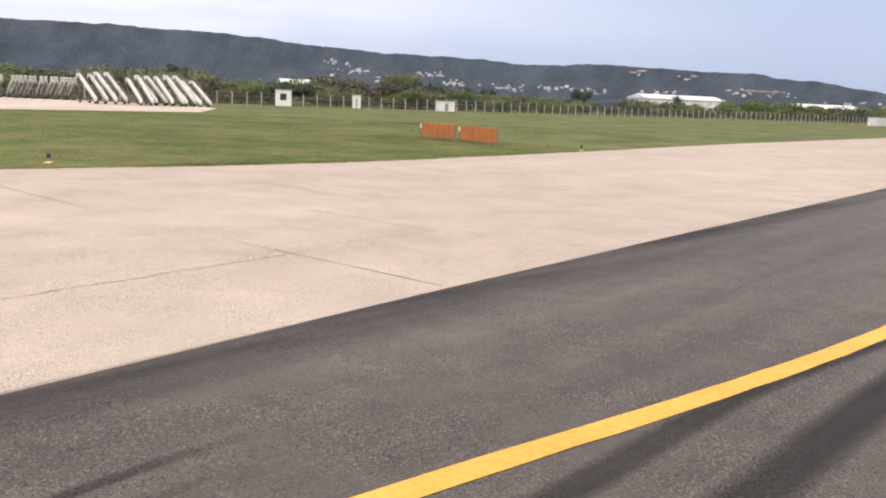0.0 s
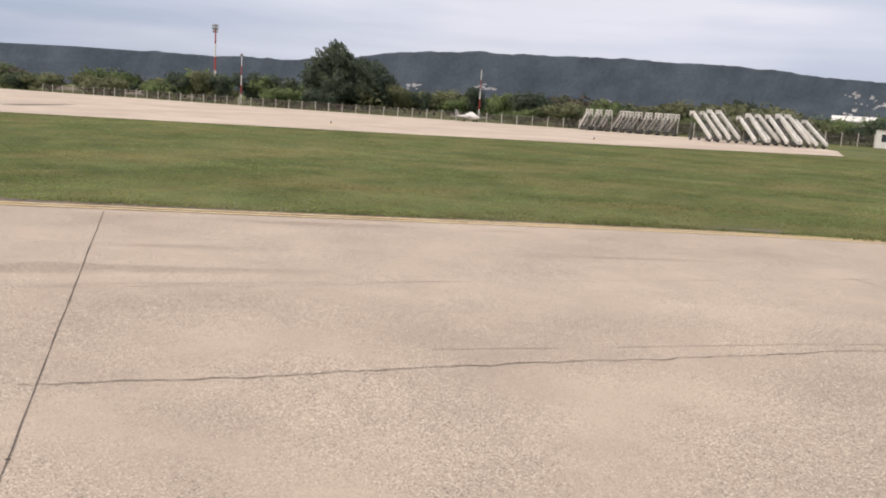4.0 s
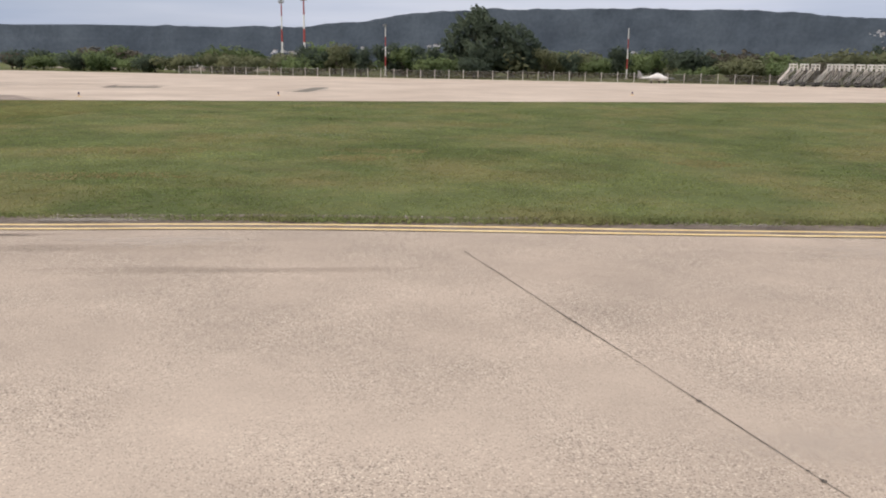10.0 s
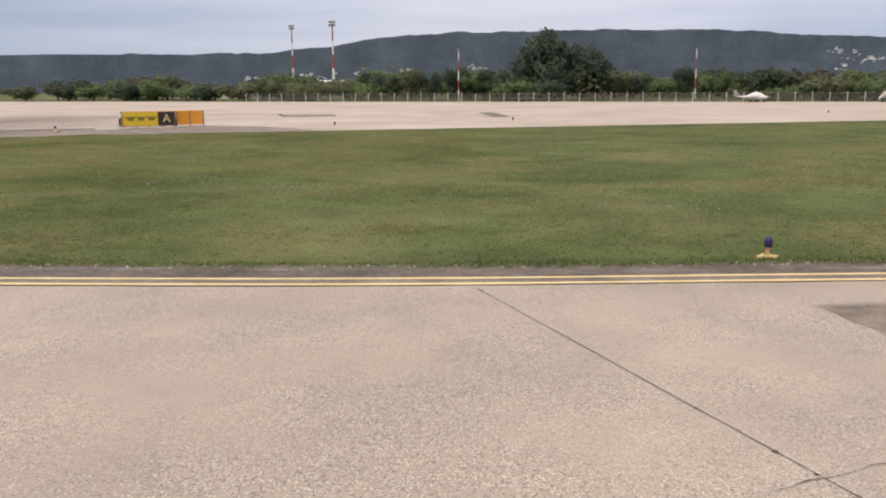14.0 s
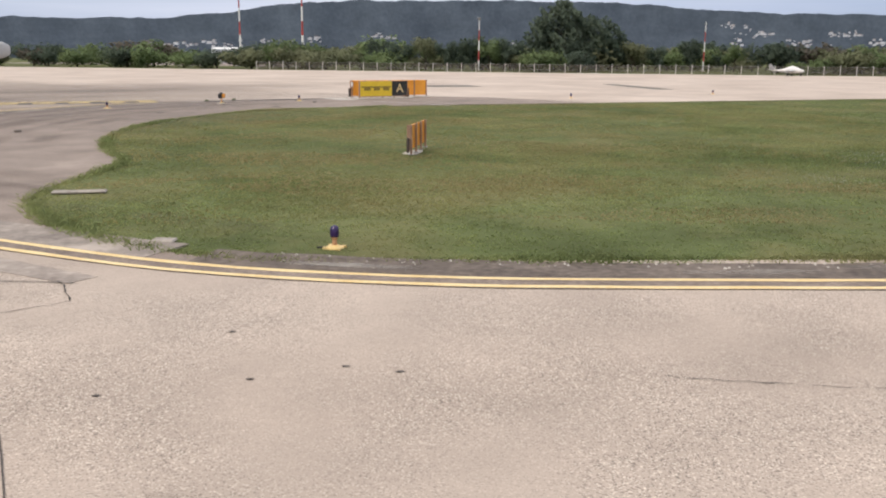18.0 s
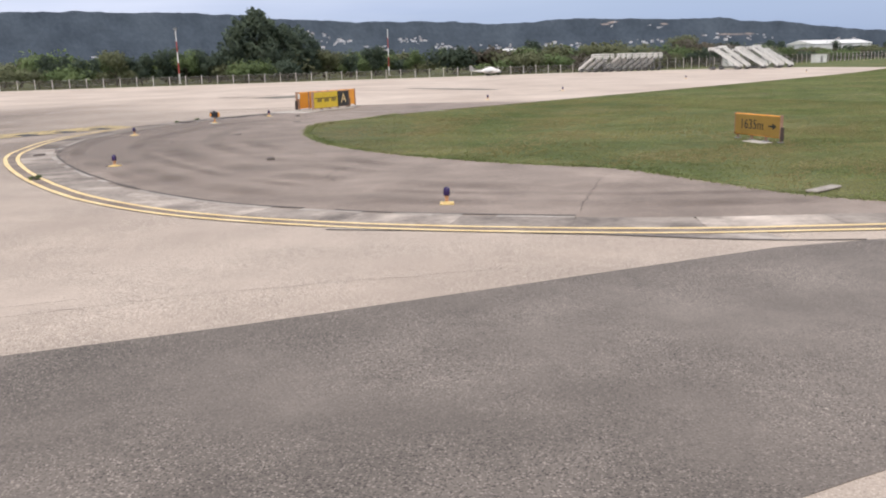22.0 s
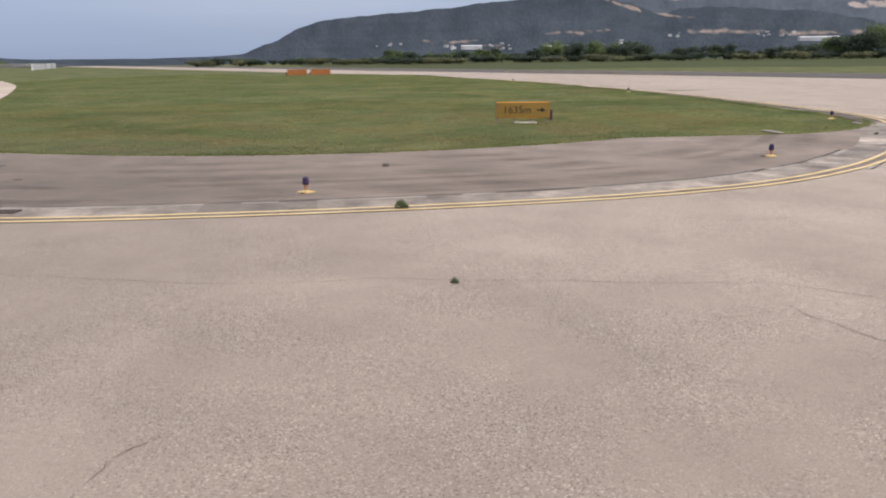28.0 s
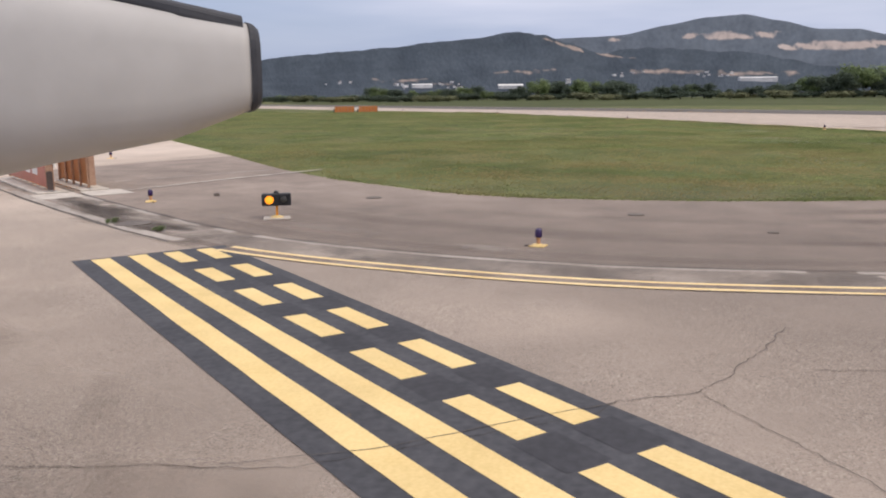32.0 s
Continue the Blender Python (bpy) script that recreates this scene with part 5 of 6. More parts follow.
fence = thing("perimeter_fence", pose(0, 0, 0), "chain-link airfield fence on pale concrete posts", "fence")
bm = bmesh.new()
box(bm, -0.055, -0.055, -0.1, 0.055, 0.055, 1.95, 0.015)
tube(bm, (0, 0, 1.93), (0, 0.2, 2.15), 0.045, 0.035, 6)
post = part("post", bm, M_POST, fence)
pmesh, first = post.data, True
run = [Vector(p) for p in FENCE]
for a, b in zip(run, run[1:]):
    if a.x < -175.1 or a.x > 200:
        continue
    n = int((b - a).length / 2.5)
    ang = math.degrees(math.atan2((b - a).y, (b - a).x))
    for k in range(n):
        p = a + (b - a) * (k / n)
        o = post if first else new("post", pmesh)
        first = False
        o.parent = fence
        o.matrix_local = pose(p.x, p.y, 0, 0, 0, ang)
        o.scale = (1, 1, 0.72 if p.x < -66 else 1.0)
    bm = bmesh.new()
    q = [bm.verts.new((*v, z)) for v, z in ((a, 0.02), (b, 0.02), (b, 1.36 if a.x < -66 else 1.9), (a, 1.36 if a.x < -66 else 1.9))]
    bm.faces.new(q)
    part("wire_mesh", bm, M_WIRE, fence, "grey wire mesh")
    for z in (0.5, 1.35):
        bm = bmesh.new()
        tube(bm, (*a, z), (*b, z), 0.012, n=4)
        part("wire", bm, M_STEEL, fence)

# ---- trees and bushes ----
def leaf_material(name, low, high):
    return material(name, low, high, 0.9, 1.2, 0.3, 0.35, spread=0.16, glow=0.4, spec=0.1)


# leaf tones are lifted and greyed to hold some distance haze
M_LEAF = [leaf_material("hazed_dark_leaves", (0.076, 0.104, 0.080), (0.142, 0.178, 0.122)), leaf_material("green_leaves", (0.15, 0.208, 0.096), (0.235, 0.29, 0.135)), leaf_material("olive_leaves", (0.168, 0.186, 0.106), (0.255, 0.264, 0.155)), leaf_material("brown_twigs", (0.142, 0.128, 0.10), (0.21, 0.188, 0.15))]
M_BARK = material("bark", (0.035, 0.026, 0.02), (0.08, 0.06, 0.045), 0.95, 8.0, 1.0, 0.5)


def up(me, normals):
    """Soft shading for a mesh of many leaves: the vertices take the normals of the whole clump."""
    q = normals / (np.linalg.norm(normals, axis=1)[:, None] + 1e-9)
    at = me.attributes.new("custom_normal", "FLOAT_VECTOR", "POINT")
    at.data.foreach_set("vector", q.astype(np.float32).ravel())


def crown_mesh(name, rng, lobes, count, leaf, mat, base=0.0):
    """Many small leaf sprays, thickest near the skin of several lobes (x, y, z, radius, flatness)."""
    w = np.array([l[3] ** 2 for l in lobes])
    pick = rng.choice(len(lobes), count, p=w / w.sum())
    L = np.array(lobes)[pick]
    d = rng.normal(size=(count, 3))
    d /= np.linalg.norm(d, axis=1)[:, None]
    rad = L[:, 3] * (0.55 + 0.5 * rng.random(count) ** 0.6) * (0.85 + 0.3 * np.sin(d[:, 0] * 7 + d[:, 2] * 5 + pick))
    c = L[:, :3] + d * rad[:, None] * np.stack([np.ones(count), np.ones(count), L[:, 4]], 1)
    c[:, 2] = np.maximum(c[:, 2], base + leaf * rng.random(count))
    u = rng.normal(size=(count, 3))
    u /= np.linalg.norm(u, axis=1)[:, None]
    v = np.cross(u, rng.normal(size=(count, 3)))
    v /= np.linalg.norm(v, axis=1)[:, None] + 1e-9
    soft = d * np.array((1, 1, 0.9)) + np.array((0, 0, 0.35)) + rng.normal(size=(count, 3)) * 0.22
    v *= np.where((np.cross(u, v) * soft).sum(1) < 0, -1.0, 1.0)[:, None]
    s = leaf * (0.5 + rng.random(count))[:, None]
    q = np.stack([c - u * s, c - v * s * 0.55, c + u * s, c + v * s * 0.55], 1).reshape(-1, 3)
    me = bpy.data.meshes.new(name)
    me.vertices.add(count * 4)
    me.vertices.foreach_set("co", q.astype(np.float32).ravel())
    me.loops.add(count * 4)
    me.loops.foreach_set("vertex_index", np.arange(count * 4, dtype=np.int32))
    me.polygons.add(count)
    me.polygons.foreach_set("loop_start", np.arange(0, count * 4, 4, dtype=np.int32))
    me.update(calc_edges=True)
    up(me, np.repeat(soft, 4, 0))
    me.materials.append(mat)
    return me


def trunk_mesh(height, spread, r, seed, limbs=5):
    rnd = random.Random(seed)
    bm = bmesh.new()
    p = Vector((0, 0, -0.2))
    for k in range(4):
        q = Vector((rnd.uniform(-0.1, 0.1) * k, rnd.uniform(-0.1, 0.1) * k, height * (k + 1) / 4))
        tube(bm, p, q, r * (1 - k * 0.2), r * (0.8 - k * 0.2), 8)
        p = q
    for k in range(limbs):
        a = 2 * math.pi * k / limbs + rnd.uniform(-0.4, 0.4)
        z = height * rnd.uniform(0.4, 0.95)
        e = Vector((math.cos(a) * spread * rnd.uniform(0.5, 0.9), math.sin(a) * spread * rnd.uniform(0.5, 0.9), z + spread * rnd.uniform(0.4, 0.9)))
        m = (Vector((0, 0, z)) + e) / 2 + Vector((0, 0, 0.2 * spread))
        tube(bm, (0, 0, z), m, r * 0.4, r * 0.25, 6)
        tube(bm, m, e, r * 0.25, r * 0.08, 6)
    me = bpy.data.meshes.new("trunk")
    bm.to_mesh(me)
    bm.free()
    me.materials.append(M_BARK)
    return me


def plant(name, label, category, crown, trunk, m, size, group):
    root = thing(name, m, label, category, group)
    root.scale = size
    for nm, me in (("trunk", trunk), ("crown", crown)):
        o = new(nm, me)
        o.parent = root
    return root


RNG = np.random.default_rng(7)
kinds = []
for i, mat in enumerate((0, 1, 2, 3, 1, 0)):
    lobes = [(RNG.uniform(-0.55, 0.55), RNG.uniform(-0.55, 0.55), RNG.uniform(0.3, 0.62), RNG.uniform(0.28, 0.42), RNG.uniform(0.7, 1.0)) for _ in range(7)]
    kinds.append((crown_mesh("bush_crown", RNG, lobes, 2200, 0.05, M_LEAF[mat]), trunk_mesh(0.4, 0.5, 0.04, i, 4)))
trees = []
for i, mat in enumerate((0, 0, 1, 2)):
    lobes = [(RNG.uniform(-0.28, 0.28), RNG.uniform(-0.28, 0.28), RNG.uniform(0.35, 0.8), RNG.uniform(0.15, 0.26), RNG.uniform(0.8, 1.1)) for _ in range(9)]
    trees.append((crown_mesh("tree_crown", RNG, lobes, 2600, 0.028, M_LEAF[mat], 0.12), trunk_mesh(0.42, 0.25, 0.025, i + 9, 5)))

# the great tree behind the fence
lobes = [(-1.0, 0, 11.0, 2.3, 1.0), (-3.2, 0.4, 9.2, 2.8, 0.95), (-5.0, 0, 6.6, 2.9, 0.95), (-5.3, 0.4, 3.5, 2.8, 0.9), (0.8, -0.6, 9.4, 3.0, 1.0), (3.0, 0.5, 8.0, 3.3, 0.9), (5.8, 0, 7.6, 3.1, 0.9), (8.0, -0.4, 6.0, 3.1, 0.9), (9.8, 0, 3.8, 2.8, 0.85), (0, -1, 4.2, 4.6, 0.85), (4.6, 0.5, 3.8, 4.4, 0.8), (-0.9, 0, 12.5, 1.1, 1.0)]
root = thing("great_tree", pose(-125.6, 138.0, 0, 0, 0, 22), "large dark evergreen tree standing behind the fence", "tree")
for nm, me in (("trunk", trunk_mesh(6.0, 5.0, 0.45, 77, 8)), ("crown", crown_mesh("great_crown", RNG, lobes, 22000, 0.27, M_LEAF[0], 0.3))):
    o = new(nm, me)
    o.parent = root


def fence_at(s):
    """A place s metres along the fence from its western bend, and the way beyond it."""
    for a, b in zip(run[1:], run[2:]):
        d = (b - a).length
        if s <= d:
            t = (b - a) / d
            return a + t * s, Vector((-t.y, t.x))
        s -= d
    return run[-1], Vector((-0.6, 0.8))


rnd = random.Random(21)
s = -60.0
BUSH = ("tangled {} scrub bush growing behind the fence", "bush")
TINT = ("dark green", "fresh green", "olive", "brown twiggy", "fresh green", "dark green")
while s < 520:
    p, nrm = fence_at(max(s, 0.0))
    if s < 0:
        p = p + Vector((-0.97, -0.2)) * -s
    for row in range(2):
        back = rnd.uniform(5, 12) + row * rnd.uniform(12, 26)
        if -118 < p.x < -82:
            back += 31
        elif -152 < p.x < -126:
            back += 12
        k = rnd.choice((0, 1, 1, 2, 2, 2, 3, 4))
        h = rnd.uniform(2.8, 4.6) + row * rnd.uniform(0.8, 2.6)
        if -118 < p.x < -82:
            h *= 1.2
        if 225 < s < 330:
            h *= 0.75
        w = h * rnd.uniform(1.1, 1.7)
        q = p + nrm * back + Vector((rnd.uniform(-2, 2), 0))
        plant("bush", BUSH[0].format(TINT[k]), BUSH[1], *kinds[k], pose(q.x, q.y, -0.05, 0, 0, rnd.uniform(0, 360)), (w, w, h), "bushes behind the fence")
    s += rnd.uniform(4.2, 6.5)
for s, back, h, k in ((18, 18, 6.4, 0), (26, 22, 6.0, 2), (33, 30, 5.6, 1), (45, 20, 5.5, 0), (52, 26, 7.4, 3), (58, 16, 6.6, 0), (64, 24, 7.2, 1), (80, 34, 7.0, 0), (88, 30, 5.6, 2), (100, 40, 6.0, 2), (150, 36, 5.6, 2), (156, 60, 8.5, 0), (214, 46, 9.0, 3), (222, 52, 9.5, 3), (250, 60, 6.5, 0), (268, 70, 6.2, 1), (300, 60, 8.0, 0), (306, 66, 7.4, 0), (352, 60, 7.5, 0), (415, 60, 6.5, 1), (438, 66, 7.0, 0)):
    p, nrm = fence_at(s)
    q = p + nrm * back
    plant("tree", "{} broadleaf tree behind the airfield fence".format(("dark green", "dark green", "mid green", "olive")[k]), "tree", *trees[k], pose(q.x, q.y, -0.05, 0, 0, s * 37 % 360), (h * 0.95, h * 0.95, h), "trees behind the fence")
for k, (x, y, h) in enumerate(((-153, 121, 5.6), (-149, 124, 6.8), (-145, 125, 6.0), (-141, 128, 7.2), (-138, 129, 6.2), (-134.5, 131, 6.8), (-157, 124, 5.2), (-113, 141, 6.2), (-109, 143, 5.4))):
    i = (0, 3, 0, 0, 2, 0)[k % 6]
    plant("tree", "{} broadleaf tree behind the airfield fence".format(("dark green", "dark green", "mid green", "olive")[i]), "tree", *trees[i], pose(x, y, -0.05, 0, 0, k * 67 % 360), (h * 0.95, h * 0.95, h), "trees behind the fence")
# the tree line beyond the strip
a = -34.0
while a < 34:
    r = rnd.uniform(335, 400)
    tall = 5.0 + 2.5 * noise.noise(Vector((a * 0.35, 0, 0)))
    if -12 < a < -4:
        tall += 8.5 * (1 - abs(a + 8) / 4)
    if 5 < a < 13:
        tall += 2.2
    if a > 22:
        tall *= 0.55
    k = rnd.choice((0, 0, 0, 1, 2))
    h = max(2.5, tall * rnd.uniform(0.8, 1.2))
    w = h * rnd.uniform(1.3, 2.0)
    plant("tree", "{} tree in the line beyond the runway".format(("dark green", "dark green", "mid green")[k]), "tree", *trees[k], pose(-129 + r * math.cos(radians(a)), r * math.sin(radians(a)), -0.05, 0, 0, a * 53 % 360), (w, w, h), "trees beyond the runway")
    if rnd.random() < 0.9:
        h2 = rnd.uniform(2.2, 3.6)
        k = rnd.choice((0, 2, 5))
        r2 = r - rnd.uniform(8, 20)
        plant("bush", "low {} bush beyond the runway".format(TINT[k]), "bush", *kinds[k], pose(-129 + r2 * math.cos(radians(a)), r2 * math.sin(radians(a)), -0.05, 0, 0, a * 31 % 360), (h2 * 2.4, h2 * 2.4, h2), "bushes beyond the runway")
    a += rnd.uniform(0.45, 0.8)

# weeds at the joints
for x, y, sz in ((-112.07, -10.15, 0.2), (-116.85, -12.95, 0.085), (-112.9, 14.3, 0.18), (-94.35, -19.75, 0.1), (-113.6, 12.6, 0.16)):
    plant("weed", "small green weed clump in a pavement joint", "weed", *kinds[1], pose(x, y, 0.0, 0, 0, x * 77 % 360), (sz, sz, sz * 0.75), "weeds")

# ---- houses ----
M_WALL = material("rendered_house_wall", (0.44, 0.44, 0.45), (0.72, 0.72, 0.72), 0.9, 0.4, 0.1, 0.5, spread=0.22)
M_TILE = material("clay_roof_tiles", (0.20, 0.17, 0.16), (0.31, 0.26, 0.24), 0.9, 0.8, 0.2, 0.5, spread=0.3)
M_PANE = material("dark_window", (0.03, 0.035, 0.04), (0.07, 0.075, 0.085), 0.2)
models = []
for i, (w, d, h, pitch) in enumerate(((11, 9, 6.5, 2.2), (14, 10, 9.5, 2.4), (9, 8, 5.5, 2.0), (17, 11, 8, 0.6))):
    root = thing("house", pose(0, 0, -300), "pale rendered house with a clay roof on the hillside", "house", "hillside houses")
    bm = bmesh.new()
    box(bm, -w / 2, -d / 2, -4, w / 2, d / 2, h)
    part("wall", bm, M_WALL, root)
    bm = bmesh.new()
    e = 0.5
    v = [bm.verts.new(p) for p in ((-w / 2 - e, -d / 2 - e, h), (w / 2 + e, -d / 2 - e, h), (w / 2 + e, d / 2 + e, h), (-w / 2 - e, d / 2 + e, h), (-w / 2 + 1.5, 0, h + pitch), (w / 2 - 1.5, 0, h + pitch))]
    for f in ((3, 2, 1, 0), (0, 1, 5, 4), (1, 2, 5), (2, 3, 4, 5), (3, 0, 4)):
        bm.faces.new([v[j] for j in f])
    part("roof", bm, M_TILE, root, "clay tile roof")
    for sx in (-0.28, 0.28):
        for z in (1.2, 3.6):
            bm = bmesh.new()
            box(bm, sx * w - 0.8, -d / 2 - 0.06, z, sx * w + 0.8, -d / 2 + 0.1, z + 1.6)
            part("window", bm, M_PANE, root, "dark window")
    models.append(root)
TOWNS = ((95.0, 2.0, 11, 1.0), (93.8, 1.5, 13, 0.9), (91.3, 0.95, 10, 1.4), (88.7, 1.5, 16, 1.1), (86.9, 1.0, 9, 0.9), (83, 0.85, 11, 1.4), (79.6, 0.9, 14, 1.7), (77.2, 0.8, 8, 1.0), (73.6, 0.95, 6, 1.0), (75.8, 2.1, 2, 0.3), (72.7, 1.95, 2, 0.5),
         (69.5, 1.15, 6, 1.2), (67, 1.1, 5, 1.0), (62, 0.7, 4, 1.5), (131.3, 0.6, 11, 1.4), (128.5, 0.75, 11, 1.4), (124.6, 0.8, 10, 1.3), (122.3, 1.05, 7, 0.6), (117.4, 1.2, 9, 0.7), (109, 0.7, 3, 1.0), (95.3, 1.0, 4, 0.8), (20.4, 0.75, 4, 0.6), (17, 0.65, 6, 0.8), (13.4, 0.55, 3, 0.7), (9.3, 0.9, 3, 0.3), (0, 1.15, 7, 1.4), (5, 1.3, 4, 1.2), (25, 0.8, 3, 1.2))
rnd = random.Random(5)
used = set()
for az, el, n, sp in TOWNS:
    for k in range(int(n * 1.5)):
        a, e = az + rnd.gauss(0, sp * 0.5), el + rnd.gauss(0, 0.11)
        r = 600.0
        while r < 2300:
            x, y = CENTRE.x + r * math.cos(radians(a)), CENTRE.y + r * math.sin(radians(a))
            if math.degrees(math.atan2(terrain(x, y) - 2.75, r)) > e - 0.15:
                break
            r += 20
        i = rnd.choice((0, 0, 1, 2, 2, 3))
        m = pose(x, y, terrain(x, y) - 0.3, 0, 0, a + 90 + rnd.uniform(-50, 50))
        sc = (0.28 if r < 900 else 0.38) * rnd.uniform(0.6, 1.3)
        if i in used:
            o = copy_thing(models[i], m)
        else:
            o = models[i]
            o.matrix_world = m
            used.add(i)
        o.scale = (sc, sc, sc)

# ---- boarding stairs parked on the apron ----
M_STAIRWHITE = material("white_stair_paint", (0.62, 0.60, 0.56), (0.78, 0.76, 0.72), 0.5, 4.0, 0.8, 0.4, spread=0.08)
M_TREAD = material("grey_stair_tread", (0.13, 0.13, 0.13), (0.22, 0.22, 0.21), 0.7, 10.0, 1.0, 0.4, metal=0.3)
M_TYRE = material("tyre_black", (0.015, 0.015, 0.015), (0.03, 0.03, 0.03), 0.8, 20.0, 2.0, 0.4)


def airstairs(height, run, half, bar, guard, label, m, group):
    """Mobile passenger stairs that climb along +x, the foot at the origin, between two broad stringers."""
    root = thing("boarding_stairs", m, label, "stairs", group)
    slope = (height - 0.4) / run
    for sy in (-half, half):
        bm = bmesh.new()
        v = [bm.verts.new((x, sy + dy, z)) for dy in (-bar / 2, bar / 2) for x, z in ((-0.1, 0.35), (run, height - 0.12), (run, height + 0.3), (-0.1, 0.78))]
        for f in ((3, 2, 1, 0), (4, 5, 6, 7), (0, 1, 5, 4), (1, 2, 6, 5), (2, 3, 7, 6), (3, 0, 4, 7)):
            bm.faces.new([v[i] for i in f])
        part("stringer", bm, M_STAIRWHITE, root, "broad white stringer")
        bm = bmesh.new()
        tube(bm, (0.0, sy, 1.3), (run, sy, height + 0.95), 0.022, n=6)
        for k in range(4):
            x = run * (k + 0.3) / 4
            tube(bm, (x, sy, 0.7 + slope * x), (x, sy, 1.3 + (height - 0.35) * x / run), 0.018, n=5)
        part("handrail", bm, M_STEEL, root)
        bm = bmesh.new()
        for z in (guard * 0.5, guard):
            box(bm, run, sy - 0.04, height + z - 0.09, run + 1.2, sy + 0.04, height + z + 0.09, 0.01)
        for x in (run + 0.08, run + 1.12):
            box(bm, x - 0.08, sy - 0.05, height - 0.1, x + 0.08, sy + 0.05, height + guard + 0.08, 0.01)
        part("platform_guard", bm, M_STAIRWHITE, root, "white guard frame")
    bm = bmesh.new()
    box(bm, 0, -half + bar / 2, 0, 0.26, half - bar / 2, 0.03)
    tread = part("tread", bm, M_TREAD, root)
    n = int(height / 0.22)
    for k in range(n):
        o = tread if k == 0 else new("tread", tread.data)
        o.parent = root
        o.location = (0.05 + (run - 0.2) * k / n, 0, 0.45 + (height - 0.5) * k / n)
    bm = bmesh.new()
    box(bm, run, -half, height - 0.12, run + 1.2, half, height, 0.01)
    part("platform", bm, M_TREAD, root)
    for sy in (-half + 0.1, half - 0.1):
        bm = bmesh.new()
        box(bm, -0.3, sy - 0.05, 0.32, run + 1.2, sy + 0.05, 0.46, 0.02)
        part("chassis_beam", bm, M_TREAD, root)
        bm = bmesh.new()
        tube(bm, (run + 0.9, sy, 0.45), (run + 0.9, sy, height - 0.1), 0.05, n=8)
        tube(bm, (run - 1.0, sy, 0.45), (run + 0.9, sy, height * 0.7), 0.04, n=8)
        part("support_leg", bm, M_TREAD, root)
        for x in (0.3, run + 0.6):
            bm = bmesh.new()
            lathe(bm, ((0.16, -0.09), (0.29, -0.08), (0.31, 0), (0.29, 0.08), (0.16, 0.09)), 16)
            bmesh.ops.transform(bm, matrix=pose(x, sy, 0.31, 90, 0, 0), verts=bm.verts[:])
            w = part("wheel", bm, M_TYRE, root, smooth=False)
            bm = bmesh.new()
            lathe(bm, ((0.15, -0.1), (0.15, 0.1), (0.05, 0.11)), 12)
            bmesh.ops.transform(bm, matrix=pose(x, sy, 0.31, 90, 0, 0), verts=bm.verts[:])
            part("rim", bm, M_STEEL, w)
    return root


low = airstairs(2.3, 2.7, 0.28, 0.15, 0.8, "white mobile boarding stairs parked on the apron", pose(-66.8, 124.0, 0, 0, 0, -50), "low boarding stairs")
for k, d in enumerate((1.55, 2.9, 4.9, 6.1, 7.2, 8.8, 10.1, 11.3, 12.6)):
    copy_thing(low, pose(-66.8 + 0.981 * d, 124.0 + 0.193 * d, 0, 0, 0, -50 + (k * 7 % 5 - 2)))
tall = airstairs(3.2, 4.2, 0.72, 0.32, 0.45, "tall white mobile boarding stairs with broad stringers", pose(-42.9, 109.8, 0, 0, 0, 136), "tall boarding stairs")
for d, back, turn in ((1.9, 0.3, 3), (4.9, -0.6, -4), (6.9, 0.9, 2), (8.8, -0.2, -2), (10.6, 0.5, 3), (12.4, 0.1, 0)):
    o = copy_thing(tall, pose(-42.5 + 0.9 * d - 0.43 * back, 110.1 + 0.43 * d + 0.9 * back, 0, 0, 0, 136 + turn * 2))
    o.scale = (1 - 0.02 * turn, 1, 0.92 + 0.05 * (turn % 4))

# ---- light aircraft under a white cover ----
M_COVERCLOTH = material("white_canvas_cover", (0.72, 0.71, 0.69), (0.84, 0.83, 0.81), 0.7, 6.0, 1.2, 0.5, 0.01)
plane = thing("light_aircraft", pose(-84.2, 119.6, 0, 0, 0, -16), "small white light aircraft under a canvas cover", "aircraft")
bm = bmesh.new()
prof = ((-3.4, 0.08, 1.0), (-2.0, 0.15, 0.98), (-1.2, 0.26, 0.98), (-0.1, 0.6, 1.08), (0.5, 0.7, 1.15), (1.1, 0.6, 1.08), (2.0, 0.32, 0.95), (2.6, 0.18, 0.92))
rings = []
for x, r, z in prof:
    rings.append([bm.verts.new((x, r * 0.8 * math.cos(2 * math.pi * k / 14), z + r * math.sin(2 * math.pi * k / 14))) for k in range(14)])
for a, b in zip(rings, rings[1:]):
    for k in range(14):
        bm.faces.new((a[k], b[k], b[(k + 1) % 14], a[(k + 1) % 14]))
bm.faces.new(rings[0])
bm.faces.new(rings[-1][::-1])
bmesh.ops.recalc_face_normals(bm, faces=bm.faces[:])
part("fuselage", bm, M_COVERCLOTH, plane, "white covered fuselage", True)
bm = bmesh.new()
box(bm, -0.2, -4.6, 0.82, 1.2, 4.6, 0.95, 0.04)
part("wing", bm, M_STEEL, plane, "grey metal wing")
bm = bmesh.new()
box(bm, -3.6, -1.4, 1.05, -2.9, 1.4, 1.12, 0.02)
part("tailplane", bm, M_STEEL, plane)
bm = bmesh.new()
v = [bm.verts.new((x, y, z)) for y in (-0.05, 0.05) for x, z in ((-3.7, 1.0), (-2.6, 1.1), (-3.3, 2.1), (-3.8, 2.1))]
for f in ((0, 1, 2, 3), (7, 6, 5, 4), (0, 4, 5, 1), (1, 5, 6, 2), (2, 6, 7, 3), (3, 7, 4, 0)):
    bm.faces.new([v[i] for i in f])
part("fin", bm, M_STEEL, plane)
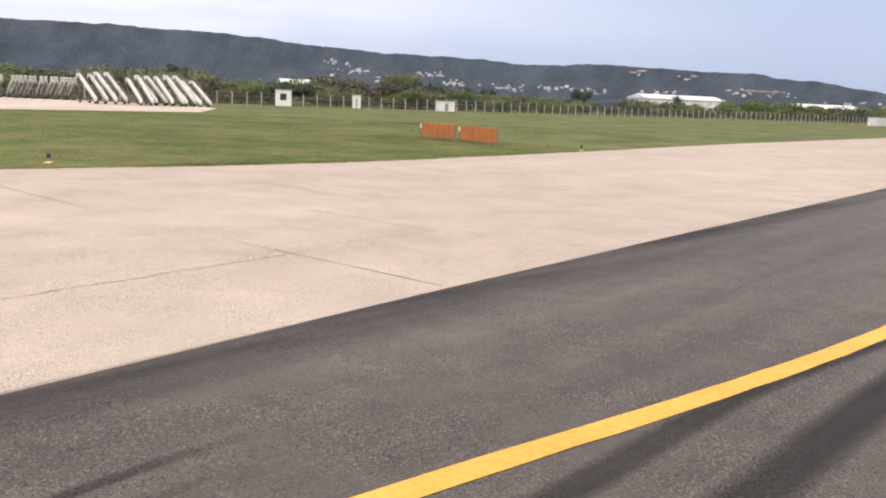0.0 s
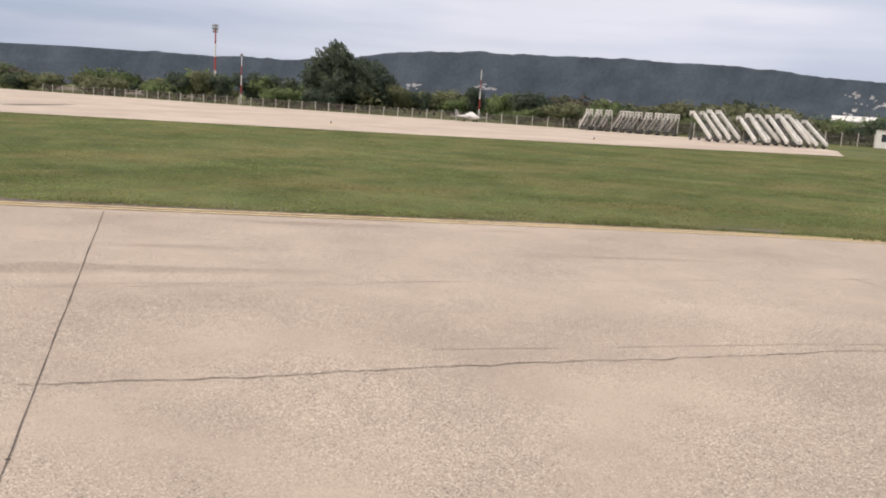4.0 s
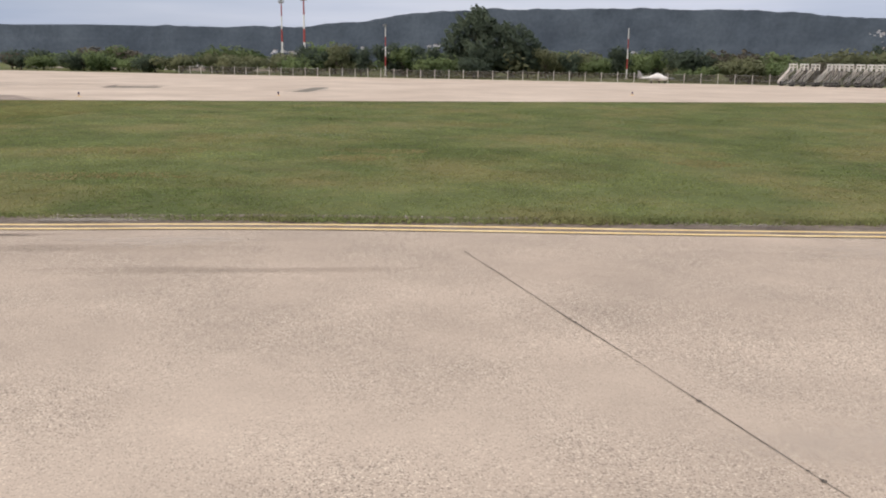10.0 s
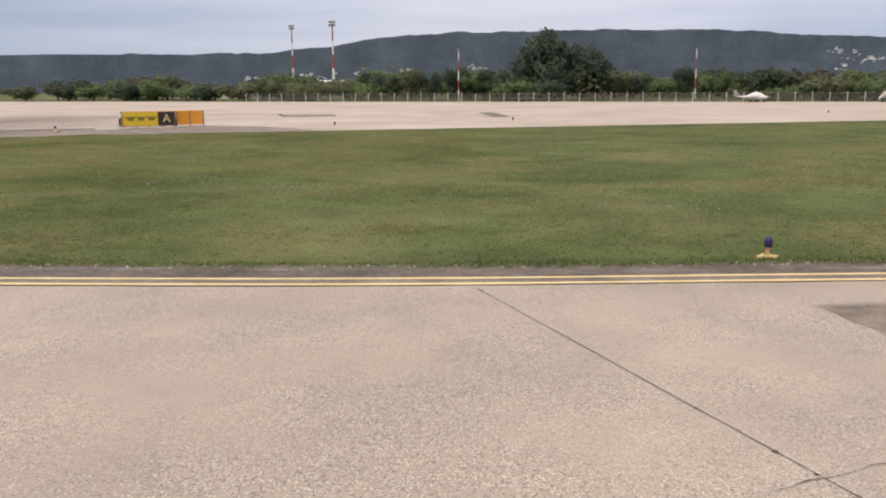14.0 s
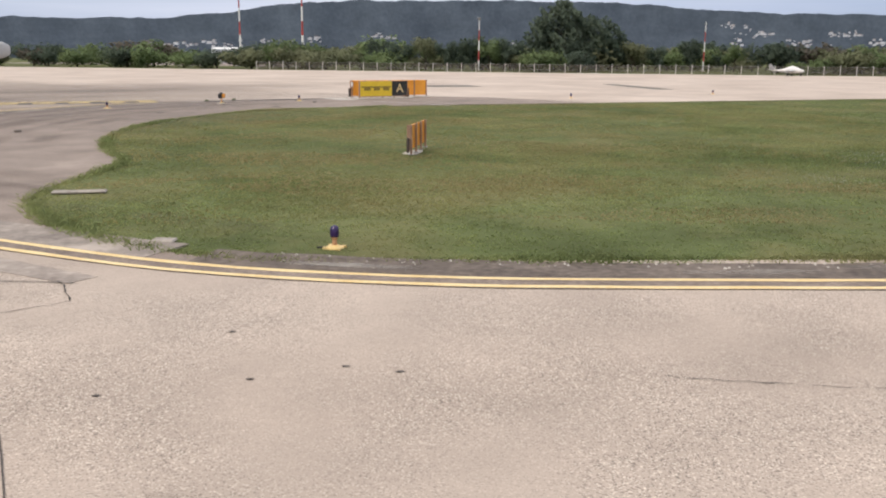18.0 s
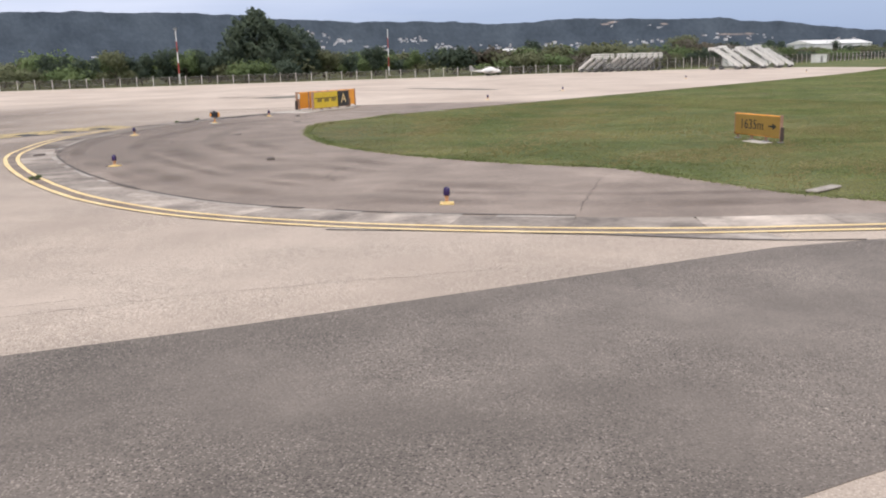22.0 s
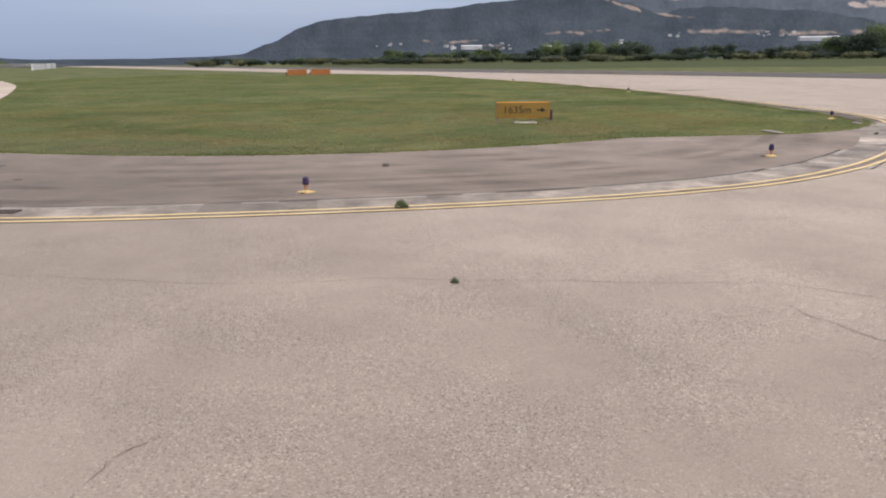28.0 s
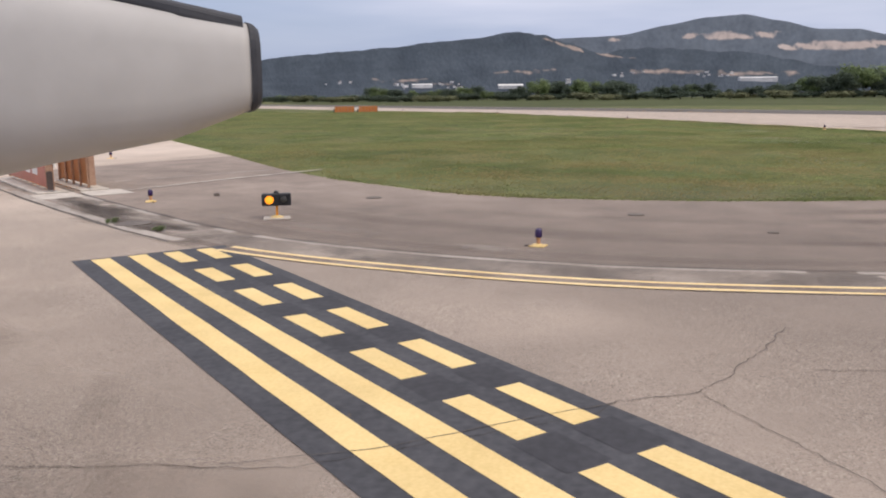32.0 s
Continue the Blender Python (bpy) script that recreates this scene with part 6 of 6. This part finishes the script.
plane.scale = (0.86, 0.86, 0.86)
for x, y in ((0.1, -1.2), (0.1, 1.2), (2.1, 0)):
    bm = bmesh.new()
    tube(bm, (x, y, 0.3), (x, y * 0.4, 0.9), 0.04, n=6)
    leg = part("gear_leg", bm, M_STEEL, plane)
    bm = bmesh.new()
    lathe(bm, ((0.08, -0.07), (0.2, -0.06), (0.22, 0), (0.2, 0.06), (0.08, 0.07)), 14)
    bmesh.ops.transform(bm, matrix=pose(x, y, 0.22, 90, 0, 0), verts=bm.verts[:])
    part("wheel", bm, M_TYRE, leg)

# ---- masts ----
def mast(x, y, height, r, bands, label, head, first=0):
    root = thing("mast", pose(x, y, 0), label, "mast", "striped masts")
    for k in range(bands):
        z0, z1 = height * k / bands, height * (k + 1) / bands
        bm = bmesh.new()
        tube(bm, (0, 0, z0), (0, 0, z1), r * (1 - 0.5 * k / bands), r * (1 - 0.5 * (k + 1) / bands), 10)
        part("pole_section", bm, M_RED if (k + first) % 2 else M_WHITE, root, "red band" if (k + first) % 2 else "white band")
    bm = bmesh.new()
    lathe(bm, ((r * 2.4, 0), (r * 2.4, 0.15), (r * 1.2, 0.22)), 12)
    part("footing", bm, M_PAD, root)
    if head:
        bm = bmesh.new()
        box(bm, -head, -0.12, height, head, 0.12, height + 0.15, 0.03)
        box(bm, -head * 0.7, -0.12, height + head * 0.9, head * 0.7, 0.12, height + head * 0.9 + 0.15, 0.03)
        tube(bm, (0, 0, height), (0, 0, height + head * 1.3), r * 0.5, n=8)
        part("crossarm", bm, M_STEEL, root)
        for sx in (-0.8, -0.27, 0.27, 0.8):
            for z in (0.15, 0.9):
                bm = bmesh.new()
                box(bm, sx * head - head * 0.22, -0.35, height + z * head, sx * head + head * 0.22, 0.1, height + z * head + head * 0.5, 0.04)
                part("floodlight", bm, M_STEEL, root, "grey floodlight")
    return root


mast(-138.1, 122.1 + 1.5, 9.2, 0.15, 5, "thin red and white banded mast behind the fence", 0.28)
mast(-101.1, 152.4, 9.6, 0.15, 5, "thin red and white banded mast behind the fence", 0.0)
mast(-219.5, 193.5, 20.4, 0.42, 5, "tall red and white floodlight mast by the car park", 1.15, 1)
mast(-288.0, 258.0, 25.2, 0.46, 5, "tall red and white floodlight mast by the car park", 1.3, 1)

# ---- huts, far sheds and vans ----
def hut(x, y, turn, w, d, h, label, window):
    root = thing("hut", pose(x, y, -0.03, 0, 0, turn), label, "hut")
    bm = bmesh.new()
    box(bm, -w / 2, -d / 2, 0, w / 2, d / 2, h, 0.03)
    part("wall", bm, M_WHITE, root)
    bm = bmesh.new()
    box(bm, -w / 2 - 0.12, -d / 2 - 0.12, h, w / 2 + 0.12, d / 2 + 0.12, h + 0.12, 0.03)
    part("roof", bm, M_PAD, root)
    bm = bmesh.new()
    box(bm, -w * 0.2, -d / 2 - 0.03, h * 0.38, w * 0.2, -d / 2 + 0.05, h * 0.8) if window else box(bm, -w * 0.1, -d / 2 - 0.03, 0.1, w * 0.1, -d / 2 + 0.05, h * 0.8)
    part("window" if window else "door", bm, M_PANE if window else M_STEEL, root, "dark opening" if window else "grey door")


hut(-27.6, 151.4, 8, 2.7, 2.2, 2.7, "small white hut with a dark window by the fence", True)
hut(-15.8, 160.0, 8, 1.5, 1.2, 2.3, "narrow white cabinet by the fence", False)
hut(0.5, 168.0, 20, 3.4, 1.6, 1.9, "low white gate housing beside the fence", False)
for x, y, turn, w, d, h, lab in ((88, 330, 20, 34, 14, 5.5, "long white-roofed shed beyond the fence"), (150, 345, 20, 30, 12, 4.5, "long pale wall-sided shed beyond the fence"), (200, 380, 25, 16, 10, 6.0, "house with a red roof beyond the fence"), (-50, 300, 5, 12, 8, 5, "pale house among bushes beyond the fence"), (-441, 471, 45, 38, 18, 5.0, "long grey-roofed hall beyond the car park"), (1427, -75, 100, 60, 20, 7.0, "white-roofed hall on the hillside"), (1287, 470, 115, 34, 16, 6.0, "white-roofed hall on the hillside"), (855, 220, 105, 28, 12, 4.5, "white-roofed hall at the foot of the hills")):
    root = thing("shed", pose(x, y, terrain(x, y) - 0.02, 0, 0, turn), lab, "building")
    bm = bmesh.new()
    box(bm, -w / 2, -d / 2, 0, w / 2, d / 2, h, 0.05)
    part("wall", bm, M_WALL, root)
    bm = bmesh.new()
    v = [bm.verts.new(p) for p in ((-w / 2 - 0.4, -d / 2 - 0.4, h), (w / 2 + 0.4, -d / 2 - 0.4, h), (w / 2 + 0.4, d / 2 + 0.4, h), (-w / 2 - 0.4, d / 2 + 0.4, h), (-w / 2 - 0.4, 0, h + 1.6), (w / 2 + 0.4, 0, h + 1.6))]
    for f in ((3, 2, 1, 0), (0, 1, 5, 4), (1, 2, 5), (2, 3, 4, 5), (3, 0, 4)):
        bm.faces.new([v[i] for i in f])
    part("roof", bm, M_TILE if "red" in lab else M_WHITE, root, "red roof" if "red" in lab else "white sheet roof")
    for k in range(int(w / 5)):
        bm = bmesh.new()
        box(bm, -w / 2 + 2 + k * 5, -d / 2 - 0.05, 1.2, -w / 2 + 3.4 + k * 5, -d / 2 + 0.1, 2.8)
        part("window", bm, M_PANE, root)
# long pale wall at the far end of the fence
root = thing("boundary_wall", pose(150, 262, -0.05, 0, 0, 40), "long low pale boundary wall far along the fence", "wall")
for k in range(12):
    bm = bmesh.new()
    box(bm, -48 + k * 8, -0.15, 0, -40.1 + k * 8, 0.15, 2.2, 0.02)
    part("wall_panel", bm, M_WALL, root)


def van(x, y, turn, label):
    root = thing("van", pose(x, y, -0.03, 0, 0, turn), label, "van", "parked vans")
    bm = bmesh.new()
    v = box(bm, -2.5, -0.95, 0.35, 2.5, 0.95, 2.2, 0.12)
    for q in v:
        if q.co.x > 1.6 and q.co.z > 1.4:
            q.co.x -= 0.9
    part("body", bm, M_WHITE, root)
    bm = bmesh.new()
    box(bm, 0.4, -0.97, 1.35, 1.4, 0.97, 1.95, 0.04)
    part("side_window", bm, M_PANE, root)
    for wx in (-1.6, 1.6):
        for sy in (-0.85, 0.85):
            bm = bmesh.new()
            lathe(bm, ((0.12, -0.1), (0.32, -0.1), (0.34, 0), (0.32, 0.1), (0.12, 0.1)), 14)
            bmesh.ops.transform(bm, matrix=pose(wx, sy, 0.34, 90, 0, 0), verts=bm.verts[:])
            part("wheel", bm, M_TYRE, root)


for x, y, t in ((-226, 164, 30), (-219, 168, 32), (-236, 160, 200), (-246, 176, 25)):
    van(x, y, t, "white van parked beyond the airfield fence")
bm = sheet([Vector(p) for p in ((-280, 132), (-196, 142), (-196, 182), (-285, 196))], -0.01, 0.1)
tagged(link("car_park", bm, M_SHOULDER), "grey asphalt car park beyond the fence", "car park", kind="structure")

# ---- grass ----
def tufts(name, label, poly, density, blade, mat, seed):
    rng = np.random.default_rng(seed)
    P = np.array([(p[0], p[1]) for p in poly])
    lo, hi = P.min(0), P.max(0)
    n = int((hi - lo).prod() * density)
    pts = lo + rng.random((n, 2)) * (hi - lo)
    ok = np.zeros(n, bool)
    j = len(P) - 1
    for i in range(len(P)):
        xi, yi, xj, yj = P[i, 0], P[i, 1], P[j, 0], P[j, 1]
        hit = ((yi > pts[:, 1]) != (yj > pts[:, 1])) & (pts[:, 0] < (xj - xi) * (pts[:, 1] - yi) / (yj - yi + 1e-12) + xi)
        ok ^= hit
        j = i
    pts = pts[ok]
    n = len(pts)
    k = 3
    c = np.repeat(pts, k, 0) + rng.normal(size=(n * k, 2)) * 0.05
    m = len(c)
    patch = 0.6 + 0.8 * (np.sin(c[:, 0] * 0.55 + 1.3 * np.sin(c[:, 1] * 0.4)) * np.sin(c[:, 1] * 0.7 + np.sin(c[:, 0] * 0.3)) * 0.5 + 0.5)
    h = blade * patch * (0.4 + 0.8 * rng.random(m))
    a = rng.random(m) * 2 * np.pi
    w = 0.012 + 0.02 * rng.random(m)
    lean = rng.normal(size=(m, 2)) * h[:, None] * 1.1
    side = np.stack([np.cos(a), np.sin(a)], 1) * w[:, None]
    z = np.full(m, -0.032)
    lit = np.column_stack([lean * 0.6, np.full(m, 0.12)])
    tip = np.column_stack([lean, h])
    across = np.column_stack([side, np.zeros(m)])
    side *= np.where((np.cross(across, tip) * lit).sum(1) < 0, -1.0, 1.0)[:, None]
    v0 = np.column_stack([c - side, z])
    v1 = np.column_stack([c + side, z])
    v2 = np.column_stack([c + lean, z + h])
    co = np.stack([v0, v1, v2], 1).reshape(-1, 3).astype(np.float32)
    me = bpy.data.meshes.new(name)
    me.vertices.add(m * 3)
    me.vertices.foreach_set("co", co.ravel())
    me.loops.add(m * 3)
    me.loops.foreach_set("vertex_index", np.arange(m * 3, dtype=np.int32))
    me.polygons.add(m)
    me.polygons.foreach_set("loop_start", np.arange(0, m * 3, 3, dtype=np.int32))
    me.update(calc_edges=True)
    up(me, np.repeat(lit, 3, 0))
    me.materials.append(mat)
    return tagged(new(name, me), label, "grass", kind="stuff")


near = [p for p in EDGE if p.x < 12]
NEAR_POLY = near + TIP[1:14] + offset(near, -16)[::-1]
tufts("verge_grass", "uneven green grass with dry patches beside the pavement", NEAR_POLY, 72, 0.032, M_BLADE, 3)
TIP_POLY = [p for p in TIP if p.x < -91] + [Vector((-86, 28)), Vector((-74, 8)), Vector((-84, -14))]
tufts("verge_grass", "uneven green grass on the rounded tip of the verge", TIP_POLY, 60, 0.032, M_TIPBLADE, 4)
FIELD_POLY = offset(near, -16) + [Vector((-84, -2)), Vector((-88, 26))] + [p for p in APRON_EDGE if p.x < -30] + [Vector((-10, 95)), Vector((24, 90))]
tufts("field_grass", "mown green grass of the field, thick and uneven", FIELD_POLY, 40, 0.035, M_BLADE, 5)

# patches of dry straw in the verge
M_STRAW = material("dry_straw", (0.30, 0.25, 0.12), (0.46, 0.39, 0.21), 0.9, 3.0, 0.3, 0.4, glow=0.5, spec=0.1)


def straw(cx, cy, lx, ly, turn, density, seed):
    c, q = math.cos(radians(turn)), math.sin(radians(turn))
    ring = []
    for k in range(14):
        a = 2 * math.pi * k / 14
        r = 1 + 0.7 * noise.noise(Vector((math.cos(a) * 1.3 + seed, math.sin(a) * 1.3, seed * 0.7)))
        ring.append(Vector((cx + lx * r * math.cos(a) * c - ly * r * math.sin(a) * q, cy + lx * r * math.cos(a) * q + ly * r * math.sin(a) * c)))
    tufts("dry_straw", "dry yellow straw lying among the green grass", ring, density, 0.03, M_STRAW, seed)


for k, (cx, cy, lx, ly, turn, density) in enumerate(((-46.6, 13.8, 1.1, 0.8, 40, 60), (-57.9, 1.6, 2.8, 0.7, 40, 34), (-55.6, 8.9, 1.4, 0.8, 40, 30), (-68.0, -6.6, 1.0, 0.4, 32, 34), (-56.2, 10.8, 1.8, 0.8, 35, 34), (-62.0, 6.0, 2.5, 0.9, 38, 18), (-72.0, -2.0, 3.0, 0.9, 36, 16),
                                                        (-91.7, -12.3, 1.6, 0.7, 30, 26), (-90.2, -9.0, 2.4, 0.8, 20, 22), (-86.6, -10.7, 3.0, 0.9, 25, 22), (-94.0, -14.8, 1.4, 0.6, 60, 30), (-98.5, -5.0, 2.5, 1.0, 60, 18), (-101.0, 1.5, 3.0, 0.9, 70, 18), (-93.0, -9.0, 4.0, 1.6, 30, 22), (-97.0, -2.5, 3.6, 1.4, 60, 22), (-100.0, 6.5, 3.4, 1.3, 75, 20), (-89.5, -13.2, 3.4, 1.0, 25, 24), (-88.0, -3.0, 4.5, 1.8, 30, 20), (-95.5, 3.0, 3.5, 1.2, 50, 18), (-82.0, -13.5, 4.0, 0.9, 28, 20), (-30.5, 22.0, 3.0, 0.8, 40, 18), (-22.0, 27.0, 3.0, 0.8, 42, 18), (-80.0, -9.0, 2.6, 0.7, 30, 20))):
    straw(cx, cy, lx, ly, turn, density * 3, 60 + k)

# small pale flowers in loose drifts
M_FLOWER = material("pale_wild_flowers", (0.44, 0.46, 0.34), (0.64, 0.65, 0.50), 0.9, 3.0, 0.3, 0.4, glow=0.5, spec=0.1)
rng = random.Random(21)
for cx, cy, lx, ly, n in ((-78.3, -2.0, 2.2, 0.9, 240), (-80.1, -7.8, 1.2, 0.5, 90), (-64.4, -1.3, 1.8, 0.6, 160), (-61.4, 13.6, 3.0, 1.0, 140), (-74.5, -2.0, 1.6, 0.6, 120), (-40.0, 22.0, 4.0, 1.2, 120), (-92.0, -3.0, 2.0, 1.0, 90)):
    bm = bmesh.new()
    for k in range(n):
        u, w = rng.gauss(0, lx * 0.5), rng.gauss(0, ly * 0.5)
        w *= 2.2
        x, y = cx + u * 0.77 - w * 0.64, cy + u * 0.64 + w * 0.77
        r, z, a = rng.uniform(0.006, 0.014), rng.uniform(0.005, 0.03), rng.uniform(0, 6.28)
        rim = [bm.verts.new((x + r * math.cos(a + q * 1.2566), y + r * math.sin(a + q * 1.2566), z + 0.003)) for q in range(5)]
        foot = bm.verts.new((x, y, -0.03))
        bm.faces.new(rim)
        for q in range(0, 5, 2):
            bm.faces.new((rim[q], foot, rim[(q + 1) % 5]))
    tagged(link("wild_flowers", bm, M_FLOWER), "tiny whitish wild flowers in a loose drift on the grass", "flowers", kind="stuff")

LIP_POLY = offset([p for p in near if p.x < 0], 0.16)[::1] + offset([p for p in near if p.x < 0], -0.22)[::-1]
tufts("edge_grass", "longer grass overhanging the edge of the pavement", LIP_POLY, 420, 0.10, M_BLADE, 6)
TIPLIP_POLY = offset([p for p in TIP if p.y < 14], 0.10) + offset([p for p in TIP if p.y < 14], -0.2)[::-1]
tufts("edge_grass", "longer grass overhanging the old asphalt shoulder", TIPLIP_POLY, 260, 0.09, M_BLADE, 8)

# ---- the aircraft's engine, where it comes to stand at the end ----
M_COWL = material("white_cowling_paint", (0.44, 0.43, 0.41), (0.53, 0.52, 0.50), 0.5, 6.0, 0.5, 0.3)
M_SEAL = material("dark_seal", (0.02, 0.022, 0.028), (0.05, 0.052, 0.06), 0.6, 10.0, 1.0, 0.4)
nac = thing("engine_nacelle", pose(-125.75, 3.38, 0, 0, 0, 91.5), "white turboprop engine nacelle standing on its landing gear", "engine")
# stations run forward from the blunt tail: distance, lower edge, upper edge, half width
STATIONS = ((0.0, 2.70, 3.02, 0.10), (0.06, 2.675, 3.045, 0.13), (0.27, 2.58, 3.10, 0.27), (0.87, 2.47, 3.25, 0.43), (1.5, 2.36, 3.38, 0.5), (2.4, 2.25, 3.5, 0.55), (3.6, 2.2, 3.5, 0.58), (4.8, 2.25, 3.45, 0.55), (5.8, 2.4, 3.35, 0.42), (6.2, 2.55, 3.2, 0.3))


def loft(bm, stations, power=0.62, n=28):
    rings = []
    for s, z0, z1, w in stations:
        ring = []
        for k in range(n):
            a = 2 * math.pi * k / n
            c, q = math.cos(a), math.sin(a)
            y = w * math.copysign(abs(c) ** power, c)
            # the tail is cut off askew
            ring.append(bm.verts.new((s + 0.75 * (w - y) * max(0.0, 1 - s / 2), y, (z0 + z1) / 2 + (z1 - z0) / 2 * math.copysign(abs(q) ** power, q))))
        rings.append(ring)
    for a, b in zip(rings, rings[1:]):
        for k in range(n):
            bm.faces.new((a[k], a[(k + 1) % n], b[(k + 1) % n], b[k]))
    bm.faces.new(rings[0][::-1])
    bm.faces.new(rings[-1])
    bmesh.ops.recalc_face_normals(bm, faces=bm.faces[:])


bm = bmesh.new()
loft(bm, STATIONS)
part("cowling", bm, M_COWL, nac, "white cowling", True)
bm = bmesh.new()
loft(bm, [(-0.010, 2.71, 3.01, 0.09), (0.0, 2.692, 3.028, 0.108), (0.018, 2.685, 3.035, 0.116)])
part("tail_seal", bm, M_SEAL, nac, "dark rim of the blunt tail")
bm = bmesh.new()
loft(bm, [(q, z1 - 0.09, z1 + 0.015, w * 0.7) for q, z0, z1, w in STATIONS[1:7]])
part("top_fairing", bm, M_SEAL, nac, "dark fairing on top")
bm = bmesh.new()
tube(bm, (3.6, 0, 0.5), (3.6, 0, 2.4), 0.11, n=12)
tube(bm, (3.6, 0, 0.9), (2.6, 0, 2.4), 0.06, n=10)
leg = part("landing_gear", bm, M_STEEL, nac)
for sy in (-0.28, 0.28):
    bm = bmesh.new()
    lathe(bm, ((0.2, -0.14), (0.46, -0.13), (0.5, 0), (0.46, 0.13), (0.2, 0.14)), 22)
    bmesh.ops.transform(bm, matrix=pose(3.6, sy, 0.505, 90, 0, 0), verts=bm.verts[:])
    part("wheel", bm, M_TYRE, leg)
